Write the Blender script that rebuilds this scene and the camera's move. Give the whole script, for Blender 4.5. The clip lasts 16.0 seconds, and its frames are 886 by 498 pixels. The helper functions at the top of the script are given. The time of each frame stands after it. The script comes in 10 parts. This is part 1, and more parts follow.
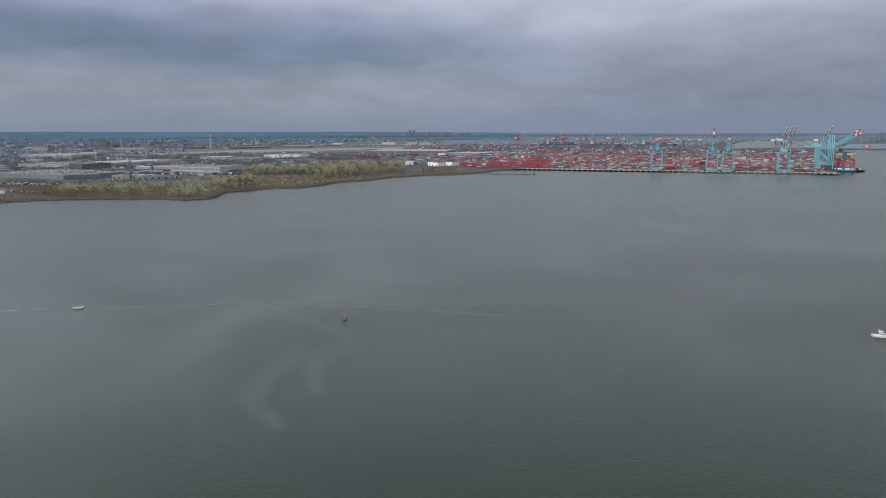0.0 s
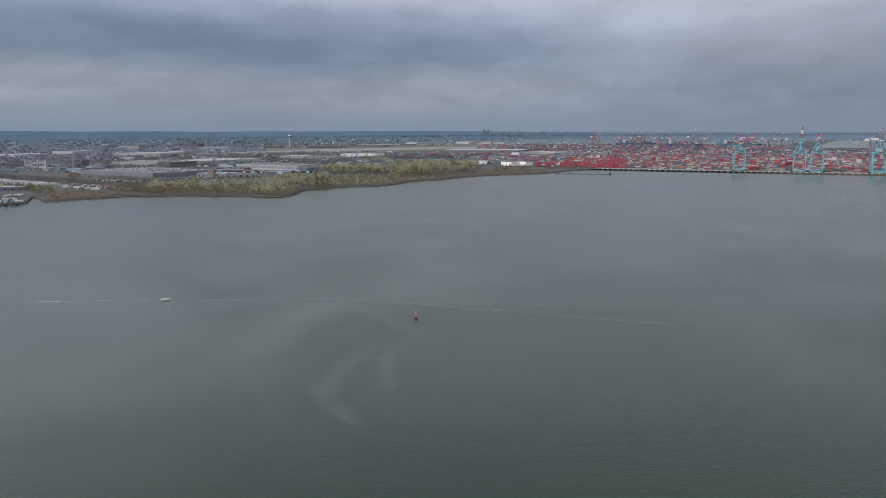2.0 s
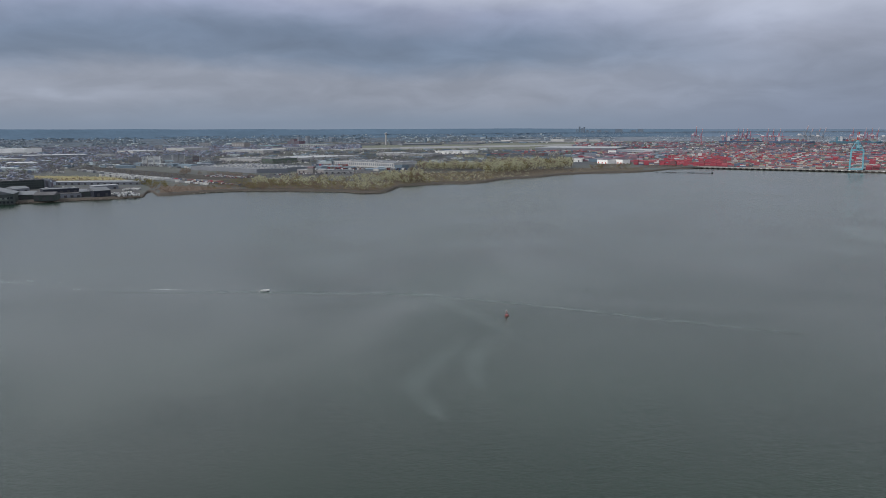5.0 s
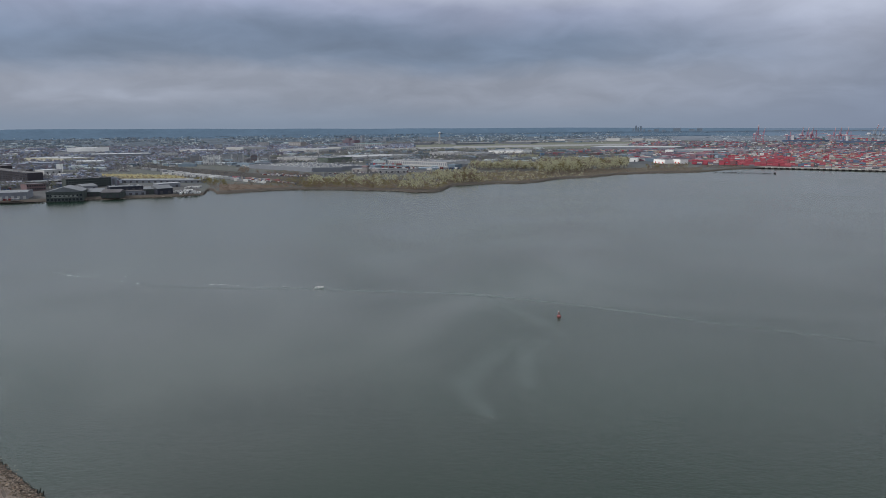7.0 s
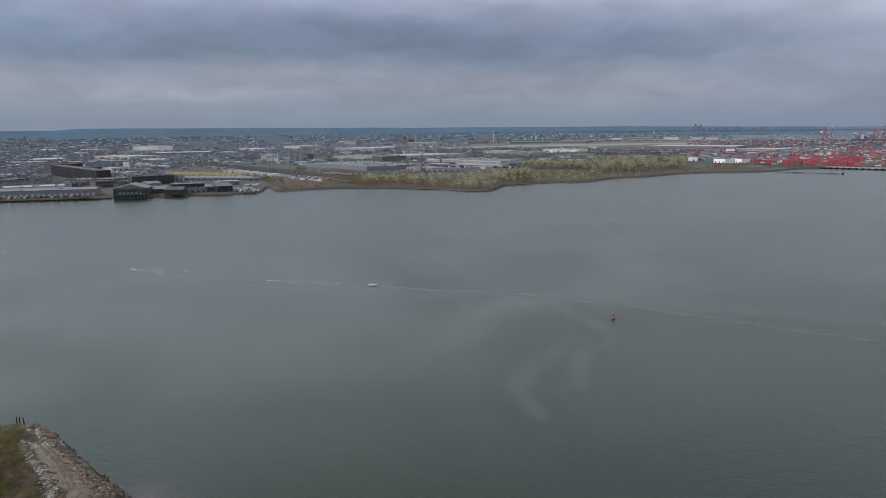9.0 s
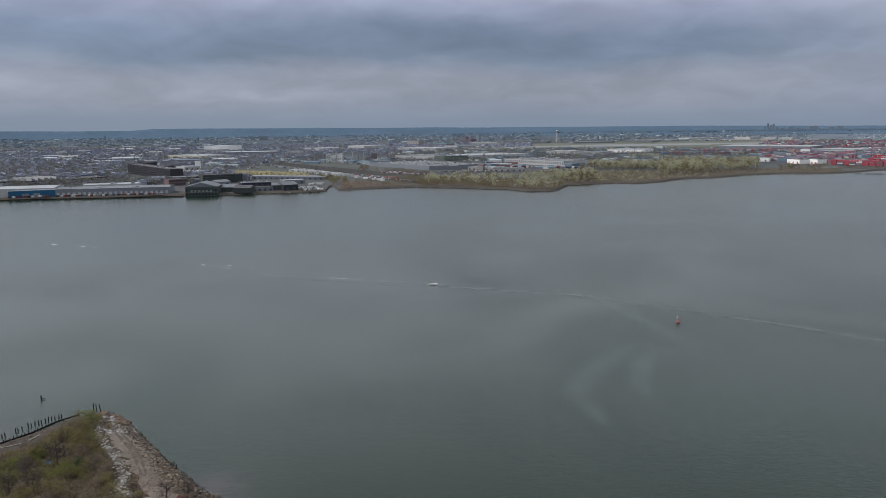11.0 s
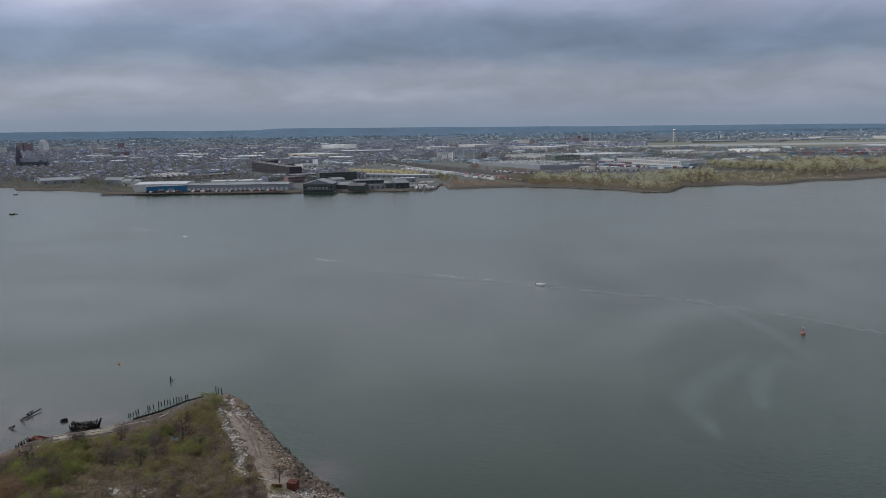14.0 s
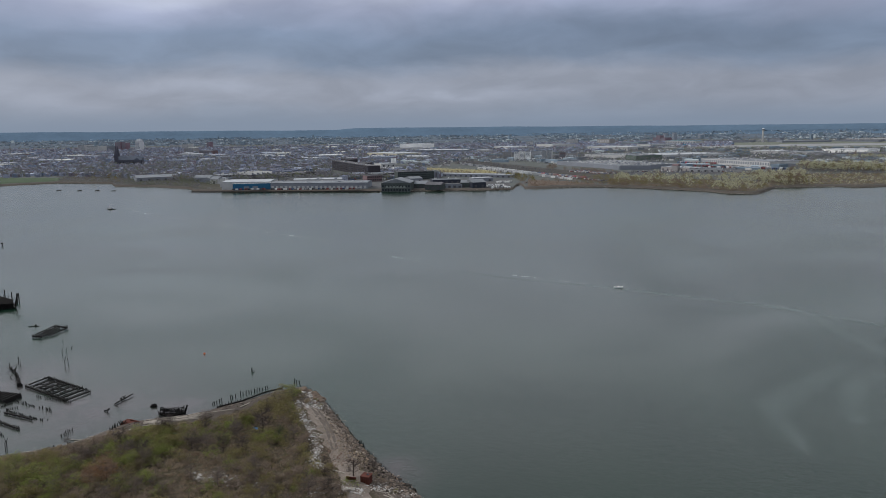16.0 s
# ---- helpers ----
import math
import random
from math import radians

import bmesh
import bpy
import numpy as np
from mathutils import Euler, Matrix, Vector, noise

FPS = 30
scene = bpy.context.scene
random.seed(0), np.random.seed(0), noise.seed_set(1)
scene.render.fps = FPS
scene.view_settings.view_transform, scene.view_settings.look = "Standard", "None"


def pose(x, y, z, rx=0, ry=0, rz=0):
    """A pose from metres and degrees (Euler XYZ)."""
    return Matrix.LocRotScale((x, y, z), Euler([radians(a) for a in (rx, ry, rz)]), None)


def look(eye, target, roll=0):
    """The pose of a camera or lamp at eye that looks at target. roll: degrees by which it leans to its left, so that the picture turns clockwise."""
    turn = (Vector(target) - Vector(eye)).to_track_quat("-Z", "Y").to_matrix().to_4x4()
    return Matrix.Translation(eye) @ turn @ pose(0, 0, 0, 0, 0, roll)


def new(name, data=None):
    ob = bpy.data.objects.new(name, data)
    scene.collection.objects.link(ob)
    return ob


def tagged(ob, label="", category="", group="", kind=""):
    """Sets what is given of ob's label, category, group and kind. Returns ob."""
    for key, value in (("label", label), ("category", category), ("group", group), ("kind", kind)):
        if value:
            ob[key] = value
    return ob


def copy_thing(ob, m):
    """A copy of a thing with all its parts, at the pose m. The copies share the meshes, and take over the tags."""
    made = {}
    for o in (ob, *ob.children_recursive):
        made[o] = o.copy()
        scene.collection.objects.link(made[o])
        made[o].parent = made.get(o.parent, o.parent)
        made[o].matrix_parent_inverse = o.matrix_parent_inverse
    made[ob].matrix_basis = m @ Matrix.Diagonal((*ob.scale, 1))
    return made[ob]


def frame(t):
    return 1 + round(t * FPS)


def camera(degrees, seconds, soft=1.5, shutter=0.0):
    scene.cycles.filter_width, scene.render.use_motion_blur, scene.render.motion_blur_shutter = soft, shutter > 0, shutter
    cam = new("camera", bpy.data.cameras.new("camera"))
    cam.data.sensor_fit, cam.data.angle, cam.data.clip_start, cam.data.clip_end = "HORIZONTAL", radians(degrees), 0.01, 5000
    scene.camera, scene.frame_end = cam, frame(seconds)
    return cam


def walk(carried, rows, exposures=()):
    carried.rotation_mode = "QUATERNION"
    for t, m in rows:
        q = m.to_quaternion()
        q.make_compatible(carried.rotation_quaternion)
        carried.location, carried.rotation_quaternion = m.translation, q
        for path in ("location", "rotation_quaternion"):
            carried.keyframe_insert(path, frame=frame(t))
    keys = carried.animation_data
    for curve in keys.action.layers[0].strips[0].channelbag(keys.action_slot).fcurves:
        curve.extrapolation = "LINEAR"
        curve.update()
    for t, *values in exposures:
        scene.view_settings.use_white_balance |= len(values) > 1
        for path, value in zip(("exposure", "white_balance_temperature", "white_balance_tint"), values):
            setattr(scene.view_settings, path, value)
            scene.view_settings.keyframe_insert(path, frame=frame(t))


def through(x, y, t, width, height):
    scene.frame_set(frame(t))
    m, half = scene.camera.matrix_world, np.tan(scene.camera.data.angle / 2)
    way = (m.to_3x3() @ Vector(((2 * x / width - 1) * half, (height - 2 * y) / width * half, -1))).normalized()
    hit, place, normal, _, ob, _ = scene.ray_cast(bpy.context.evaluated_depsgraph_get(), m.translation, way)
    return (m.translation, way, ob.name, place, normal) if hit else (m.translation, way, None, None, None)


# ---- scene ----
# ---- camera: it hovers in one place and turns to the left ----
EYE = 90.0
cam = camera(64.18, 16.0, soft=0.25)
PATH = [
    (0, 0.00, -9.31, -0.11),
    (0.5, 1.57, -9.32, -0.14),
    (1, 3.11, -9.33, -0.15),
    (1.5, 4.53, -9.33, -0.17),
    (2, 5.91, -9.35, -0.16),
    (2.5, 7.32, -9.37, -0.16),
    (3, 8.72, -9.40, -0.18),
    (3.5, 10.05, -9.43, -0.19),
    (4, 11.27, -9.47, -0.20),
    (6.5, 16.63, -9.55, -0.29),
    (7, 17.75, -9.56, -0.30),
    (7.5, 18.78, -9.58, -0.31),
    (8, 19.82, -9.60, -0.34),
    (10.5, 25.79, -9.62, -0.39),
    (11, 27.09, -9.61, -0.43),
    (11.5, 28.59, -9.61, -0.43),
    (12, 30.10, -9.62, -0.44),
    (12.5, 31.63, -9.61, -0.48),
    (13, 33.11, -9.61, -0.51),
    (13.5, 34.55, -9.59, -0.54),
    (14, 35.96, -9.61, -0.55),
    (14.5, 37.45, -9.61, -0.56),
    (15, 39.01, -9.60, -0.57),
    (15.5, 40.68, -9.60, -0.58),
    (16, 42.17, -9.59, -0.59),
]
walk(cam, [(t, pose(0, 0, EYE, 0, 0, yaw) @ pose(0, 0, 0, 90 + pitch, 0, 0) @ pose(0, 0, 0, 0, 0, roll)) for t, yaw, pitch, roll in PATH])

# ---- sky and sun ----
SUN_AZ, SUN_EL = 112.0, 40.0      # bearing to the left of +y, height


def nodes_of(tree):
    tree.nodes.clear()

    def add(kind, **kw):
        n = tree.nodes.new(kind)
        for k, v in kw.items():
            if k == "op":
                n.operation = v
            elif k == "ins":
                for key, val in v.items():
                    if isinstance(val, bpy.types.NodeSocket):
                        tree.links.new(val, n.inputs[key])
                    else:
                        n.inputs[key].default_value = val
        return n
    return add


def ramp(node, stops, mode="LINEAR"):
    r = node.color_ramp
    r.interpolation = mode
    while len(r.elements) < len(stops):
        r.elements.new(0.5)
    for e, (p, c) in zip(r.elements, stops):
        e.position = p
        e.color = (*c, 1) if len(c) == 3 else c
    return node


def math_node(add, op, a, b=None, c=None):
    ins = {0: a}
    if b is not None:
        ins[1] = b
    if c is not None:
        ins[2] = c
    return add("ShaderNodeMath", op=op, ins=ins).outputs[0]


world = bpy.data.worlds.new("sky")
scene.world = world
world.use_nodes = True
add = nodes_of(world.node_tree)
sky = add("ShaderNodeTexSky")
sky.sky_type, sky.sun_disc = "NISHITA", False
sky.sun_elevation, sky.sun_rotation = radians(SUN_EL), radians(-SUN_AZ)
sky.air_density, sky.dust_density = 1.2, 3.0
tc = add("ShaderNodeTexCoord").outputs["Generated"]
sep = add("ShaderNodeSeparateXYZ", ins={0: tc})
el = math_node(add, "MULTIPLY", math_node(add, "ARCSINE", sep.outputs[2]), 57.2958)
# layered overcast: the cloud base is a flat sheet far overhead, so its lumps crowd together towards the skyline
deck = math_node(add, "ADD", math_node(add, "MAXIMUM", sep.outputs[2], 0.0), 0.26)
sheet_x, sheet_y = math_node(add, "DIVIDE", sep.outputs[0], deck), math_node(add, "DIVIDE", sep.outputs[1], deck)


def cloud_noise(scale, detail, rough, warp, shift):
    v = add("ShaderNodeCombineXYZ", ins={0: sheet_x, 1: sheet_y, 2: shift}).outputs[0]
    return add("ShaderNodeTexNoise", ins={"Vector": v, "Scale": scale, "Detail": detail, "Roughness": rough, "Distortion": warp}).outputs[0]


big = cloud_noise(0.8, 2.0, 0.45, 0.2, 1.7)
mid = cloud_noise(2.0, 3.0, 0.45, 0.25, 0.4)
small = cloud_noise(6.0, 4.0, 0.52, 0.3, 2.9)
billow = cloud_noise(3.4, 5.0, 0.52, 0.4, 6.3)
lift = math_node(add, "ADD", math_node(add, "MULTIPLY", math_node(add, "SUBTRACT", big, 0.5), 5.0), math_node(add, "MULTIPLY", math_node(add, "SUBTRACT", mid, 0.5), 2.4))
lift = math_node(add, "ADD", lift, math_node(add, "MULTIPLY", math_node(add, "SUBTRACT", small, 0.5), 1.0))
fade = add("ShaderNodeMapRange", ins={0: el, 1: 0.0, 2: 5.0, 3: 0.0, 4: 1.0}).outputs[0]
lift = math_node(add, "MULTIPLY", lift, fade)
east = math_node(add, "MULTIPLY", math_node(add, "MULTIPLY", math_node(add, "MAXIMUM", sep.outputs[0], 0.0), 2.0), fade)
h = math_node(add, "ADD", el, math_node(add, "ADD", lift, east))
t01 = add("ShaderNodeMapRange", ins={0: h, 1: -2.0, 2: 90.0, 3: 0.0, 4: 1.0}).outputs[0]
# the ring at 14 to 22 degrees, out of view, is brightened for the far water
LAYERS = [(-2, (0.232, 0.290, 0.380)), (0.6, (0.240, 0.298, 0.392)), (2.4, (0.304, 0.340, 0.422)), (3.9, (0.306, 0.340, 0.422)),
          (5.6, (0.208, 0.268, 0.376)), (7.2, (0.202, 0.262, 0.376)), (9.4, (0.300, 0.338, 0.465)), (11.5, (0.55, 0.59, 0.70)),
          (14, (1.09, 1.15, 1.27)), (17, (1.25, 1.31, 1.43)), (22, (0.93, 0.97, 1.05)), (34, (0.725, 0.76, 0.82)), (90, (0.82, 0.855, 0.92))]
# towards the east the rolls give way to an even grey sheet
EAST = [(-2, (0.222, 0.270, 0.365)), (1.5, (0.232, 0.276, 0.372)), (5, (0.256, 0.292, 0.382)), (8.0, (0.338, 0.370, 0.470))] + LAYERS[7:]
cloud = ramp(add("ShaderNodeValToRGB", ins={0: t01}), [((d + 2) / 92, c) for d, c in LAYERS])
sheet = ramp(add("ShaderNodeValToRGB", ins={0: t01}), [((d + 2) / 92, c) for d, c in EAST])
side = add("ShaderNodeMapRange", ins={0: sep.outputs[0], 1: -0.12, 2: 0.22, 3: 0.0, 4: 1.0}).outputs[0]
both = add("ShaderNodeMix")
both.data_type = "RGBA"
for src, k in ((side, 0), (cloud.outputs[0], 6), (sheet.outputs[0], 7)):
    world.node_tree.links.new(src, both.inputs[k])
# single cloud banks and thin places: bearing, height, half width, half height, gain
BANKS = [(26, 6.6, 10, 1.5, -0.14), (15, 8.0, 4, 2.0, -0.12), (-3, 6.2, 4, 0.9, -0.06), (-25, 2.8, 13, 2.4, -0.06), (43, 6.0, 10, 1.2, -0.12), (70, 5.0, 8, 1.1, -0.12),
         (27, 9.2, 6, 1.0, 0.13), (-8.5, 8.6, 5, 1.1, 0.20), (5, 9.0, 5, 1.4, 0.12), (66, 9.3, 4, 1.2, 0.22), (57, 8.2, 6, 1.4, 0.10), (41, 9.3, 3.2, 1.2, 0.20), (32, 9.0, 4, 1.1, 0.12), (-22, 8.6, 8, 1.3, 0.07),
         (62, 7.4, 16, 3.0, 0.14), (62, 3.4, 5, 0.7, 0.12), (72, 2.4, 3.5, 0.8, 0.10), (43, 2.8, 5, 0.55, 0.09), (40.5, 2.6, 1.1, 0.32, 0.12), (29, 4.1, 7, 1.3, 0.05), (20, 3.2, 9, 2.2, -0.07), (-9, 4.6, 9, 3.4, 0.14)]
bearing = math_node(add, "MULTIPLY", math_node(add, "ARCTAN2", math_node(add, "MULTIPLY", sep.outputs[0], -1.0), sep.outputs[1]), 57.2958)
bearing = math_node(add, "ADD", bearing, math_node(add, "MULTIPLY", math_node(add, "SUBTRACT", mid, 0.5), 16.0))
height = math_node(add, "ADD", el, math_node(add, "MULTIPLY", lift, 0.8))
gain = 1.0
for a0, e0, wide, high, k in BANKS:
    u = math_node(add, "MULTIPLY_ADD", bearing, 1.0 / wide, -a0 / wide)
    w = math_node(add, "MULTIPLY_ADD", height, 1.0 / high, -e0 / high)
    d2 = math_node(add, "MULTIPLY_ADD", w, w, math_node(add, "MULTIPLY", u, u))
    gain = math_node(add, "MULTIPLY_ADD", math_node(add, "POWER", math.exp(-1), d2), k, gain)
tone = add("ShaderNodeMapRange", ins={0: billow, 1: 0.36, 2: 0.64, 3: 0.935, 4: 1.075}).outputs[0]
tone = math_node(add, "ADD", math_node(add, "MULTIPLY", math_node(add, "SUBTRACT", tone, 1.0), add("ShaderNodeMapRange", ins={0: el, 1: 0.3, 2: 2.6, 3: 0.0, 4: 1.15}).outputs[0]), 1.0)
tone = math_node(add, "MULTIPLY", tone, gain)
# unseen sky above 12 degrees: lifted west and dimmed east to suit the water
west = add("ShaderNodeMapRange", ins={0: sep.outputs[0], 1: -0.9, 2: 0.4, 3: 0.23, 4: -0.22}).outputs[0]
high = add("ShaderNodeMapRange", ins={0: el, 1: 12.0, 2: 19.0, 3: 0.0, 4: 1.0}).outputs[0]
tone = math_node(add, "MULTIPLY", tone, math_node(add, "MULTIPLY_ADD", west, high, 1.0))
cloud = add("ShaderNodeVectorMath", op="SCALE", ins={0: both.outputs[2], 3: tone})
bg_sky = add("ShaderNodeBackground", ins={"Color": sky.outputs[0], "Strength": 0.06})
bg_cloud = add("ShaderNodeBackground", ins={"Color": cloud.outputs[0], "Strength": 1.0})
mixed = add("ShaderNodeMixShader", ins={0: 0.93, 1: bg_sky.outputs[0], 2: bg_cloud.outputs[0]})
add("ShaderNodeOutputWorld", ins={0: mixed.outputs[0]})

sun = new("sun", bpy.data.lights.new("sun", "SUN"))
sun.data.energy, sun.data.angle, sun.data.color = 2.5, radians(6), (1.0, 0.945, 0.875)
sa, se = radians(SUN_AZ), radians(SUN_EL)
sun.matrix_world = look((0, 0, 300), (math.sin(sa) * math.cos(se), -math.cos(sa) * math.cos(se), 300 - math.sin(se)))
scene.view_settings.exposure = 0.0


# ---- materials ----
def material(name, colour, rough=0.8, metal=0.0, palette=None, by="island", noise_scale=0.0, amount=0.25, fine=0.0, bump=0.0, spec=0.1, through=0.0):
    """A node material: a colour or a palette per piece, mottled at two scales, with fine relief."""
    m = bpy.data.materials.new(name)
    m.use_nodes = True
    add = nodes_of(m.node_tree)
    if palette:
        if by == "island":
            rnd = add("ShaderNodeNewGeometry").outputs["Random Per Island"]
        else:
            rnd = add("ShaderNodeObjectInfo").outputs["Random"]
        n = len(palette)
        col = ramp(add("ShaderNodeValToRGB", ins={0: rnd}), [(i / n, c) for i, c in enumerate(palette)], "CONSTANT").outputs[0]
    else:
        col = add("ShaderNodeRGB").outputs[0]
        col.default_value = (*colour, 1)
    normal = None
    if noise_scale:
        place = add("ShaderNodeNewGeometry").outputs["Position"]
        a = add("ShaderNodeTexNoise", ins={"Vector": place, "Scale": noise_scale, "Detail": 5.0, "Roughness": 0.6}).outputs[0]
        b = add("ShaderNodeTexNoise", ins={"Vector": place, "Scale": fine or noise_scale * 9, "Detail": 4.0, "Roughness": 0.65}).outputs[0]
        both = math_node(add, "ADD", math_node(add, "MULTIPLY", a, 0.6), math_node(add, "MULTIPLY", b, 0.4))
        value = add("ShaderNodeMapRange", ins={0: both, 1: 0.32, 2: 0.68, 3: 1 - amount, 4: 1 + amount}).outputs[0]
        mul = add("ShaderNodeVectorMath", op="SCALE", ins={0: col, 3: value})
        col = mul.outputs[0]
        if bump:
            normal = add("ShaderNodeBump", ins={"Strength": bump, "Distance": 0.5, "Height": b}).outputs[0]
    ins = {"Base Color": col, "Roughness": rough, "Metallic": metal, "Specular IOR Level": spec}
    if normal:
        ins["Normal"] = normal
    p = add("ShaderNodeBsdfPrincipled", ins=ins)
    if through:
        thin = add("ShaderNodeBsdfTranslucent", ins={"Color": col})
        p = add("ShaderNodeMixShader", ins={0: through, 1: p.outputs[0], 2: thin.outputs[0]})
    add("ShaderNodeOutputMaterial", ins={0: p.outputs[0]})
    return m


def water_material():
    """Silty bay water: wind ripples of three sizes, calmer and livelier stretches, and brown mud stirred up in the shallows."""
    m = bpy.data.materials.new("bay_water")
    m.use_nodes = True
    add = nodes_of(m.node_tree)
    place = add("ShaderNodeNewGeometry").outputs["Position"]
    wide = add("ShaderNodeTexNoise", ins={"Vector": place, "Scale": 0.005, "Detail": 3.0, "Roughness": 0.5, "Distortion": 0.8}).outputs[0]
    col = ramp(add("ShaderNodeValToRGB", ins={0: wide}), [(0.35, (0.0040, 0.0150, 0.0088)), (0.65, (0.0062, 0.0225, 0.0130))]).outputs[0]
    sep = add("ShaderNodeSeparateXYZ", ins={0: place})
    far = None
    for x, y, r in ((-236, 84, 34), (-212, 104, 18), (-130, 120, 10), (-282, 78, 26)):
        u = math_node(add, "MULTIPLY_ADD", sep.outputs[0], 1.0 / r, -x / r)
        v = math_node(add, "MULTIPLY_ADD", sep.outputs[1], 1.0 / r, -y / r)
        g = math_node(add, "POWER", math.exp(-1), math_node(add, "MULTIPLY_ADD", v, v, math_node(add, "MULTIPLY", u, u)))
        far = g if far is None else math_node(add, "MAXIMUM", far, g)
    stir = add("ShaderNodeTexNoise", ins={"Vector": place, "Scale": 0.09, "Detail": 5.0, "Roughness": 0.6, "Distortion": 0.8}).outputs[0]
    mud = math_node(add, "MULTIPLY", far, add("ShaderNodeMapRange", ins={0: stir, 1: 0.3, 2: 0.65, 3: 0.35, 4: 0.95}).outputs[0])
    silt = add("ShaderNodeMix")
    silt.data_type = "RGBA"
    silt.inputs[7].default_value = (0.050, 0.042, 0.045, 1)
    m.node_tree.links.new(mud, silt.inputs[0])
    m.node_tree.links.new(col, silt.inputs[6])
    turn = add("ShaderNodeMapping", ins={"Vector": place, "Rotation": (0, 0, radians(-24)), "Scale": (0.8, 1.0, 1.0)}).outputs[0]
    swell = add("ShaderNodeTexNoise", ins={"Vector": turn, "Scale": 0.30, "Detail": 2.0, "Roughness": 0.5, "Distortion": 0.2}).outputs[0]
    chop = add("ShaderNodeTexNoise", ins={"Vector": turn, "Scale": 0.85, "Detail": 3.0, "Roughness": 0.6, "Distortion": 0.3}).outputs[0]
    rip = add("ShaderNodeTexNoise", ins={"Vector": turn, "Scale": 2.2, "Detail": 3.0, "Roughness": 0.65}).outputs[0]
    wave = math_node(add, "ADD", math_node(add, "MULTIPLY", chop, 1.0), math_node(add, "MULTIPLY", rip, 0.45))
    wave = math_node(add, "MULTIPLY_ADD", swell, 0.45, wave)
    gust = add("ShaderNodeTexNoise", ins={"Vector": place, "Scale": 0.0065, "Detail": 3.0, "Roughness": 0.5, "Distortion": 1.0}).outputs[0]
    # the wind comes down the open eastern bay; the water behind the island lies calmer
    lee = add("ShaderNodeMapRange", ins={0: math_node(add, "MULTIPLY_ADD", sep.outputs[1], 0.35, sep.outputs[0]), 1: -170.0, 2: 150.0, 3: -0.11, 4: 0.07}).outputs[0]
    gust = math_node(add, "ADD", gust, lee)
    strength = add("ShaderNodeMapRange", ins={0: gust, 1: 0.36, 2: 0.64, 3: 0.16, 4: 0.40}).outputs[0]
    bump = add("ShaderNodeBump", ins={"Strength": strength, "Distance": 0.5, "Height": wave}).outputs[0]
    rough = add("ShaderNodeMapRange", ins={0: gust, 1: 0.3, 2: 0.7, 3: 0.23, 4: 0.25}).outputs[0]
    p = add("ShaderNodeBsdfPrincipled", ins={"Base Color": silt.outputs[2], "Roughness": rough, "IOR": 1.333, "Normal": bump})
    add("ShaderNodeOutputMaterial", ins={0: p.outputs[0]})
    return m


def land_material():
    """Flat coastal land: worn asphalt, bare soil and pale spring grass in patches."""
    m = bpy.data.materials.new("coastal_land")
    m.use_nodes = True
    add = nodes_of(m.node_tree)
    place = add("ShaderNodeNewGeometry").outputs["Position"]
    a = add("ShaderNodeTexNoise", ins={"Vector": place, "Scale": 0.0045, "Detail": 6.0, "Roughness": 0.62}).outputs[0]
    b = add("ShaderNodeTexNoise", ins={"Vector": place, "Scale": 0.05, "Detail": 6.0, "Roughness": 0.65}).outputs[0]
    mix = math_node(add, "ADD", math_node(add, "MULTIPLY", a, 0.62), math_node(add, "MULTIPLY", b, 0.38))
    # patch colours blued and lightened: haze of the far land painted in
    col = ramp(add("ShaderNodeValToRGB", ins={0: mix}), [(0.34, (0.056, 0.064, 0.075)), (0.45, (0.080, 0.087, 0.096)), (0.51, (0.084, 0.093, 0.086)),
                                                     (0.57, (0.102, 0.105, 0.106)), (0.66, (0.13, 0.14, 0.15))]).outputs[0]
    hgt = add("ShaderNodeSeparateXYZ", ins={0: place}).outputs[2]
    k = add("ShaderNodeMapRange", ins={0: hgt, 1: 2.75, 2: 2.98, 3: 1.0, 4: 0.0}).outputs[0]
    bank = add("ShaderNodeMix")
    bank.data_type = "RGBA"
    bank.inputs[7].default_value = (0.076, 0.067, 0.060, 1)
    m.node_tree.links.new(k, bank.inputs[0])
    m.node_tree.links.new(col, bank.inputs[6])
    p = add("ShaderNodeBsdfPrincipled", ins={"Base Color": bank.outputs[2], "Roughness": 0.95, "Specular IOR Level": 0.08})
    add("ShaderNodeOutputMaterial", ins={0: p.outputs[0]})
    return m


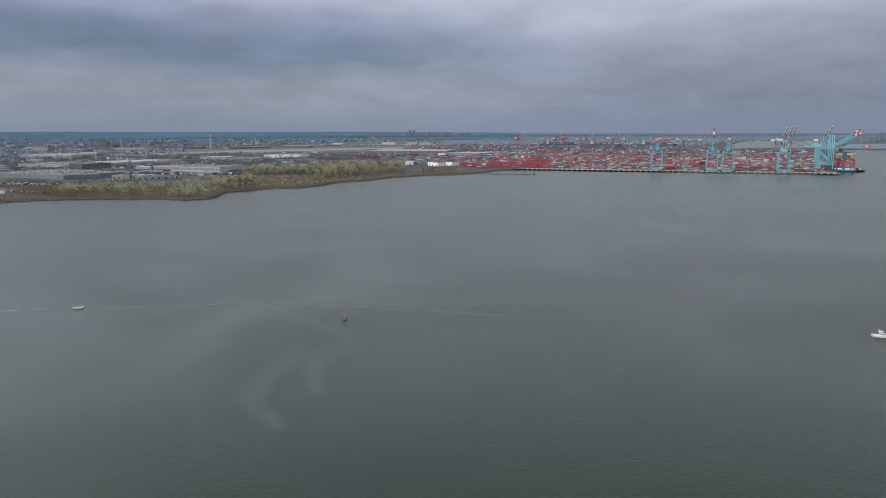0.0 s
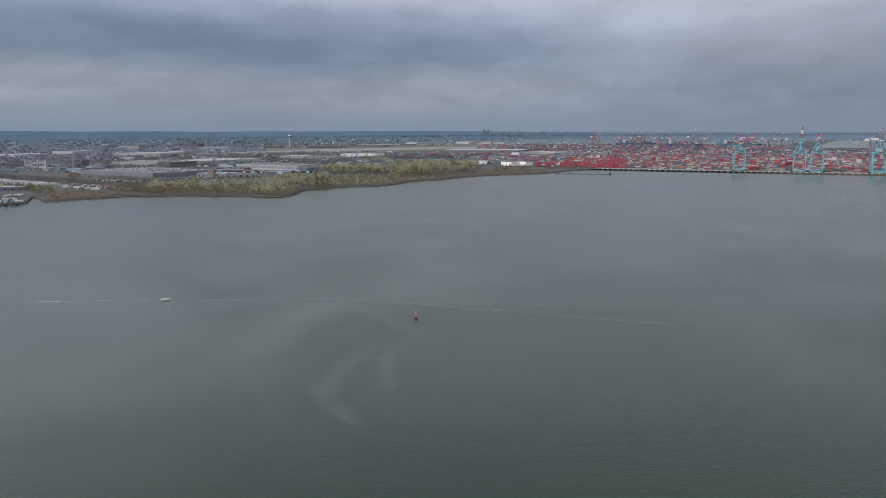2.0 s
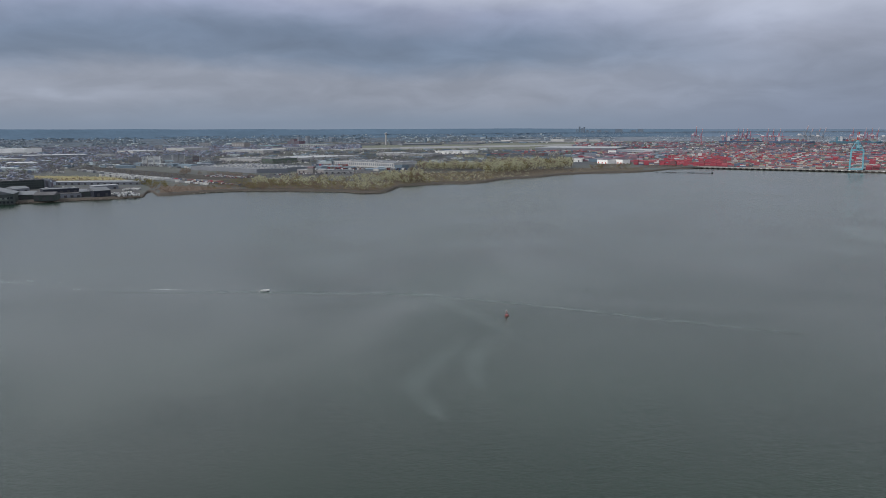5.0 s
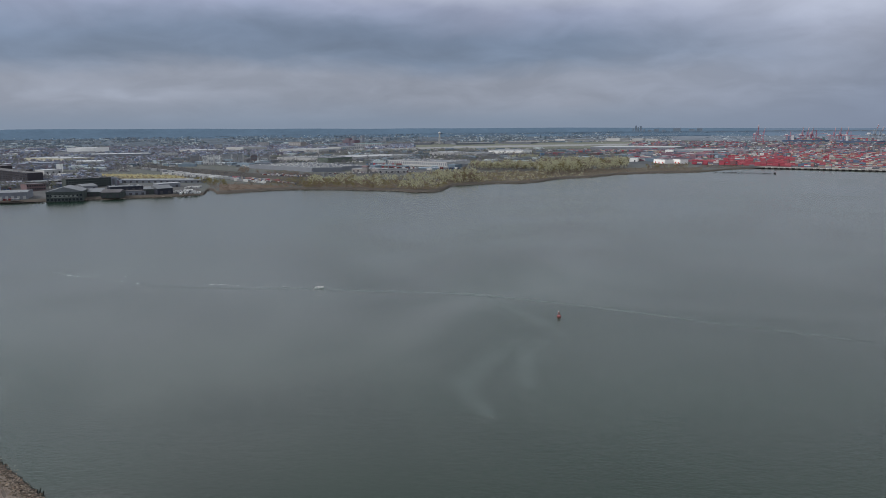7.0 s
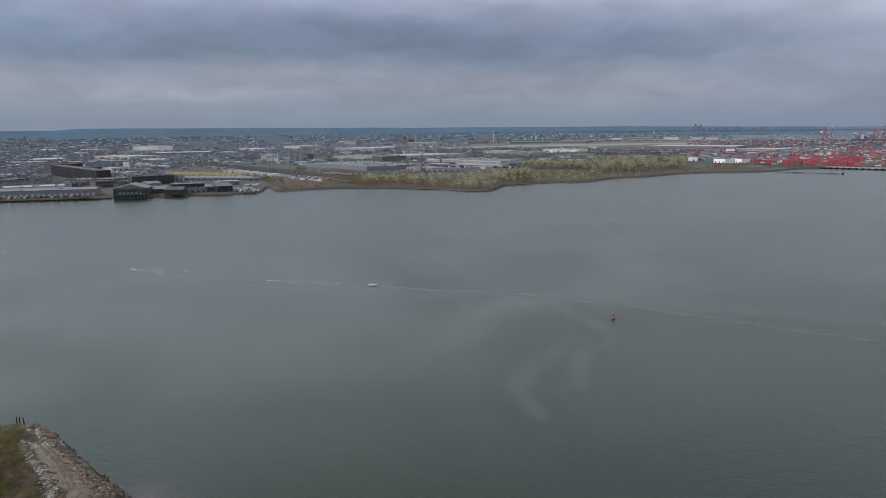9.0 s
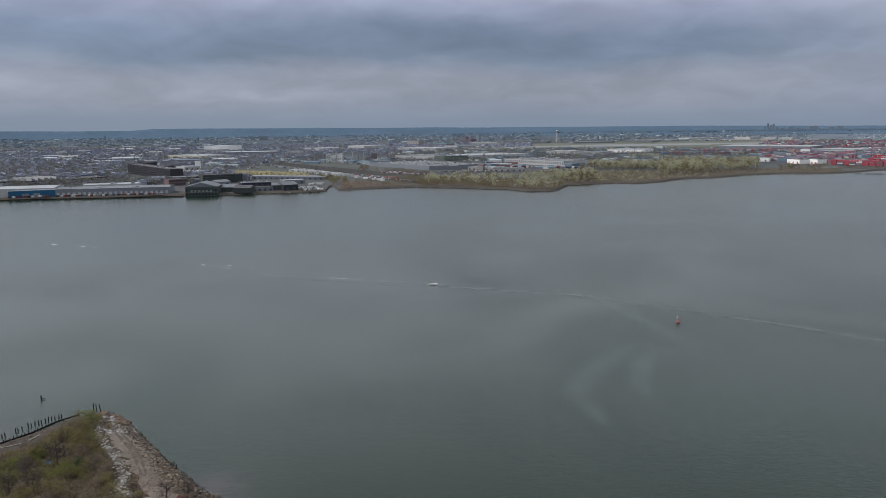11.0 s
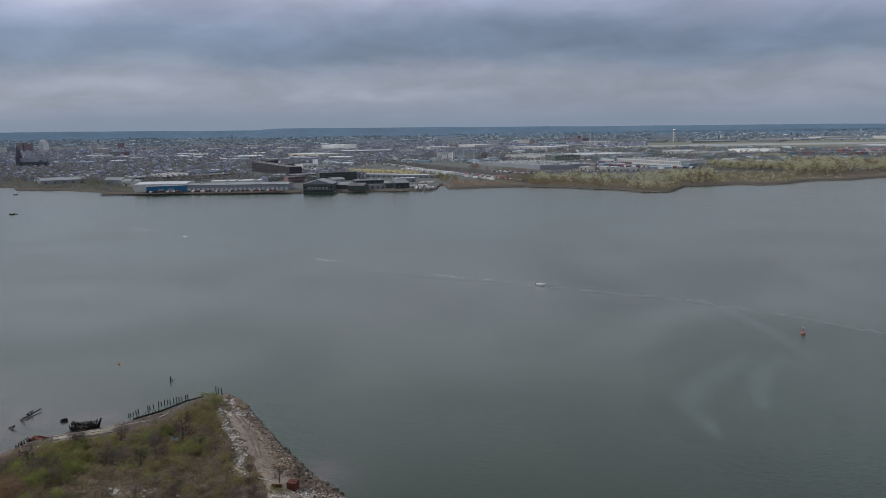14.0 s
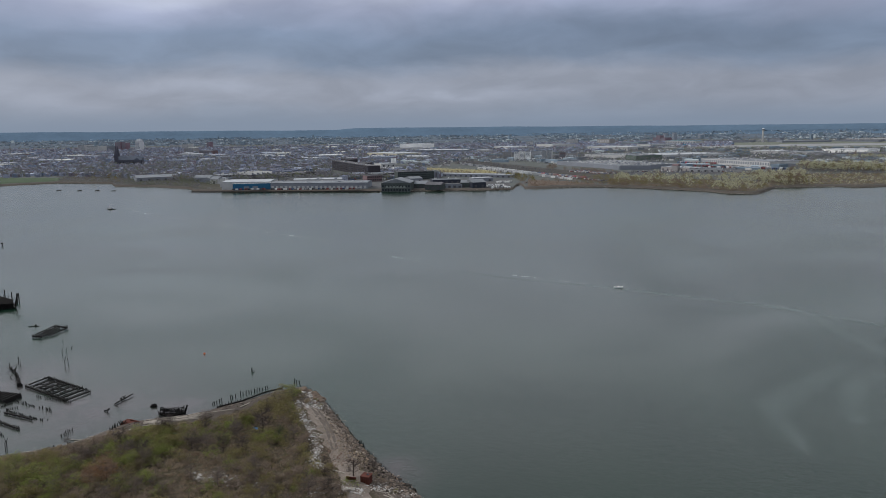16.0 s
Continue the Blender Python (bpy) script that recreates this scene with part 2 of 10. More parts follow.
def island_material():
    m = bpy.data.materials.new("island_soil")
    m.use_nodes = True
    add = nodes_of(m.node_tree)
    place = add("ShaderNodeNewGeometry").outputs["Position"]
    a = add("ShaderNodeTexNoise", ins={"Vector": place, "Scale": 0.16, "Detail": 8.0, "Roughness": 0.72}).outputs[0]
    b = add("ShaderNodeTexNoise", ins={"Vector": place, "Scale": 1.6, "Detail": 5.0, "Roughness": 0.7}).outputs[0]
    mix = math_node(add, "ADD", math_node(add, "MULTIPLY", a, 0.6), math_node(add, "MULTIPLY", b, 0.4))
    dry = ramp(add("ShaderNodeValToRGB", ins={0: mix}), [(0.36, (0.030, 0.025, 0.019)), (0.45, (0.062, 0.048, 0.036)), (0.51, (0.050, 0.047, 0.026)), (0.57, (0.090, 0.070, 0.054)), (0.64, (0.15, 0.122, 0.098))]).outputs[0]
    mud = ramp(add("ShaderNodeValToRGB", ins={0: b}), [(0.35, (0.052, 0.045, 0.040)), (0.6, (0.125, 0.105, 0.092))]).outputs[0]
    hgt = add("ShaderNodeSeparateXYZ", ins={0: place}).outputs[2]
    edge = math_node(add, "ADD", hgt, math_node(add, "MULTIPLY", math_node(add, "SUBTRACT", b, 0.5), 1.2))
    k = add("ShaderNodeMapRange", ins={0: edge, 1: 1.6, 2: 2.4, 3: 0.0, 4: 1.0}).outputs[0]
    mixc = add("ShaderNodeMix")
    mixc.data_type = "RGBA"
    m.node_tree.links.new(k, mixc.inputs[0])
    m.node_tree.links.new(mud, mixc.inputs[6])
    m.node_tree.links.new(dry, mixc.inputs[7])
    wet = add("ShaderNodeMapRange", ins={0: edge, 1: 0.0, 2: 0.7, 3: 0.6, 4: 0.95}).outputs[0]
    bump = add("ShaderNodeBump", ins={"Strength": 0.7, "Distance": 0.4, "Height": b}).outputs[0]
    p = add("ShaderNodeBsdfPrincipled", ins={"Base Color": mixc.outputs[2], "Roughness": wet, "Specular IOR Level": 0.08, "Normal": bump})
    add("ShaderNodeOutputMaterial", ins={0: p.outputs[0]})
    return m


def slick_material(name, colour, most, scale, stretch, low=0.38, high=0.66):
    """A broken film of foam or silt lying on the water: it lets the water through between its flecks."""
    m = bpy.data.materials.new(name)
    m.use_nodes = True
    add = nodes_of(m.node_tree)
    uv = add("ShaderNodeTexCoord").outputs["UV"]
    place = add("ShaderNodeNewGeometry").outputs["Position"]
    across = add("ShaderNodeSeparateXYZ", ins={0: uv}).outputs[1]
    along = add("ShaderNodeSeparateXYZ", ins={0: uv}).outputs[0]
    rim = math_node(add, "MULTIPLY", math_node(add, "MULTIPLY", across, math_node(add, "SUBTRACT", 1.0, across)), 4.0)
    ends = math_node(add, "MINIMUM", math_node(add, "MULTIPLY", math_node(add, "MULTIPLY", along, math_node(add, "SUBTRACT", 1.0, along)), 9.0), 1.0)
    n = add("ShaderNodeTexNoise", ins={"Vector": place, "Scale": scale, "Detail": 6.0, "Roughness": 0.68, "Distortion": stretch}).outputs[0]
    n = add("ShaderNodeMapRange", ins={0: n, 1: low, 2: high, 3: 0.0, 4: 1.0}).outputs[0]
    k = math_node(add, "MULTIPLY", math_node(add, "MULTIPLY", math_node(add, "MULTIPLY", rim, n), ends), most)
    film = add("ShaderNodeBsdfDiffuse", ins={"Color": (*colour, 1)})
    clear = add("ShaderNodeBsdfTransparent")
    mix = add("ShaderNodeMixShader", ins={0: k, 1: clear.outputs[0], 2: film.outputs[0]})
    add("ShaderNodeOutputMaterial", ins={0: mix.outputs[0]})
    return m


WATER = water_material()
LAND = land_material()
ISLAND = island_material()
# hill colours hold the haze: blue, and a paler copy for the east
HILL = material("hazed_wooded_hills", (0.088, 0.134, 0.190), 1.0, noise_scale=0.005, amount=0.14, fine=0.04, spec=0.0)
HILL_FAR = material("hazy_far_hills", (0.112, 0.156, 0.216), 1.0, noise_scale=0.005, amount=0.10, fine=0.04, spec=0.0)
CONCRETE = material("weathered_concrete", (0.20, 0.195, 0.19), 0.85, noise_scale=0.08, amount=0.3, fine=0.9)
DARK_TIMBER = material("wet_dark_timber", (0.0125, 0.0120, 0.0120), 0.85, noise_scale=0.8, amount=0.4, fine=6.0, spec=0.1)
GREY_TIMBER = material("bleached_timber", (0.34, 0.31, 0.27), 0.85, noise_scale=0.6, amount=0.35, fine=6.0)
BLACK = material("black_rubber", (0.015, 0.015, 0.016), 0.7)
ASPHALT = material("yard_asphalt", (0.078, 0.080, 0.084), 0.9, noise_scale=0.02, amount=0.3, fine=0.4)
# runway and airfield grass are cooled, a little haze put into their colour
RUNWAY = material("runway_concrete", (0.215, 0.222, 0.232), 0.9, noise_scale=0.01, amount=0.15, fine=0.2)
FIELD = material("dry_spring_grass", (0.122, 0.134, 0.112), 0.95, noise_scale=0.03, amount=0.3, fine=0.5)
LAWN = material("spring_lawn", (0.046, 0.070, 0.040), 0.95, noise_scale=0.03, amount=0.25, fine=0.5)
SCRUBLAND = material("scrubland_soil", (0.092, 0.082, 0.066), 0.95, noise_scale=0.04, amount=0.4, fine=0.5, spec=0.05)
SCRUB_DARK = material("dark_scrubland", (0.064, 0.062, 0.052), 0.95, noise_scale=0.04, amount=0.4, fine=0.5, spec=0.05)
REED = material("dry_reeds", (0.21, 0.18, 0.09), 0.95, noise_scale=0.05, amount=0.3, fine=0.6)
MUD = material("brown_shore", (0.105, 0.082, 0.066), 0.95, noise_scale=0.05, amount=0.35, fine=0.6)
RUT = material("wet_wheel_rut", (0.105, 0.090, 0.078), 0.8, noise_scale=0.5, amount=0.3, fine=4.0)
CRANE_BLUE = material("light_blue_paint", (0.16, 0.40, 0.49), 0.5, noise_scale=0.2, amount=0.14, fine=2.0)
# four paints for far things, dulled by haze mixed into the colour
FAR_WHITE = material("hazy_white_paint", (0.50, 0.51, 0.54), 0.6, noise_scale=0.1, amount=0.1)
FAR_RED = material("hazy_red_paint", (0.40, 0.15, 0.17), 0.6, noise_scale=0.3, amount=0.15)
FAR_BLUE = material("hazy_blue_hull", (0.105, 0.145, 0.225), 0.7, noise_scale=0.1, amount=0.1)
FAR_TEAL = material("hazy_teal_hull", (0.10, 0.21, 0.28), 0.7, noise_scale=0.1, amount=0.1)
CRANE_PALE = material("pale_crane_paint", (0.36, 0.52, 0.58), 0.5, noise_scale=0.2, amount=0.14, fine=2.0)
# far crane red, turned pinkish by haze put into the paint colour
CRANE_RED = material("haze_tinted_red_paint", (0.33, 0.145, 0.19), 0.6, noise_scale=0.2, amount=0.15)
CRANE_GREY = material("grey_paint", (0.24, 0.25, 0.28), 0.6, noise_scale=0.2, amount=0.15)
RED = material("signal_red_paint", (0.45, 0.055, 0.045), 0.5, noise_scale=0.5, amount=0.15)
WHITE = material("white_paint", (0.78, 0.78, 0.77), 0.5, noise_scale=0.1, amount=0.07, fine=1.0)
CREAM = material("cream_paint", (0.46, 0.44, 0.36), 0.6, noise_scale=0.1, amount=0.1)
SHIP_BLUE = material("ship_blue_paint", (0.045, 0.205, 0.31), 0.5, noise_scale=0.1, amount=0.15)
DARK_HULL = material("dark_hull_paint", (0.035, 0.04, 0.055), 0.5, noise_scale=0.1, amount=0.2)
GLASS = material("dark_window_glass", (0.02, 0.025, 0.032), 0.08, spec=0.6)
RUST = material("rusted_steel", (0.082, 0.030, 0.023), 0.85, noise_scale=0.5, amount=0.4, fine=5.0, spec=0.1)
ROCK = material("broken_stone", None, 0.9, palette=[(0.058, 0.049, 0.042), (0.095, 0.080, 0.066), (0.036, 0.031, 0.027), (0.13, 0.10, 0.08), (0.072, 0.060, 0.050), (0.20, 0.17, 0.145)], noise_scale=0.8, amount=0.25)
SHORE_STONE = material("tide_washed_stone", None, 0.9, palette=[(0.13, 0.118, 0.102), (0.18, 0.163, 0.142), (0.095, 0.085, 0.074), (0.22, 0.202, 0.178)], noise_scale=0.8, amount=0.2)
PALE_ROCK = material("pale_rubble", None, 0.9, palette=[(0.27, 0.262, 0.25), (0.17, 0.158, 0.142), (0.34, 0.335, 0.325), (0.115, 0.102, 0.09), (0.20, 0.168, 0.145), (0.43, 0.425, 0.415), (0.14, 0.12, 0.105)], noise_scale=0.8, amount=0.2)
TAN_STONE = material("tan_stone", None, 0.9, palette=[(0.240, 0.200, 0.156), (0.192, 0.151, 0.120), (0.300, 0.255, 0.204), (0.144, 0.115, 0.094), (0.216, 0.158, 0.120)], noise_scale=0.8, amount=0.2)
GRAVEL = material("gravel_track", (0.185, 0.158, 0.138), 0.95, noise_scale=0.3, amount=0.45, fine=2.6, bump=0.9, spec=0.1)
# container colours; the reds lean to magenta to carry some haze
BOXES = [(0.33, 0.068, 0.092), (0.28, 0.056, 0.080), (0.37, 0.11, 0.13), (0.30, 0.075, 0.10),
         (0.20, 0.092, 0.105), (0.50, 0.50, 0.51), (0.36, 0.33, 0.28), (0.27, 0.28, 0.32), (0.10, 0.17, 0.26), (0.10, 0.19, 0.18), (0.28, 0.23, 0.19), (0.40, 0.38, 0.33), (0.12, 0.145, 0.19), (0.21, 0.15, 0.15), (0.36, 0.37, 0.39),
         (0.16, 0.175, 0.21), (0.28, 0.10, 0.12), (0.33, 0.31, 0.29), (0.15, 0.155, 0.19), (0.12, 0.13, 0.155), (0.30, 0.155, 0.14), (0.19, 0.21, 0.17), (0.09, 0.13, 0.21), (0.46, 0.45, 0.43)]
CARGO = material("painted_cargo_steel", None, 0.6, palette=BOXES, noise_scale=0.15, amount=0.3)
CARGO_RED = material("red_cargo_steel", None, 0.6, palette=BOXES[:5], noise_scale=0.15, amount=0.15)
CARGO_ONE = material("cargo_steel_single", None, 0.6, palette=BOXES, by="object", noise_scale=0.15, amount=0.15)
CARGO_ONE_RED = material("red_cargo_steel_single", None, 0.6, palette=BOXES[:5], by="object", noise_scale=0.15, amount=0.15)
LEAF_SPRING = material("budding_leaves", None, 0.8, palette=[(0.423, 0.432, 0.285), (0.383, 0.396, 0.263), (0.464, 0.459, 0.322), (0.349, 0.341, 0.255), (0.389, 0.369, 0.290)], through=0.4)
LEAF_GREEN = material("fresh_green_leaves", None, 0.75, palette=[(0.152, 0.180, 0.050), (0.178, 0.204, 0.056), (0.206, 0.225, 0.070), (0.121, 0.144, 0.044)], through=0.4)
LEAF_BROWN = material("dry_brown_twigs", None, 0.9, palette=[(0.187, 0.147, 0.119), (0.217, 0.168, 0.135), (0.143, 0.117, 0.094), (0.246, 0.198, 0.160), (0.172, 0.127, 0.108)], through=0.4)
LEAF_OLIVE = material("olive_leaves", None, 0.85, palette=[(0.170, 0.149, 0.065), (0.195, 0.170, 0.078), (0.137, 0.122, 0.052), (0.217, 0.191, 0.097)], through=0.4)
LEAF_DEEP = material("deep_green_leaves", None, 0.75, palette=[(0.040, 0.070, 0.026), (0.050, 0.085, 0.030), (0.060, 0.098, 0.036)], through=0.4)
LEAF_STRAW = material("dry_straw_grass", None, 0.9, palette=[(0.280, 0.229, 0.163), (0.235, 0.187, 0.135), (0.329, 0.274, 0.196), (0.210, 0.167, 0.127), (0.255, 0.198, 0.152)], through=0.4)
LEAF_RUSSET = material("russet_leaves", None, 0.85, palette=[(0.21, 0.115, 0.06), (0.17, 0.095, 0.055), (0.25, 0.15, 0.085)], through=0.4)
# street tree twigs greyed and blued, with haze worked into the palette
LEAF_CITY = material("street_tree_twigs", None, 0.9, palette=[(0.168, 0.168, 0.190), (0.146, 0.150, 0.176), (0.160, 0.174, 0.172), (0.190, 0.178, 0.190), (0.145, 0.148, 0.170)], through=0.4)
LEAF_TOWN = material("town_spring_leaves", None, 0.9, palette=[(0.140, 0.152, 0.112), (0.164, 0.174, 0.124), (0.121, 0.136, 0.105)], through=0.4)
BARK = material("grey_bark", (0.125, 0.102, 0.09), 0.9)
DEAD_BARK = material("dark_bare_bark", (0.062, 0.050, 0.045), 0.9)
LEAF_DARK = material("dark_bare_twigs", None, 0.9, palette=[(0.107, 0.087, 0.078), (0.130, 0.108, 0.096), (0.086, 0.072, 0.065)])
# house walls and roofs in varied colours, all tinted blue-grey for haze
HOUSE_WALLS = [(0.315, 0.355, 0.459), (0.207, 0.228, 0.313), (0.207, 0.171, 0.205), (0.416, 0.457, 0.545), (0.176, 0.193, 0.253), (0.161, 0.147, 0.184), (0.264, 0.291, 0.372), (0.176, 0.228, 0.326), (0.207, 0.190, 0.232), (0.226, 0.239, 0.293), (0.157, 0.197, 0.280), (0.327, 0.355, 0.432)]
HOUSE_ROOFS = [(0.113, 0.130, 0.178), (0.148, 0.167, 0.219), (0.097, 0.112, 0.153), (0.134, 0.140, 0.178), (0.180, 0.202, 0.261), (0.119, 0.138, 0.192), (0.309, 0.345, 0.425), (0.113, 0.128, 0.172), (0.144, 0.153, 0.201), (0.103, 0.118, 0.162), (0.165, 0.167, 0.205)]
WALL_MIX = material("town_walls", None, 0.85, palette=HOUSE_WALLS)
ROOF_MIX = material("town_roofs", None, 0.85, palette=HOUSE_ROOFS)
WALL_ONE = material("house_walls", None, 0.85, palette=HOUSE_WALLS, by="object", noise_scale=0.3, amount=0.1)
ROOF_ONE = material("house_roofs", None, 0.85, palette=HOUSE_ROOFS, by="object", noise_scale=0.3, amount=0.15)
# far town and plain: blue-grey colours with the haze painted in
FAR_MIX = material("hazed_far_town", None, 0.9, palette=[(0.195, 0.253, 0.308), (0.170, 0.219, 0.270), (0.282, 0.342, 0.390), (0.153, 0.202, 0.249), (0.180, 0.208, 0.249), (0.137, 0.180, 0.223), (0.458, 0.516, 0.541), (0.126, 0.169, 0.206), (0.163, 0.196, 0.233)])
FAR_PLAIN = material("hazed_wooded_plain", (0.100, 0.123, 0.152), 1.0, noise_scale=0.01, amount=0.42, fine=0.10, spec=0.0)
PLAIN_PALE = material("hazed_wooded_plain_pale", (0.142, 0.166, 0.200), 1.0, noise_scale=0.01, amount=0.32, fine=0.10, spec=0.0)
RAIL_GROUND = material("rail_yard_ballast", (0.060, 0.058, 0.055), 0.95, noise_scale=0.02, amount=0.5, fine=0.25, spec=0.05)
# paler copy of the far town palette, tinted for thicker haze
FAR_PALE = material("hazed_far_town_pale", None, 0.9, palette=[(0.225, 0.276, 0.333), (0.194, 0.243, 0.297), (0.296, 0.350, 0.399), (0.179, 0.224, 0.276), (0.205, 0.235, 0.276), (0.409, 0.458, 0.491)])
# far wall and far brick, lightened and cooled as painted haze
FAR_WALL = material("hazy_pale_wall", (0.27, 0.305, 0.355), 0.85, noise_scale=0.05, amount=0.1)
RED_FAR = material("hazed_red_brick", (0.185, 0.132, 0.162), 0.9, noise_scale=0.06, amount=0.15)
SLATE = material("slate_roof", (0.095, 0.110, 0.140), 0.7, noise_scale=0.1, amount=0.15)
# skyline towers, far bridge and port plant: haze is part of these colours
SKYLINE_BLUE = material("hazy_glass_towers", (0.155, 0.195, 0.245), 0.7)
PORT_FAR = material("hazy_port_plant", None, 0.85, palette=[(0.19, 0.125, 0.16), (0.24, 0.15, 0.18), (0.13, 0.13, 0.17), (0.30, 0.30, 0.34), (0.12, 0.17, 0.22), (0.17, 0.14, 0.17), (0.26, 0.12, 0.15)])
FLAT_ROOFS = material("pale_flat_roofs", None, 0.85, palette=[(0.40, 0.42, 0.45), (0.30, 0.32, 0.36), (0.47, 0.48, 0.46), (0.24, 0.27, 0.32), (0.17, 0.20, 0.25)])
CHURCH_STONE = material("dark_church_stone", (0.072, 0.074, 0.095), 0.9, noise_scale=0.1, amount=0.2)
VEHICLES = material("vehicle_paint", None, 0.4, palette=[(0.55, 0.55, 0.56), (0.42, 0.43, 0.44), (0.05, 0.05, 0.06), (0.22, 0.23, 0.25), (0.15, 0.05, 0.05), (0.06, 0.09, 0.16), (0.60, 0.60, 0.60), (0.10, 0.10, 0.11)])
TRAILERS = material("trailer_paint", None, 0.5, palette=[(0.493, 0.502, 0.51), (0.405, 0.414, 0.422), (0.528, 0.537, 0.537), (0.246, 0.255, 0.273), (0.44, 0.44, 0.44), (0.141, 0.15, 0.167)])
WHITE_ROOF = material("white_roof_membrane", (0.315, 0.335, 0.36), 0.8, noise_scale=0.03, amount=0.18, fine=0.4)
GREY_ROOF = material("grey_roof_felt", (0.165, 0.18, 0.20), 0.85, noise_scale=0.03, amount=0.25, fine=0.4)
DARK_ROOF = material("dark_roof_felt", (0.10, 0.10, 0.11), 0.85, noise_scale=0.04, amount=0.3, fine=0.5)
TEAL_ROOF = material("teal_metal_roof", (0.10, 0.22, 0.24), 0.5, noise_scale=0.05, amount=0.15)
GREY_WALL = material("grey_metal_siding", (0.185, 0.202, 0.235), 0.7, noise_scale=0.05, amount=0.15)
PALE_WALL = material("pale_precast_wall", (0.39, 0.395, 0.40), 0.8, noise_scale=0.05, amount=0.14)
TAN_WALL = material("tan_wall", (0.27, 0.26, 0.26), 0.85, noise_scale=0.05, amount=0.1)
BLUE_WALL = material("deep_blue_siding", (0.025, 0.105, 0.20), 0.6, noise_scale=0.05, amount=0.15)
BRICK_WALL = material("dark_brick_wall", (0.048, 0.045, 0.054), 0.9, noise_scale=0.06, amount=0.25, fine=0.8)
RED_BRICK = material("red_brick_wall", (0.150, 0.108, 0.116), 0.9, noise_scale=0.06, amount=0.2)
GREEN_WALL = material("grey_green_siding", (0.105, 0.135, 0.12), 0.8, noise_scale=0.1, amount=0.2)
DARK_SIDING = material("weathered_dark_siding", (0.062, 0.075, 0.075), 0.85, noise_scale=0.1, amount=0.3, fine=1.0)
DOOR_DARK = material("dark_roller_door", (0.07, 0.07, 0.08), 0.7)
WINDOW_SOFT = material("far_window_glass", (0.17, 0.19, 0.22), 0.25, spec=0.5)
PALE_SIGN = material("faded_sign_paint", (0.20, 0.22, 0.21), 0.8)
SLICK = slick_material("silt_streak", (0.27, 0.33, 0.335), 0.185, 0.075, 1.1, 0.27, 0.70)
FOAM = slick_material("wake_foam", (0.70, 0.745, 0.76), 0.62, 0.16, 1.0, 0.47, 0.66)
FLECKS = slick_material("foam_flecks", (0.75, 0.76, 0.75), 0.40, 1.4, 0.8, 0.56, 0.66)


# ---- mesh helpers ----
class Shape:
    """Collects corners and faces of one mesh."""

    def __init__(self):
        self.v, self.f = [], []

    def add(self, verts, faces):
        n = len(self.v)
        self.v += [tuple(p) for p in verts]
        self.f += [tuple(i + n for i in f) for f in faces]
        return self

    def box(self, x, y, z, sx, sy, sz, rz=0.0, taper=1.0):
        """A box standing on (x, y, z), turned by rz degrees."""
        c, s = math.cos(radians(rz)), math.sin(radians(rz))
        pts = []
        for k, h in ((1.0, 0.0), (taper, sz)):
            for a, b in ((-1, -1), (1, -1), (1, 1), (-1, 1)):
                u, w = a * sx / 2 * k, b * sy / 2 * k
                pts.append((x + c * u - s * w, y + s * u + c * w, z + h))
        return self.add(pts, [(3, 2, 1, 0), (4, 5, 6, 7), (0, 1, 5, 4), (1, 2, 6, 5), (2, 3, 7, 6), (3, 0, 4, 7)])

    def beam(self, p, q, w, h=None):
        """A square bar from p to q."""
        p, q = Vector(p), Vector(q)
        d = (q - p).normalized()
        side = d.cross(Vector((0, 0, 1)))
        side = Vector((1, 0, 0)) if side.length < 1e-4 else side.normalized()
        up = side.cross(d).normalized()
        h = h or w
        pts = [b + side * (i * w / 2) + up * (j * h / 2) for b in (p, q) for i, j in ((-1, -1), (1, -1), (1, 1), (-1, 1))]
        return self.add(pts, [(3, 2, 1, 0), (4, 5, 6, 7), (0, 1, 5, 4), (1, 2, 6, 5), (2, 3, 7, 6), (3, 0, 4, 7)])

    def tube(self, p, q, r0, r1=None, n=8):
        p, q = Vector(p), Vector(q)
        r1 = r0 if r1 is None else r1
        d = (q - p).normalized()
        a = d.orthogonal().normalized()
        b = d.cross(a)
        ring = [(a * math.cos(2 * math.pi * i / n) + b * math.sin(2 * math.pi * i / n)) for i in range(n)]
        pts = [p + o * r0 for o in ring] + [q + o * r1 for o in ring]
        faces = [(i, (i + 1) % n, n + (i + 1) % n, n + i) for i in range(n)]
        return self.add(pts, faces + [tuple(reversed(range(n))), tuple(range(n, 2 * n))])

    def gable(self, x, y, z, sx, sy, h, rz=0.0, over=0.4, thick=0.3):
        """A pitched roof with its ridge along x."""
        c, s = math.cos(radians(rz)), math.sin(radians(rz))
        sx, sy = sx + 2 * over, sy + 2 * over
        pts = []
        for u in (-sx / 2, sx / 2):
            for w, k in ((-sy / 2, 0), (-sy / 2, thick), (0, h + thick), (sy / 2, thick), (sy / 2, 0)):
                pts.append((x + c * u - s * w, y + s * u + c * w, z + k))
        return self.add(pts, [(4, 3, 2, 1, 0), (5, 6, 7, 8, 9), (0, 1, 6, 5), (1, 2, 7, 6), (2, 3, 8, 7), (3, 4, 9, 8), (4, 0, 5, 9)])

    def prism(self, ring, z0, z1):
        """Walls and lids over an outline of (x, y)."""
        n = len(ring)
        pts = [(x, y, z0) for x, y in ring] + [(x, y, z1) for x, y in ring]
        return self.add(pts, [(i, (i + 1) % n, n + (i + 1) % n, n + i) for i in range(n)] + [tuple(reversed(range(n))), tuple(range(n, 2 * n))])

    def rock(self, x, y, z, r, rng, squash=0.7):
        pts, n = [], 6
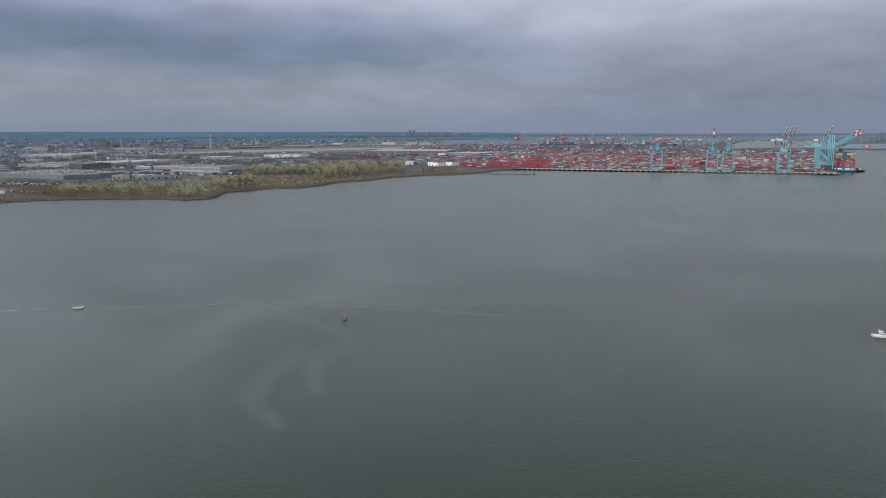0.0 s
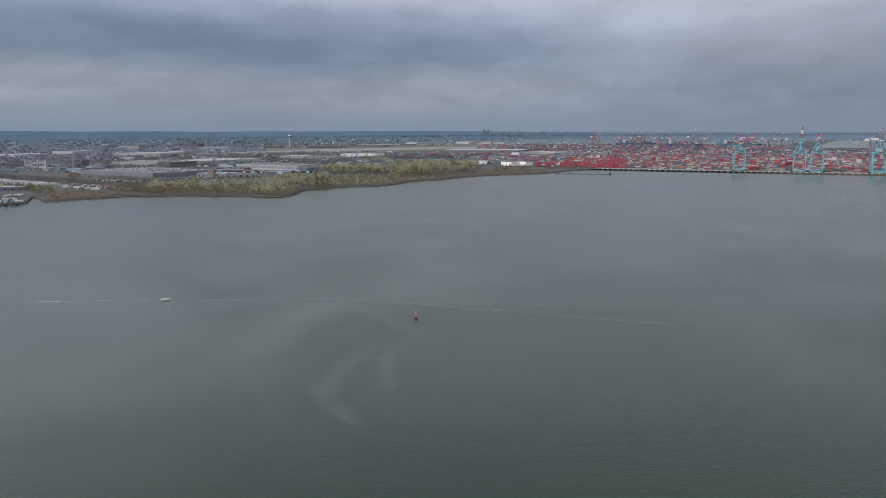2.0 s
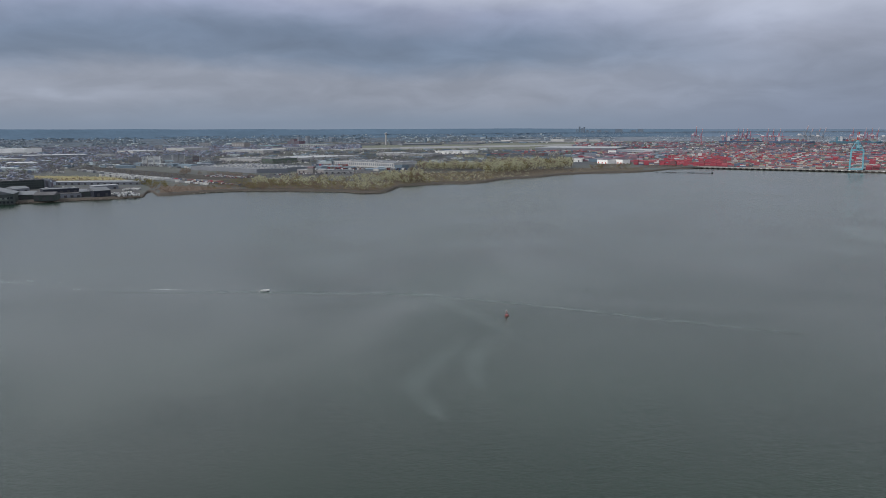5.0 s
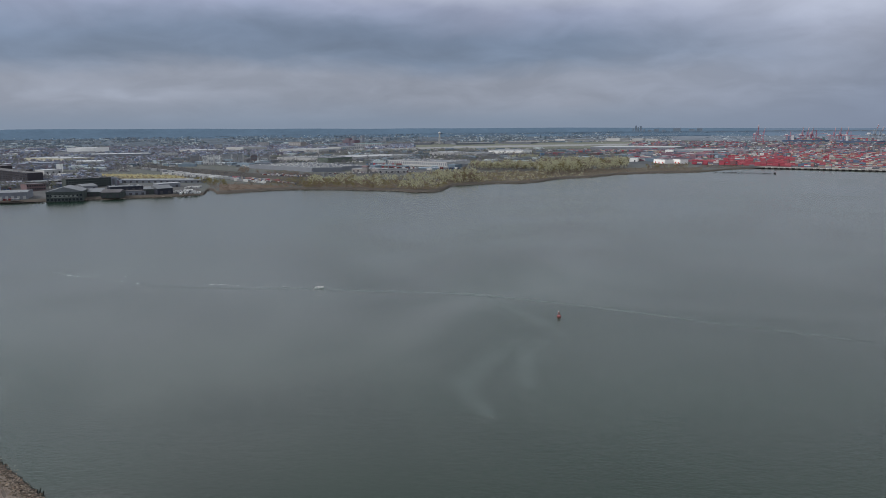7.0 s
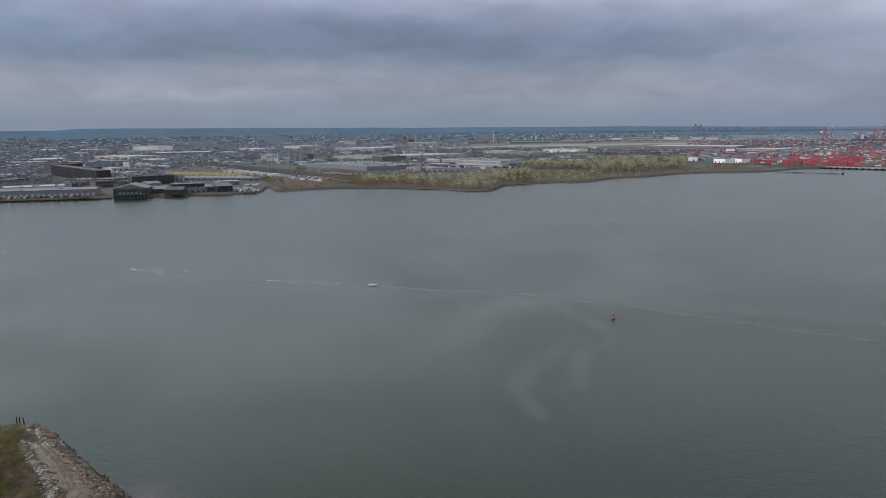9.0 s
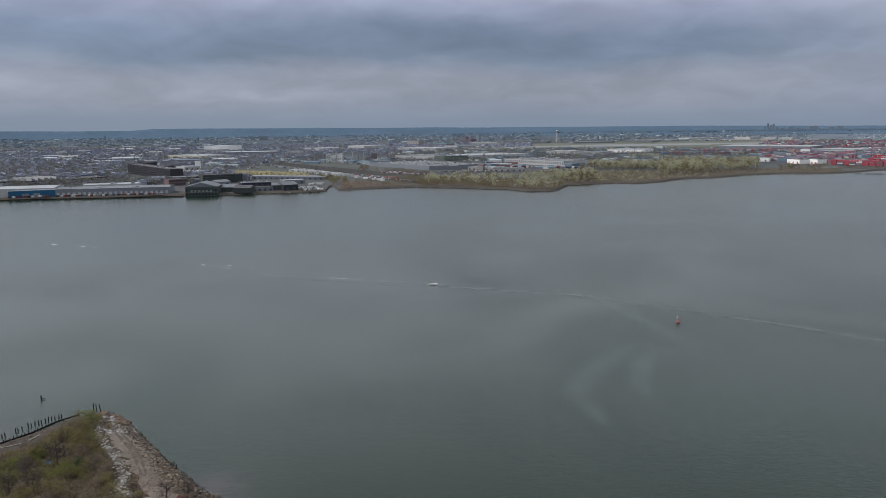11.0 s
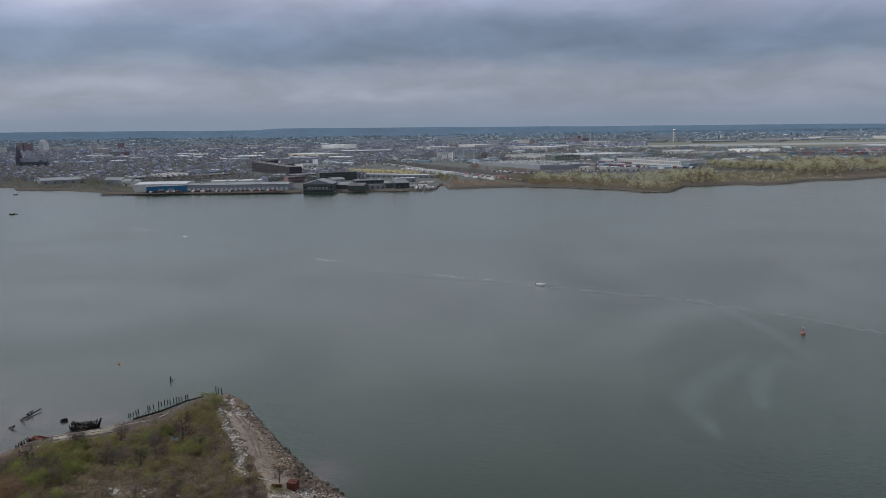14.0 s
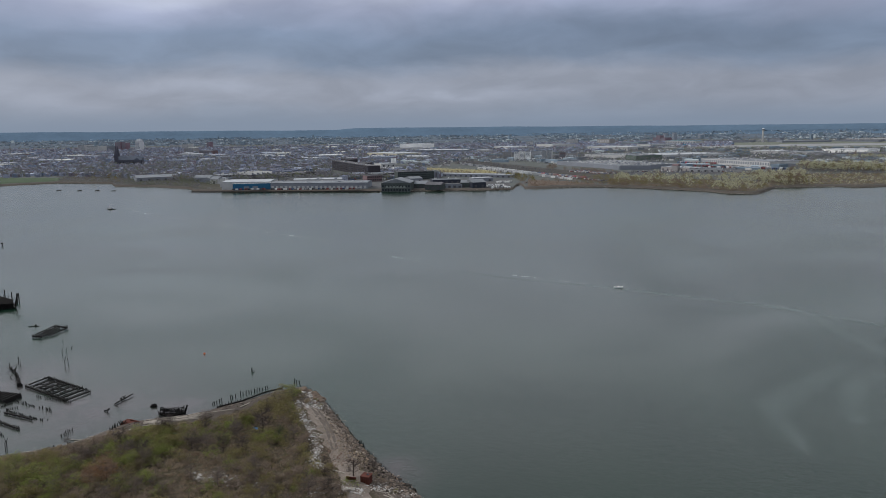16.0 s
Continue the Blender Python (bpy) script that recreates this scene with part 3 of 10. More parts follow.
        for k, (rad, hh) in enumerate(((0.75, -0.4), (1.0, 0.1), (0.62, 0.7))):
            for i in range(n):
                a = 2 * math.pi * (i + 0.5 * k) / n
                q = r * rad * rng.uniform(0.7, 1.2)
                pts.append((x + q * math.cos(a), y + q * math.sin(a), z + r * squash * hh * rng.uniform(0.7, 1.2)))
        faces = [tuple(range(2 * n, 3 * n))]
        for k in range(2):
            for i in range(n):
                a, b = k * n + i, k * n + (i + 1) % n
                faces.append((a, b, b + n, a + n))
        return self.add(pts, faces)

    def mesh(self, name, mat):
        me = bpy.data.meshes.new(name)
        me.from_pydata(self.v, [], self.f)
        me.materials.append(mat)
        me.update()
        return me


def part(name, shape, mat, parent, label=""):
    """Links a shape, or a finished mesh, as one mesh object under a thing or a part."""
    me = shape.mesh(name, mat) if isinstance(shape, Shape) else shape
    ob = new(name, me)
    ob.parent = parent
    return tagged(ob, label)


def thing(name, label, category, group="", m=None, kind=""):
    ob = new(name)
    ob.empty_display_size = 0.1
    if m is not None:
        ob.matrix_basis = m
    return tagged(ob, label, category, group, kind)


def solid(name, shape, mat, label, category, group="", m=None, kind=""):
    ob = new(name, shape.mesh(name, mat) if isinstance(shape, Shape) else shape)
    if m is not None:
        ob.matrix_basis = m
    return tagged(ob, label, category, group, kind)


def big_mesh(name, verts, faces, mat, smooth=False):
    """A mesh from arrays: verts (n, 3), faces (m, 3 or 4)."""
    verts, faces = np.asarray(verts, np.float32), np.asarray(faces, np.int32)
    me = bpy.data.meshes.new(name)
    me.vertices.add(len(verts))
    me.vertices.foreach_set("co", verts.ravel())
    m, k = faces.shape
    me.loops.add(m * k)
    me.loops.foreach_set("vertex_index", faces.ravel())
    me.polygons.add(m)
    me.polygons.foreach_set("loop_start", np.arange(m, dtype=np.int32) * k)
    me.polygons.foreach_set("use_smooth", np.full(m, smooth))
    me.materials.append(mat)
    me.update(calc_edges=True)
    return me


# ---- the lie of the land: bearing in degrees to the left of +y, distance from the hover point ----
NEAR, FAR = 2500.0, 4700.0


def reach(D):
    """Far country is drawn in towards the hover point, and rises by as much as keeps it on its line of sight."""
    D = np.asarray(D, float)
    return np.where(D < NEAR, D, NEAR + (FAR - NEAR) * (1 - np.exp(-(np.maximum(D, NEAR) - NEAR) / (FAR - NEAR))))


def site(az, D, z=3.0):
    """Place and scale of a spot on land."""
    d = float(reach(D))
    a = radians(az)
    return Vector((-math.sin(a) * d, math.cos(a) * d, EYE - (EYE - z) * d / D)), d / D


def stand(az, D, rot=0.0, z=3.0):
    """A pose on land that faces the hover point, turned by rot degrees."""
    p, k = site(az, D, z)
    return Matrix.Translation(p) @ pose(0, 0, 0, 0, 0, az + rot) @ Matrix.Diagonal((k, k, k, 1))


def sites(az, D, z):
    """Arrays of places."""
    a, d = np.radians(az), reach(D)
    return np.stack([-np.sin(a) * d, np.cos(a) * d, EYE - (EYE - z) * d / np.asarray(D, float)], -1)


COAST_EAST = [(-60, 7000), (-29.6, 7000), (-28.60, 1732.5), (-26.15, 1709.1), (-22.35, 1702.3), (-18.34, 1705.8), (-14.13, 1716.0), (-9.76, 1734.1), (-6.41, 1755.2),
              (-4.38, 1699.4), (-3.02, 1613.9), (-2.11, 1569.0), (-0.74, 1537.4), (1.55, 1509.1), (3.82, 1455.6), (6.10, 1357.7), (8.35, 1318.8), (10.14, 1227.3), (11.69, 1196.1), (12.78, 1201.7), (14.95, 1177.4), (16.99, 1144.2)]
COAST_WEST = [(17.72, 1066.1), (18.26, 1032.2), (19.99, 1025.9), (21.66, 1057.3), (23.71, 1072.5), (25.80, 1090.0), (27.93, 1104.8), (30.11, 1111.1), (32.32, 1097.7), (34.55, 1075.8), (35.46, 1075.8), (35.82, 1152.4),
              (36.18, 1141.0), (36.41, 1065.9), (39.10, 1048.3), (43.22, 1046.2), (48.24, 1058.2), (54.92, 1094.7), (59.20, 1122.3), (61.59, 1149.9), (61.74, 1197.6), (64.05, 1268.0), (67.01, 1321.4), (67.15, 1397.6), (70.75, 1476.1), (72.14, 1469.6), (74.10, 1460.6), (76, 1200), (90, 1400), (130, 1900), (190, 2600), (250, 2600), (290, 5000), (300, 7000)]
COAST = np.array(COAST_EAST + COAST_WEST)


def coast(az):
    return np.interp(az, COAST[:, 0], COAST[:, 1])


def build_land():
    az = np.unique(np.round(np.concatenate([np.arange(-60, -33, 1.5), np.arange(-33, 77, 0.16), np.arange(77, 300.1, 1.5)]), 3))
    off = np.array([-14, -4, 0, 2.5, 7, 16, 40, 90])
    R = coast(az)
    rings = [R + o for o in off]
    s = np.linspace(0, 1, 40)[1:] ** 1.6
    rings += [(R + 90) * np.exp(np.log(np.maximum(9300, R + 200) / (R + 90)) * k) for k in s]
    zs = [-3.0, -1.2, -0.1, 1.3, 2.4, 2.9, 3.0, 3.0] + [3.0] * len(s)
    grid = np.array([sites(az, D, z) for D, z in zip(rings, zs)])
    wob = np.array([noise.noise(Vector((a * 3.1, 0.3, 0))) for a in az])
    grid[3:5, :, 2] += 0.35 * wob
    nr, na = grid.shape[:2]
    i = np.arange(nr * na).reshape(nr, na)
    f = np.stack([i[:-1, 1:], i[:-1, :-1], i[1:, :-1], i[1:, 1:]], -1).reshape(-1, 4)
    solid("ground", big_mesh("ground", grid.reshape(-1, 3), f, LAND, True), LAND, "flat coastal land of worn asphalt, soil and pale grass", "ground", kind="structure")


def hill_foot(az):
    """Height, in degrees, at which the hills rise from the plain."""
    return np.interp(az, [-60, -10, 5, 20, 34, 40, 75, 300], [-0.12, -0.14, -0.20, -0.28, -0.36, -0.42, -0.44, -0.4])


def build_hills(first, last, mat, label):
    """Low wooded ridges along the skyline, from one bearing to another."""
    az = np.arange(first, last + 0.1, 0.25)
    top = np.interp(az, [-60, -33, -15, 0, 8, 20, 41.5, 49, 50.6, 75, 300], [-0.06, -0.06, -0.03, 0.07, 0.14, 0.13, 0.19, 0.19, 0.06, 0.10, 0.08])
    top = top + np.array([0.03 * noise.noise(Vector((a * 0.23, 7, 0))) + 0.012 * noise.noise(Vector((a * 1.9, 2, 0))) for a in az])
    foot = hill_foot(az)
    D0 = (EYE - 3) / np.tan(np.radians(-foot))
    rows = [sites(az, 9000 * (D0 / 9000) ** k, 3.0 + (0.3 if k else -2.0)) for k in (0.0, 0.02, 0.25, 0.5, 0.75, 1.0)]
    d0 = reach(D0)
    for k, (off, up) in enumerate(((50, 0.30), (100, 0.62), (150, 1.0), (205, 0.85))):
        e = foot + (top - foot) * up
        w = np.array([noise.noise(Vector((x * 0.7, k * 1.7, 5))) for x in az])
        d, a = d0 + off, np.radians(az)
        z = EYE + d * np.tan(np.radians(e)) + (w * 2.5 if k < 2 else 0)
        rows.append(np.stack([-np.sin(a) * d, np.cos(a) * d, z], -1))
    g = np.array(rows)
    nr, na = g.shape[:2]
    i = np.arange(nr * na).reshape(nr, na)
    f = np.stack([i[:-1, 1:], i[:-1, :-1], i[1:, :-1], i[1:, 1:]], -1).reshape(-1, 4)
    solid("backdrop_hills", big_mesh("backdrop_hills", g.reshape(-1, 3), f, mat, True), mat, label, "hills", kind="structure")


def patch(name, corners, mat, label, lift=0.12, cat="ground", z=3.0, n=10):
    """A sheet of ground cover between four spots (bearing, distance), given round its outline."""
    (a0, d0), (a1, d1), (a2, d2), (a3, d3) = corners
    u, v = np.meshgrid(np.linspace(0, 1, n), np.linspace(0, 1, n))
    az = (a0 * (1 - u) + a1 * u) * (1 - v) + (a3 * (1 - u) + a2 * u) * v
    inv = (1 / d0 * (1 - u) + 1 / d1 * u) * (1 - v) + (1 / d3 * (1 - u) + 1 / d2 * u) * v
    g = sites(az, np.maximum(1 / inv, coast(az) + 20), z + lift)
    i = np.arange(n * n).reshape(n, n)
    f = np.stack([i[:-1, :-1], i[:-1, 1:], i[1:, 1:], i[1:, :-1]], -1).reshape(-1, 4)
    me = big_mesh(name, g.reshape(-1, 3), f, mat)
    if me.polygons[0].normal.z < 0:
        me.flip_normals()
    return solid(name, me, mat, label, cat, kind="structure")


build_land()
# same hills on both sides; the east gets the hazier colour
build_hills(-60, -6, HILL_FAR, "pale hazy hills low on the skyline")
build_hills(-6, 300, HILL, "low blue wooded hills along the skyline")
rings = [0.0, 60, 150, 300, 500, 800, 1200, 2000, 3200, 4960]
sea = Shape()
na = 72
sea.v = [(r * math.cos(2 * math.pi * i / na), r * math.sin(2 * math.pi * i / na), 0.0) for r in rings[1:] for i in range(na)]
sea.f = [tuple(range(na))] + [(k * na + i, (k + 1) * na + i, (k + 1) * na + (i + 1) % na, k * na + (i + 1) % na) for k in range(len(rings) - 2) for i in range(na)]
solid("water", sea, WATER, "grey-green bay water with small wind ripples", "water", kind="structure")



# ---- container port ----
QA, QB = Vector((196.0, 1744.0)), Vector((829.0, 1521.0))        # the quay's two ends
QU = (QB - QA).normalized()
QV = Vector((-QU.y, QU.x))
QUAY_TURN = math.degrees(math.atan2(QU.y, QU.x))
SHIP_DIR = Vector((0.480, 0.877))                                 # the berth at the pier's end runs inland this way


def port_xy(u, v):
    return QA + QU * u + QV * v


def polar(x, y):
    return np.degrees(np.arctan2(-np.asarray(x, float), np.asarray(y, float))), np.hypot(x, y)


def box_field(name, x, y, z, sx, sy, sz, rz, mat, label, category, bottom=False):
    """Many boxes as one mesh; true plan places in arrays, drawn in with the far country."""
    az, D = polar(x, y)
    d = reach(D)
    k = (d / D)[:, None]
    c, s = np.cos(np.radians(rz)), np.sin(np.radians(rz))
    one = np.ones_like(az)
    sx, sy, sz, z, c, s = (np.asarray(v) * one for v in (sx, sy, sz, z, c, s))
    base = sites(az, D, 3.0)
    base[:, 2] += (z - 3.0) * k[:, 0]
    pts = []
    for h in (0, 1):
        for a, b in ((-1, -1), (1, -1), (1, 1), (-1, 1)):
            u, w = a * sx / 2, b * sy / 2
            off = np.stack([c * u - s * w, s * u + c * w, h * sz], -1)
            pts.append(base + off * k)
    v = np.stack(pts, 1).reshape(-1, 3)
    q = np.array([(4, 5, 6, 7), (0, 1, 5, 4), (1, 2, 6, 5), (2, 3, 7, 6), (3, 0, 4, 7)])
    f = (np.arange(len(az))[:, None, None] * 8 + q).reshape(-1, 4)
    return solid(name, big_mesh(name, v, f, mat), mat, label, category, kind="stuff")


def build_quay():
    m = pose(QA.x, QA.y, 0, 0, 0, QUAY_TURN)
    L = (QB - QA).length
    q = thing("quay", "long concrete quay with black fenders along its face", "quay", m=m, kind="structure")
    part("deck", Shape().box(L / 2 + 5, 20, 2.4, L + 30, 42, 1.6), CONCRETE, q)
    part("face", Shape().box(L / 2 + 5, 20.6, -1.5, L + 29, 41, 3.9), material("stained_quay_face", (0.10, 0.095, 0.09), 0.9, noise_scale=0.1, amount=0.35, fine=0.8), q, "dark stained quay face")
    fender = Shape().box(0, -1.4, 0.5, 5.5, 1.2, 2.4).mesh("fender", BLACK)
    for i in range(56):
        f = part("fender", fender, BLACK, q)
        f.location.x = 6 + i * (L + 10) / 56
    cap = Shape().box(0, -0.5, 3.3, 5.0, 1.0, 0.75).mesh("coping_block", WHITE)
    for i in range(56):
        f = part("coping_block", cap, WHITE, q, "pale painted coping block")
        f.location.x = 11.5 + i * (L + 10) / 56
    w = thing("ship_berth", "concrete berth running inland beside the ship", "quay", m=pose(QB.x + 14, QB.y - 3, 0, 0, 0, math.degrees(math.atan2(SHIP_DIR.y, SHIP_DIR.x))), kind="structure")
    part("deck", Shape().box(230, 20, -1.5, 460, 40, 5.4), ASPHALT, w)
    for i in range(24):
        f = part("fender", Shape().box(8 + i * 18, -0.6, 0.4, 3.5, 1.2, 2.6), BLACK, w)


def crane(m, paint, tip, gauge=30.0, half=13.5, girder=46.0, apex=68.0, boom=62.0, angle=84.0, label="", group="", back=24.0, size=1.0):
    """A ship-to-shore gantry crane. Local -y is the water side."""
    c = thing("gantry_crane", label, "crane", group, m)
    g, gx = 1.3 * size, 2.0 * size
    for sx in (-1, 1):
        for y in (0, gauge):
            part("leg", Shape().beam((sx * half, y, 1.6), (sx * half * 0.93, y, girder - 1), 1.7 * size, 1.9 * size), paint, c)
            part("bogie", Shape().box(sx * half, y, 0, 9.0, 1.6, 1.0).box(sx * half - 2.4, y, 1.0, 3.4, 1.4, 0.7).box(sx * half + 2.4, y, 1.0, 3.4, 1.4, 0.7), DARK_HULL, c, "dark wheel bogie")
        part("sill_beam", Shape().beam((sx * half, 0, 13), (sx * half, gauge, 13), 1.3, 1.7), paint, c)
        part("brace", Shape().beam((sx * half, 0, 14), (sx * half * 0.95, gauge, girder - 3), 0.9 * size), paint, c)
        part("brace", Shape().beam((sx * half, gauge, 14), (sx * half * 0.97, gauge * 0.5, 14 + (girder - 17) * 0.5), 0.7 * size), paint, c)
        part("top_beam", Shape().beam((sx * half * 0.93, -1, girder - 1.5), (sx * half * 0.93, gauge + 1, girder - 1.5), 1.2, 2.0), paint, c)
        part("girder", Shape().beam((sx * gx, -2, girder + 1.2), (sx * gx, gauge + back, girder + 1.2), 1.1, 2.4), paint, c)
        part("apex_leg", Shape().beam((sx * half * 0.9, 0, girder), (sx * 2.4, 2, apex), g), paint, c)
        part("apex_strut", Shape().beam((sx * half * 0.5, 0.8, girder + (apex - girder) * 0.52), (sx * gx, gauge * 0.6, girder + 2), 0.7), paint, c)
        part("back_stay", Shape().beam((sx * 2.4, 2, apex), (sx * gx, gauge + 2, girder + 2), 0.6), paint, c)
        a = radians(angle)
        hinge = Vector((sx * gx * 0.62, -3, girder + 1.4))
        way = Vector((0, -math.cos(a), math.sin(a)))
        striped = 0.46 if angle > 60 else 0.24
        arm = part("boom", Shape().beam(hinge, hinge + way * boom * (1 - striped), 1.3, 2.4), paint, c)
        n = 3
        for i in range(n):
            p0, p1 = hinge + way * boom * (1 - striped + striped * i / n), hinge + way * boom * (1 - striped + striped * (i + 1) / n)
            part("stripe", Shape().beam(p0, p1, 1.35, 2.45), tip if i % 2 == 0 else WHITE, arm, "red and white striped boom tip")
        part("fore_stay", Shape().beam((sx * 2.4, 2, apex), hinge + way * boom * 0.62, 0.4), paint, c)
    for y in (0, gauge):
        part("portal_beam", Shape().beam((-half, y, girder - 2), (half, y, girder - 2), 1.4, 2.6), paint, c)
        part("lower_beam", Shape().beam((-half, y, 2.2), (half, y, 2.2), 1.5, 1.6), paint, c)
    for i in range(7):
        y = gauge + back - 3 - i * (gauge + back) / 7
        part("girder_tie", Shape().beam((-gx, y, girder + 1.2), (gx, y, girder + 1.2), 0.7), paint, c)
        p = Vector((0, -3, girder + 1.4)) + Vector((0, -math.cos(radians(angle)), math.sin(radians(angle)))) * boom * (0.1 + 0.12 * i)
        part("boom_tie", Shape().beam(p - Vector((gx * 0.62, 0, 0)), p + Vector((gx * 0.62, 0, 0)), 0.6), paint, c)
    part("apex_beam", Shape().beam((-3.4, 2, apex), (3.4, 2, apex), 1.4), WHITE, c, "white apex beam")
    part("machinery_house", Shape().box(0, gauge + 4, girder + 2.6, 7.0, 14, 4.6).gable(0, gauge + 4, girder + 7.2, 7.0, 14, 0.6), CRANE_PALE, c, "pale blue machinery house")
    part("cab", Shape().box(2.2, -6 if angle < 20 else 7, girder - 4.2, 2.6, 3.2, 3.0), WHITE, c, "white operator cab")
    stair = Shape()
    for i in range(7):
        z0, z1 = 3 + (girder - 5) * i / 7, 3 + (girder - 5) * (i + 1) / 7
        y0, y1 = (gauge - 4.5, gauge - 1.5) if i % 2 else (gauge - 1.5, gauge - 4.5)
        stair.beam((half * 0.97, y0, z0), (half * 0.97, y1, z1), 0.9, 0.3)
    part("stair", stair, paint, c)
    part("walkway", Shape().box(0, gauge * 0.5, girder + 2.6, 2 * gx + 2.6, gauge, 0.2).box(gx + 1.3, gauge * 0.5, girder + 3.6, 0.12, gauge, 0.12).box(-gx - 1.3, gauge * 0.5, girder + 3.6, 0.12, gauge, 0.12), CRANE_PALE, c, "pale railed walkway")
    return c


def port_pose(u, v):
    p = port_xy(u, v)
    return pose(p.x, p.y, 4.0, 0, 0, QUAY_TURN)


def u_at(az):
    """How far along the quay a bearing meets its face."""
    w = Vector((-math.sin(radians(az)), math.cos(radians(az))))
    n = QV
    d = QA.dot(n) / w.dot(n)
    return (w * d - QA).dot(QU)


def build_cranes():
    lab = "light blue gantry crane with its boom raised on the quay"
    for az, ang, bl, apx in ((-16.72, 86, 34, 60), (-20.76, 88, 52, 63), (-21.86, 84, 36, 62), (-25.68, 0, 40, 68)):
        crane(port_pose(u_at(az), 6.0), CRANE_BLUE, RED, angle=ang, boom=bl, apex=apx, girder=44.0, half=12.0, label=lab if ang else "light blue gantry crane with its boom lowered on the quay", group="blue quay cranes")
    turn = math.degrees(math.atan2(SHIP_DIR.y, SHIP_DIR.x))
    for s, ang, apx, aside in ((150, 2, 78, 0), (205, 31, 79, 4), (262, 36, 80, 8), (325, 28, 81, 12)):
        p = QB + Vector((11, -3)) + SHIP_DIR * s + Vector((-SHIP_DIR.y, SHIP_DIR.x)) * (6 + aside)
        crane(pose(p.x, p.y, 4.0, 0, 0, turn), CRANE_BLUE, RED, girder=51.0, apex=apx, boom=70.0, angle=ang, half=13.0, back=26.0, size=1.25,
              label="tall light blue gantry crane reaching over the ship" if ang == 2 else "tall light blue gantry crane with its boom half raised", group="tall blue ship cranes")


def far_crane(paint, tip, label, m, angle):
    """A crane far across the port, kept to its main members."""
    c = thing("gantry_crane", label, "crane", "far port cranes", m @ Matrix.Scale(1.12, 4))
    for sx in (-1, 1):
        for y in (0, 26):
            part("leg", Shape().beam((sx * 12, y, 0), (sx * 11, y, 40), 2.4), paint, c)
        part("brace", Shape().beam((sx * 12, 0, 12), (sx * 12, 26, 12), 1.9), paint, c)
        part("girder", Shape().beam((sx * 3, -3, 41), (sx * 3, 48, 41), 2.4, 3.4), paint, c)
        part("apex_leg", Shape().beam((sx * 10, 0, 40), (sx * 3, 2, 68), 1.9), paint, c)
    part("portal_beam", Shape().beam((-12, 0, 39), (12, 0, 39), 2.4, 3.6), paint, c)
    a = radians(angle)
    way = Vector((0, -math.cos(a), math.sin(a)))
    h = Vector((0, -3, 41))
    arm = part("boom", Shape().beam(h, h + way * 36, 4.4, 2.4), paint, c)
    for i in range(4):
        part("stripe", Shape().beam(h + way * (36 + 6 * i), h + way * (42 + 6 * i), 4.5, 2.5), tip if i % 2 == 0 else FAR_WHITE, arm, "red and white striped boom tip")
    part("machinery_house", Shape().box(0, 30, 43, 10, 17, 8), FAR_WHITE, c, "white machinery house")
    return c


def build_far_cranes():
    red = far_crane(CRANE_RED, FAR_RED, "haze-tinted red gantry crane with its boom up", stand(-6.02, 5553, 30), 84)
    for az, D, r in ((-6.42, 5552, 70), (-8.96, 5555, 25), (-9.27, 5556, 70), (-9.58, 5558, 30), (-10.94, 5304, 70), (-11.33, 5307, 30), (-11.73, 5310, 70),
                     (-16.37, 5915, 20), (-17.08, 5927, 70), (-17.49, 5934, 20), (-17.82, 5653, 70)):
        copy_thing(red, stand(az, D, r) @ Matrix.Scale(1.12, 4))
    lowered = far_crane(CRANE_RED, FAR_RED, "haze-tinted red gantry crane with its boom lowered", stand(-9.84, 5559, 80), 4)
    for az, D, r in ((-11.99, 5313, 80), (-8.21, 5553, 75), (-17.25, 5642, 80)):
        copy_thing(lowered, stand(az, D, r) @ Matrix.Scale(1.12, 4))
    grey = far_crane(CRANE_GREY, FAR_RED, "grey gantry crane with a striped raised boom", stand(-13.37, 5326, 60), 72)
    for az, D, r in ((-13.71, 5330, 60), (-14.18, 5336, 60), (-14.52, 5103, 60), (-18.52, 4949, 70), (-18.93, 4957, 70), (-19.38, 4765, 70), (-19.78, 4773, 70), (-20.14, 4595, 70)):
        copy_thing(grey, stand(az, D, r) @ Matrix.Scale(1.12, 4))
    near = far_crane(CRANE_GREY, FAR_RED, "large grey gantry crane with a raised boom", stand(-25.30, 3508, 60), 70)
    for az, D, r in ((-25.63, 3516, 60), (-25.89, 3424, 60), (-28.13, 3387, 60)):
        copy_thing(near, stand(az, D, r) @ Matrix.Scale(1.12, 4))


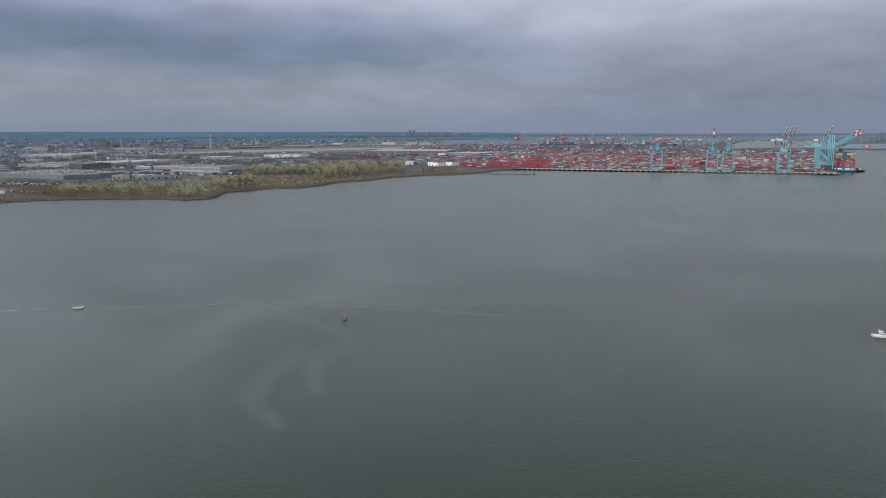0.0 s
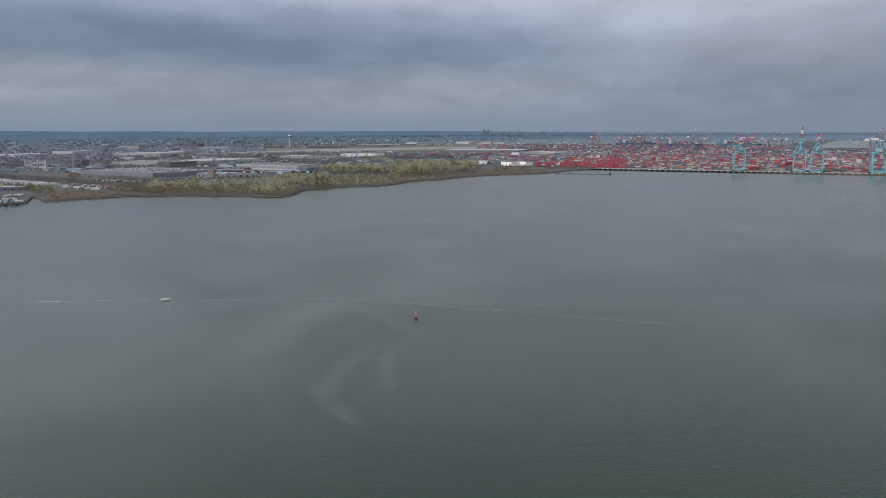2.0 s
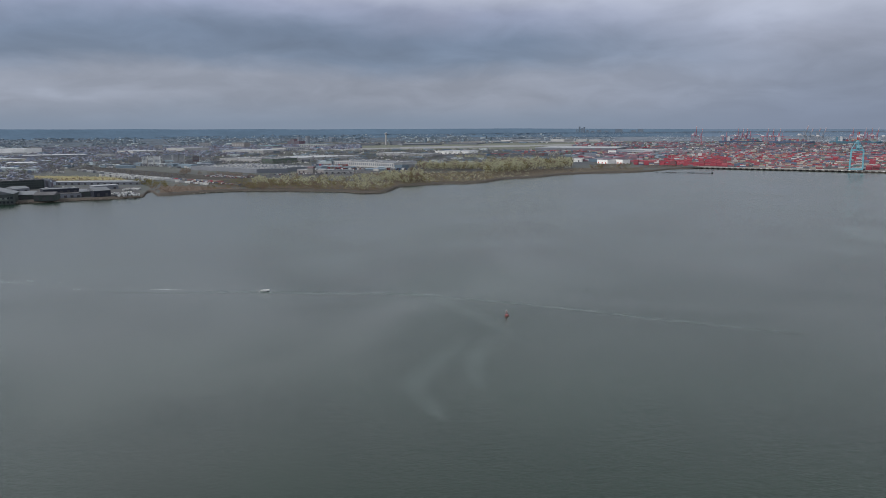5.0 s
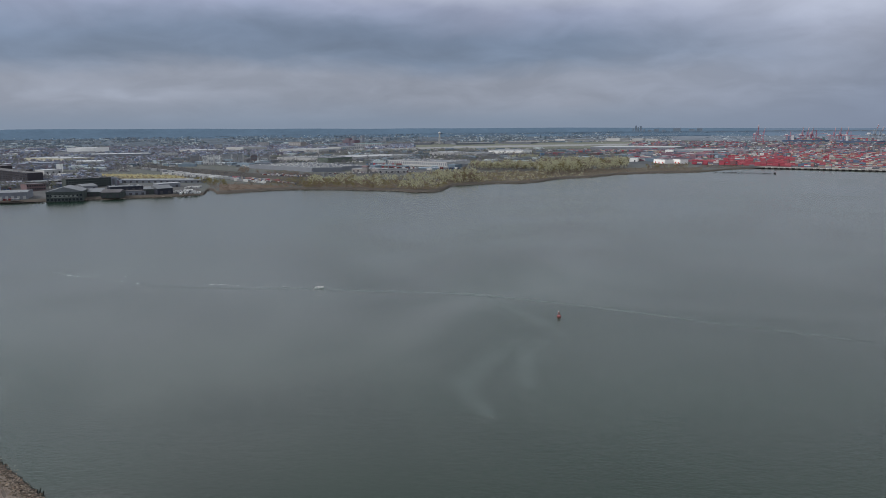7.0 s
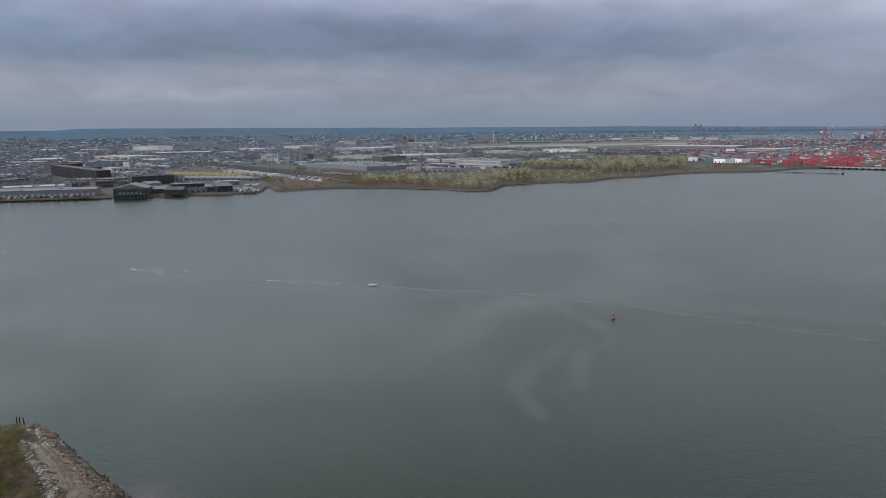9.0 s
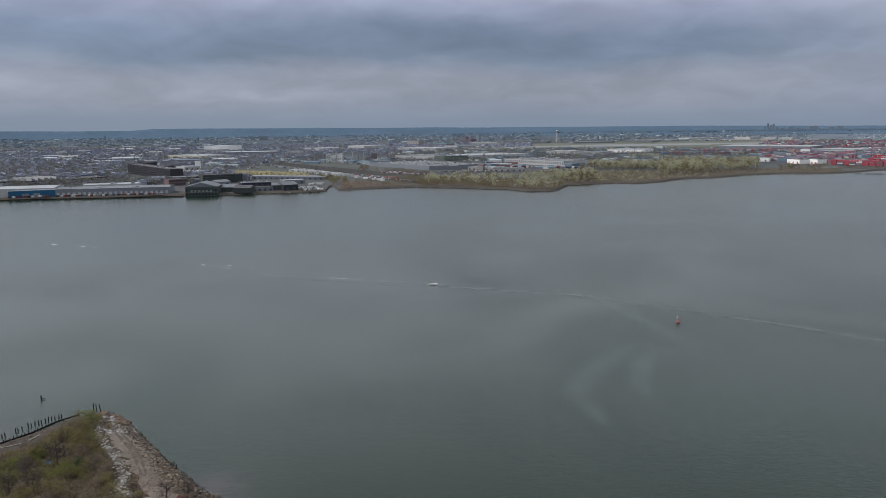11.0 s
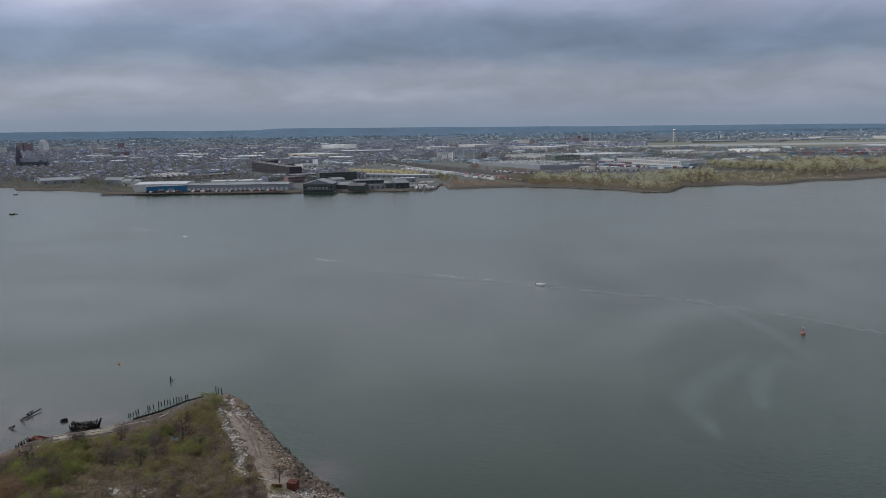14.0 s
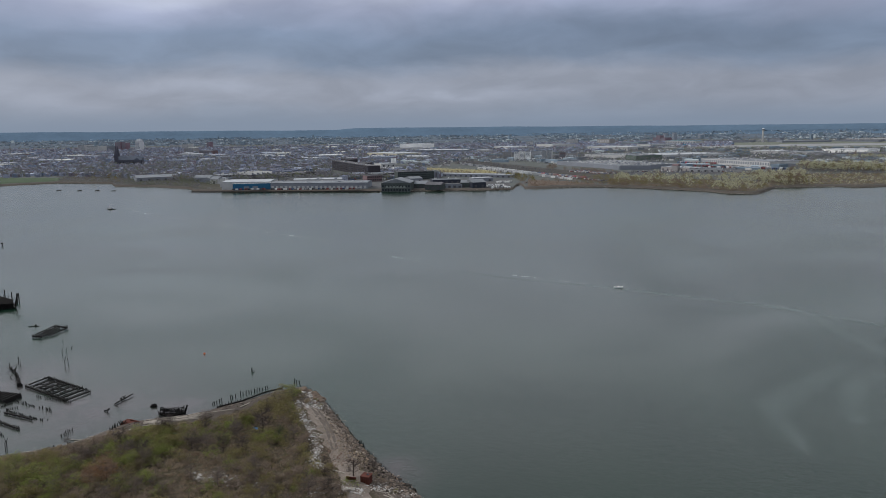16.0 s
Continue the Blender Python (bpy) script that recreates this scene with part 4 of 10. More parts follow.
def build_containers():
    rng = np.random.default_rng(4)
    rows = []
    v = 52.0
    while v < 900:
        for r in range(6):
            rows.append(v + r * 2.9)
        v += 6 * 2.9 + (11.0 if rng.random() < 0.75 else 28.0)
    X, Y, Z, S, red, H = [], [], [], [], [], []
    near = []
    for i, v in enumerate(rows):
        deep = v > 460
        if deep and i % 2:
            continue
        for j in range(66):
            u = -205 + j * 13.0 + (j // 11) * 16.0
            p = QA + QU * u + QV * v
            az, D = polar(p.x, p.y)
            if not (-28.2 < az < -1.2 + (D - 1700) * -0.0028) or D > 4300:
                continue
            if az > -7.5 and D > 2700 - 125 * (az + 7.5):
                continue
            n = noise.noise(Vector((u * 0.02, v * 0.045, 1.0))) * 0.5 + 0.5
            n += 0.35 * (noise.noise(Vector((u * 0.3, v * 0.3, 4.0))))
            top = int(round(n * 7.0 - 1.9 + rng.normal(0, 1.25)))
            if v < 120:
                top = min(top, 4)
            if noise.noise(Vector((u * 0.008, v * 0.008, 9.0))) > 0.2:
                top = min(top, 1)
            top = max(0, min(5, top))
            if not top:
                continue
            is_red = (az > -8.5 and D < 2050 and rng.random() < 0.72) or (rng.random() < (0.08 if D < 2100 else 0.13))
            if deep:
                X.append(p.x), Y.append(p.y), Z.append(3.0), H.append(2.6 * top), S.append(5.2), red.append(is_red)
                if top > 2 and rng.random() < 0.7:
                    H[-1] = 2.6 * (top - 1)
                    X.append(p.x), Y.append(p.y), Z.append(3.0 + H[-2 + 1]), H.append(2.6), S.append(5.2), red.append(rng.random() < 0.3)
            else:
                for k in range(top):
                    if v < 62 and len(near) < 200:
                        near.append((p.x, p.y, 3.9 + 2.62 * k, is_red))
                        continue
                    X.append(p.x), Y.append(p.y), Z.append((3.9 if v < 45 else 3.1) + 2.62 * k), H.append(2.6), S.append(2.44), red.append(is_red or (az > -8 and rng.random() < 0.4))
    X, Y, Z, S, H, red = (np.array(a) for a in (X, Y, Z, S, H, red))
    for flag, mat, lab in ((True, CARGO_RED, "stacked red and maroon cargo containers in the yard"), (False, CARGO, "stacked cargo containers of many colours in the yard")):
        w = red == flag
        # every third box is a pair of short ones
        pair = rng.random(w.sum()) < 0.4
        a, b = np.where(w)[0][~pair], np.where(w)[0][pair]
        x = np.concatenate([X[a], X[b] - QU.x * 3.07, X[b] + QU.x * 3.07])
        y = np.concatenate([Y[a], Y[b] - QU.y * 3.07, Y[b] + QU.y * 3.07])
        long_, i = np.concatenate([np.full(len(a), 12.2), np.full(2 * len(b), 6.06)]), np.concatenate([a, b, b])
        box_field("container_stacks", x, y, Z[i], long_, S[i], H[i], QUAY_TURN, mat, lab, "containers")
    body = Shape().box(0, 0, 0.12, 12.1, 2.36, 2.4)
    for x in np.linspace(-5.8, 5.8, 9):
        body.box(x, 0, 0.1, 0.18, 2.44, 2.45)
    body.box(0, 0, 0, 12.19, 2.44, 0.14).box(0, 0, 2.46, 12.19, 2.44, 0.13)
    plain, reds = body.mesh("container", CARGO_ONE), body.mesh("container", CARGO_ONE_RED)
    for x, y, z, r in near:
        ob = solid("container", reds if r else plain, None, "ribbed steel red cargo container in the front stack" if r else "ribbed steel cargo container in the front stack", "container", "front container stack", pose(x, y, z - 0.0, 0, 0, QUAY_TURN))


def far_ship(az, D, turn, length, paint, label, seed):
    """A loaded container ship at the berths across the port."""
    rng = random.Random(seed)
    s = thing("container_ship", label, "ship", "far container ships", stand(az, D, turn))
    hull = Shape()
    rows = [(-0.5, 15, 18), (-0.42, 18, 20), (0.34, 18, 20), (0.45, 8, 14), (0.5, 0.5, 3)]
    for x, lo, hi in rows:
        hull.v += [(x * length, -lo, -1.0), (x * length, -hi, 13.0), (x * length, hi, 13.0), (x * length, lo, -1.0)]
    for i in range(len(rows) - 1):
        hull.f += [(4 * i + k, 4 * i + 4 + k, 4 * i + 4 + (k + 1) % 4, 4 * i + (k + 1) % 4) for k in range(4)]
    hull.f += [(3, 2, 1, 0), (16, 17, 18, 19)]
    part("hull", hull, paint, s)
    part("accommodation_block", Shape().box(-0.28 * length, 0, 13, 12, 34, 26).box(-0.28 * length, 0, 39, 8, 38, 3), FAR_WHITE, s, "white accommodation block")
    part("funnel", Shape().box(-0.36 * length, 0, 13, 9, 9, 25), paint, s)
    cargo = Shape()
    x = -0.22 * length
    while x < 0.38 * length:
        for y in (-12, -4, 4, 12):
            z = 13.0
            for _ in range(rng.randint(1, 3)):
                cargo.box(x, y, z, 12.2, 7.8, 5.0)
                z += 5.0
        x += 14.5
    part("deck_cargo", cargo, CARGO, s)


def build_far_ships():
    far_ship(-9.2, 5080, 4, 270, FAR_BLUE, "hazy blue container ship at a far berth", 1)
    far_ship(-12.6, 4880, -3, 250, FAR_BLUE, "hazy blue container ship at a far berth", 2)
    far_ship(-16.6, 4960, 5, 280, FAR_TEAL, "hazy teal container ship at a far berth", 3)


def build_yard():
    """Yard gantries, straddle carriers and light masts among the stacks."""
    g = thing("yard_gantry", "pale blue straddling yard gantry over the containers", "crane", "yard gantries", stand(-6.08, 2472, -18))
    for sx in (-1, 1):
        for sy in (-1, 1):
            part("leg", Shape().beam((sx * 11, sy * 4, 0), (sx * 11, sy * 4, 20), 1.0), CRANE_GREY, g)
        part("side_beam", Shape().beam((sx * 11, -5, 1), (sx * 11, 5, 1), 1.2), CRANE_GREY, g)
    for sy in (-1, 1):
        part("top_beam", Shape().beam((-12, sy * 4, 20), (12, sy * 4, 20), 1.4, 1.8), CRANE_GREY, g)
    part("trolley", Shape().box(3, 0, 20, 4, 6, 2.2), WHITE, g)
    for az, D, r in ((-6.44, 2419, -18), (-6.85, 2474, -18), (-7.11, 2590, -18), (-10.18, 2665, -18), (-11.80, 2554, -18), (-12.36, 2812, -18), (-14.09, 2631, -18), (-15.36, 2839, -18),
                     (-18.69, 2621, -18), (-19.90, 2827, -18), (-23.44, 2753, -18), (-24.43, 2650, -18), (-26.80, 2756, -18), (-3.82, 2584, -18), (-4.37, 2364, -18), (-4.95, 2647, -18), (-5.50, 2471, -18), (-3.24, 2415, -18), (-5.81, 2781, -18), (-6.62, 2854, -18), (-13.22, 2967, -18), (-16.19, 3161, -18)):
        copy_thing(g, stand(az, D, r))
    mast = thing("light_mast", "slim grey light mast in the container yard", "lamp", "yard light masts", stand(-3.01, 2055, 0))
    part("pole", Shape().tube((0, 0, 0), (0, 0, 30), 0.45, 0.25, 6), CRANE_GREY, mast)
    part("lamp_ring", Shape().box(0, 0, 29.5, 3.2, 3.2, 0.8), CRANE_GREY, mast)
    for az, D in ((-4.37, 2222), (-7.97, 1990), (-11.07, 2004), (-14.54, 2026), (-19.33, 2034), (-22.70, 2075), (-24.03, 2292), (-26.83, 2175), (-13.02, 2563), (-17.46, 2493), (-21.90, 2552)):
        copy_thing(mast, stand(az, D))


def build_ship():
    p = QB + SHIP_DIR * 150 + Vector((SHIP_DIR.y, -SHIP_DIR.x)) * 28
    turn = math.degrees(math.atan2(SHIP_DIR.y, SHIP_DIR.x)) - 90
    s = thing("container_ship", "large blue container ship loaded with stacked containers", "ship", m=pose(p.x, p.y, 0, 0, 0, turn))
    hull = Shape()
    rows = [(-0.0, 17.0, 21.5), (20, 20.5, 21.5), (60, 21.5, 21.5), (230, 21.5, 21.5), (280, 12, 16), (304, 0.6, 3.0)]
    for y, lo, hi in rows:
        hull.v += [(-lo, y, -1.5), (-hi, y, 11.0), (hi, y, 11.0), (lo, y, -1.5)]
    for i in range(len(rows) - 1):
        a, b = 4 * i, 4 * i + 4
        hull.f += [(a + k, b + k, b + (k + 1) % 4, a + (k + 1) % 4) for k in range(4)]
    hull.f += [(3, 2, 1, 0), (20, 21, 22, 23)]
    part("hull", hull, SHIP_BLUE, s)
    part("boot_stripe", Shape().box(0, 14, 0.2, 37.5, 29, 1.8), DARK_HULL, s, "dark waterline band")
    part("stern_opening", Shape().box(-8, -0.1, 5.6, 10, 0.5, 2.6).box(8, -0.1, 5.6, 10, 0.5, 2.6).box(-17.5, -0.1, 5.6, 4, 0.5, 2.6).box(17.5, -0.1, 5.6, 4, 0.5, 2.6), WHITE, s, "pale mooring deck openings")
    house = part("accommodation_block", Shape().box(0, 62, 11, 36, 12, 30).box(0, 60, 41, 43, 8, 3.2), CREAM, s, "cream accommodation block")
    for i in range(8):
        part("window_strip", Shape().box(0, 55.9, 14 + 3.2 * i, 30, 0.3, 0.9), GLASS, house)
    part("bridge_window", Shape().box(0, 55.9, 42.3, 40, 0.3, 1.2), GLASS, house)
    part("funnel", Shape().box(0, 46, 11, 11, 9, 31, taper=0.85), SHIP_BLUE, s)
    part("mast", Shape().tube((0, 60, 44), (0, 60, 56), 0.8, 0.4).box(0, 60, 49, 7, 0.8, 0.8).box(0, 60, 44, 6, 4, 3), TEAL_ROOF, s, "green signal mast")
    rng = random.Random(8)
    aft = Shape()
    for y0, n in ((4, 1), (17, 1), (32, 1)):
        for i in range(n):
            for k in range(17):
                top = rng.choice((6, 7, 7, 8)) if y0 == 4 else 7
                if y0 > 4:
                    aft.box(-20.4 + k * 2.55, y0 + 6, 11.4, 2.46, 12.2, 2.62 * top)
                    continue
                for h in range(top):
                    part("deck_container", Shape().box(-20.4 + k * 2.55, y0 + 6 + i * 13, 11.4 + 2.62 * h, 2.46, 12.2, 2.58).mesh("deck_container", CARGO_ONE if rng.random() < 0.45 else CARGO_ONE_RED), None, s)
    bays = Shape()
    for i in range(13):
        for k in range(17):
            bays.box(-20.4 + k * 2.55, 76 + 14.2 * i + 6, 11.4, 2.46, 12.2, 2.6 * rng.choice((6, 7, 7, 8)))
    part("deck_cargo", bays, CARGO, s)
    part("aft_cargo", aft, CARGO_RED, s)
    lash = Shape()
    for i in range(15):
        lash.box(0, 17.3 + 13 * 0 + (0 if i == 0 else 58 + 14.2 * (i - 1)), 11, 42, 0.6, 11)
    part("lashing_bridge", lash, CRANE_GREY, s)


def build_tug():
    t = thing("tugboat", "dark tugboat with a white wheelhouse beside the ship", "boat", m=stand(-30.35, 1886.7, 35, 0.0))
    hull = Shape()
    for x, w, sh in ((-15, 3.5, 0), (-9, 5, 0), (7, 5, 0.5), (13, 2.5, 1.4), (15.5, 0.3, 1.9)):
        hull.v += [(x, -w * 0.8, -0.8), (x, -w, 2.2 + sh), (x, w, 2.2 + sh), (x, w * 0.8, -0.8)]
    for i in range(4):
        a, b = 4 * i, 4 * i + 4
        hull.f += [(a + k, a + (k + 1) % 4, b + (k + 1) % 4, b + k) for k in range(4)]
    hull.f += [(0, 1, 2, 3), (19, 18, 17, 16)]
    part("hull", hull, DARK_HULL, t)
    part("deckhouse", Shape().box(2, 0, 2.4, 14, 6.5, 3.2), DARK_HULL, t)
    part("wheelhouse", Shape().box(5, 0, 5.6, 5.5, 5, 4.0, taper=0.92), WHITE, t)
    part("wheelhouse_window", Shape().box(5, 0, 7.7, 5.4, 5.1, 1.1), GLASS, t)
    part("mast", Shape().tube((3, 0, 9.5), (3, 0, 17), 0.3, 0.15, 6), CRANE_GREY, t)
    part("funnel", Shape().tube((-3, 2, 5.6), (-3, 2, 9.5), 0.9).tube((-3, -2, 5.6), (-3, -2, 9.5), 0.9), BLACK, t)


def build_timber_pier():
    p = thing("timber_pier", "line of old dark timber piles with sagging beams", "pier")
    a, b = Vector(site(-3.11, 1569.3, 0)[0]), Vector(site(-7.36, 1554.7, 0)[0])
    a.z = b.z = 0
    rng = random.Random(2)
    for i in range(46):
        q = a.lerp(b, i / 45)
        if rng.random() < 0.04:
            continue
        part("pile", Shape().tube((q.x, q.y, -2), (q.x + rng.uniform(-.3, .3), q.y, rng.uniform(1.0, 1.8)), 0.5, 0.45, 6), DARK_TIMBER, p)
        if i < 41 and rng.random() < 0.8:
            r = a.lerp(b, (i + 1) / 45)
            part("cap_beam", Shape().beam((q.x, q.y, 1.6), (r.x, r.y, 1.5 + rng.uniform(-.3, .2)), 0.6), DARK_TIMBER, p)
    part("dolphin", Shape().tube((b.x, b.y, -2), (b.x, b.y, 3.4), 2.2, 1.5, 8), DARK_TIMBER, p, "cluster of dark piles at the pier's end")


patch("port_pavement", [(-1.88, 1705), (-28.38, 1766), (-28.23, 5443), (-5.26, 5051)], ASPHALT, "grey asphalt of the container yard", 0.08, "pavement")
build_quay()
build_cranes()
build_far_cranes()
build_containers()
build_yard()
build_far_ships()
build_ship()
build_tug()
build_timber_pier()


def build_bridge():
    """The far bridge beyond the channel."""
    b = thing("road_bridge", "hazy grey cable bridge across the far channel", "bridge", m=stand(-31.57, 9080, 8))
    part("deck", Shape().box(-40, 0, 36, 900, 16, 5), SKYLINE_BLUE, b)
    for x in (-14, 14):
        t = part("tower", Shape().box(x, 0, 0, 7, 12, 96), SKYLINE_BLUE, b)
    for s in (-1, 1):
        for i in range(4):
            part("cable", Shape().beam((0, 0, 92 - 6 * i), (s * (170 - 34 * i), 0, 40), 2.0), SKYLINE_BLUE, b)
    for i in range(9):
        part("pier", Shape().box(-480 + 62 * i, 0, 0, 8, 12, 36), SKYLINE_BLUE, b)


build_bridge()


# ---- buildings across the bay ----
def shed(name, left, right, deep, h, wall, roof, style, label, category="building", doors=0, rows=0, cols=0, door_mat=None, win_mat=None, group="", ridge=None, vents=0, lift=0.0, seed=1):
    """A building whose front runs from its left to its right corner, as seen over the water; spots as (bearing, distance)."""
    pl = Vector((-math.sin(radians(left[0])) * left[1], math.cos(radians(left[0])) * left[1]))
    pr = Vector((-math.sin(radians(right[0])) * right[1], math.cos(radians(right[0])) * right[1]))
    w = (pr - pl).length
    turn = math.degrees(math.atan2(pr.y - pl.y, pr.x - pl.x))
    mid = (pl + pr) / 2
    az, D = polar(mid.x, mid.y)
    p, k = site(float(az), float(D), 3.0 + lift)
    b = thing(name, label, category, group, Matrix.Translation(p) @ pose(0, 0, 0, 0, 0, turn) @ Matrix.Diagonal((k, k, k, 1)))
    rng = random.Random(seed)
    body = part("wall", Shape().box(0, deep / 2, -1.0, w, deep, h + 1.0), wall, b)
    if style == "flat":
        r = Shape().box(0, deep / 2, h - 0.3, w - 0.8, deep - 0.8, 0.35)
        for x, y, sx, sy in ((0, 0.2, w + 0.3, 0.5), (0, deep - 0.2, w + 0.3, 0.5), (-w / 2 + 0.1, deep / 2, 0.5, deep), (w / 2 - 0.1, deep / 2, 0.5, deep)):
            r.box(x, y, h + 0.004, sx, sy, 0.6)
        part("roof", r, roof, b)
    elif style == "gable":
        part("roof", Shape().gable(0, deep / 2, h, w, deep, ridge or deep * 0.22), roof, b)
        end = Shape()
        rr = ridge or deep * 0.22
        for s in (-1, 1):
            end.add([(s * w / 2, 0, h), (s * w / 2, deep, h), (s * w / 2, deep / 2, h + rr)], [(0, 1, 2) if s > 0 else (2, 1, 0)])
        part("gable_end", end, wall, b)
    elif style == "cross":
        n = max(1, cols if doors == 0 and rows == 0 else 2)
        rr = ridge or 5.0
        for i in range(n):
            x = -w / 2 + (i + 0.5) * w / n
            part("roof", Shape().gable(x, deep / 2, h, deep, w / n, rr, 90, 0.3 if n == 1 else 0.0), roof, b)
        end = Shape()
        for i in range(n):
            x0, x1 = -w / 2 + i * w / n, -w / 2 + (i + 1) * w / n
            end.add([(x0, -0.02, h), (x1, -0.02, h), ((x0 + x1) / 2, -0.02, h + rr)], [(0, 1, 2)])
        part("gable_end", end, wall, b)
    elif style == "saw":
        n = 5
        for i in range(n):
            x0, x1, rise = -w / 2 + i * w / n, -w / 2 + (i + 1) * w / n, 5.0
            g = Shape().add([(x0, 0, h), (x1, 0, h), (x0, 0, h + rise), (x0, deep, h), (x1, deep, h), (x0, deep, h + rise)], [(0, 1, 2), (5, 4, 3), (1, 4, 5, 2), (0, 2, 5, 3), (0, 3, 4, 1)])
            part("roof_tooth", g, roof, b)
            part("gable_end", Shape().add([(x0 + 0.4, -0.2, h), (x1, -0.2, h), (x0 + 0.4, -0.2, h + rise - 0.6), (x0 + 0.4, 0, h), (x1, 0, h), (x0 + 0.4, 0, h + rise - 0.6)], [(0, 1, 2), (5, 4, 3), (1, 4, 5, 2), (0, 2, 5, 3), (0, 3, 4, 1)]), GREY_WALL, b)
    if doors:
        me = Shape().box(0, -0.06, 0.3, min(3.6, w / doors * 0.6), 0.3, min(4.2, h * 0.55)).mesh("door", door_mat or DOOR_DARK)
        for i in range(doors):
            part("door", me, None, b).location.x = -w / 2 + (i + 0.5) * w / doors
    if rows:
        sw, sh = w / cols, h / rows
        me = Shape().box(0, -0.06, 0, sw * 0.58, 0.3, sh * 0.48).mesh("window", win_mat or (GLASS if D < 2300 else WINDOW_SOFT))
        for i in range(cols):
            for j in range(rows):
                o = part("window", me, None, b)
                o.location.x, o.location.z = -w / 2 + (i + 0.5) * sw, (j + 0.32) * sh
    if vents:
        for i in range(vents):
            part("roof_unit", Shape().box(rng.uniform(-0.45, 0.45) * w, rng.uniform(0.1, 0.9) * deep, h, rng.uniform(2, 5), rng.uniform(2, 4), rng.uniform(1.2, 2.4)), PALE_WALL if rng.random() < 0.6 else GREY_WALL, b)
    return b


def tower_block(left, right, h, wall, label, deep=18, rows=10, cols=5, name="apartment_block", group="", cap=True, lift=0.0):
    b = shed(name, left, right, deep, h, wall, GREY_ROOF, "flat", label, "building", group=group)
    w = max(v.co.x for v in b.children[0].data.vertices) * 2
    me = Shape().box(0, -0.06, 0, w * 0.86, 0.3, h / rows * 0.45).mesh("window_band", WINDOW_SOFT)
    for j in range(rows):
        part("window_band", me, None, b).location.z = (j + 0.3) * h / rows
    return b


def build_warehouses():
    S = shed
    # long sheds and depots behind the tree belt
    S("warehouse", (30.85, 2100), (27.77, 2015), 110, 12.8, PALE_WALL, GREY_ROOF, "flat", "long pale warehouse with a wide grey roof", doors=12, vents=30, seed=2)
    S("warehouse", (27.70, 2014), (26.91, 1982), 90, 12.6, GREEN_WALL, GREY_ROOF, "flat", "dark grey-green warehouse end with a flat roof", vents=9, seed=3)
    S("warehouse", (26.76, 2011), (20.19, 2208), 130, 11.5, PALE_WALL, WHITE_ROOF, "flat", "very long warehouse with a pale shining roof", doors=10, vents=36, seed=4)
    S("warehouse", (22.16, 1842), (17.41, 1678), 95, 11.7, PALE_WALL, GREY_ROOF, "flat", "long white warehouse with a row of small windows", rows=1, cols=30, vents=42, win_mat=GREY_WALL, seed=5)
    S("depot_building", (16.99, 1698), (14.03, 1696), 120, 7, GREY_WALL, GREY_ROOF, "flat", "low grey depot with a wide flat roof", vents=12, seed=6)
    S("depot_building", (13.77, 1693), (7.79, 1731), 110, 7, GREY_WALL, GREY_ROOF, "flat", "broad grey depot roof behind the trees", vents=24, seed=7)
    S("depot_building", (32.97, 1750), (28.15, 1536), 160, 8, GREY_WALL, GREY_ROOF, "flat", "sprawling grey plant roof crowded with white units", vents=180, seed=8)
    S("depot_building", (28.08, 1535), (25.79, 1540), 140, 8.5, GREY_WALL, GREY_ROOF, "flat", "grey plant building with white roof units", vents=90, seed=9)
    S("retail_building", (25.04, 1529), (22.99, 1484), 45, 7, TAN_WALL, WHITE_ROOF, "flat", "low tan building with a pale roof", doors=6, vents=15, seed=10)
    S("retail_building", (22.99, 1475), (20.62, 1476), 40, 6.5, PALE_WALL, GREY_ROOF, "flat", "low pale building with a dark service bay", doors=5, vents=18, seed=11)
    S("entrance_tower", (24.25, 1500), (23.83, 1495), 12, 11, TAN_WALL, RED_BRICK, "gable", "tan entrance tower with a pitched roof", ridge=3)
    # the next row inland
    S("warehouse", (30.66, 2969), (27.57, 2870), 160, 13.0, PALE_WALL, WHITE_ROOF, "flat", "low pale warehouse with a white roof", doors=9, vents=8, seed=12)
    S("office_block", (29.91, 4071), (28.98, 4027), 60, 26.3, TAN_WALL, GREY_ROOF, "flat", "pale windowless block standing over the warehouses", rows=1, cols=5, win_mat=PALE_WALL)
    S("warehouse", (18.80, 2490), (16.87, 2459), 120, 10, PALE_WALL, WHITE_ROOF, "flat", "white cargo shed beside the airfield", doors=6, vents=6, seed=13)
    S("warehouse", (16.78, 2406), (14.59, 2375), 130, 9, PALE_WALL, GREY_ROOF, "flat", "pale cargo shed beside the airfield", doors=8, vents=5, seed=14)
    S("warehouse", (14.07, 2644), (11.30, 2608), 140, 11, WHITE, WHITE_ROOF, "flat", "white cargo building with a broad roof", doors=8, vents=6, seed=15)
    S("warehouse", (14.17, 2322), (9.54, 2474), 60, 7, GREY_WALL, DARK_ROOF, "flat", "dark long shed in front of the airfield", vents=5, seed=16)
    S("warehouse", (6.05, 3226), (-0.28, 3138), 260, 10.0, GREY_WALL, WHITE_ROOF, "flat", "very long pale-roofed freight building", vents=8, seed=17)
    S("warehouse", (3.81, 1993), (2.40, 1989), 50, 10, WHITE, GREY_ROOF, "flat", "white depot building behind bare trees", doors=3, seed=18)
    S("warehouse", (0.40, 2651), (-0.19, 2650), 60, 13, WHITE, WHITE_ROOF, "flat", "tall white building beside the container yard", seed=19)
    S("warehouse", (-0.28, 2931), (-3.01, 2779), 120, 9, GREY_WALL, WHITE_ROOF, "flat", "long pale freight roof by the container yard", vents=4, seed=20)
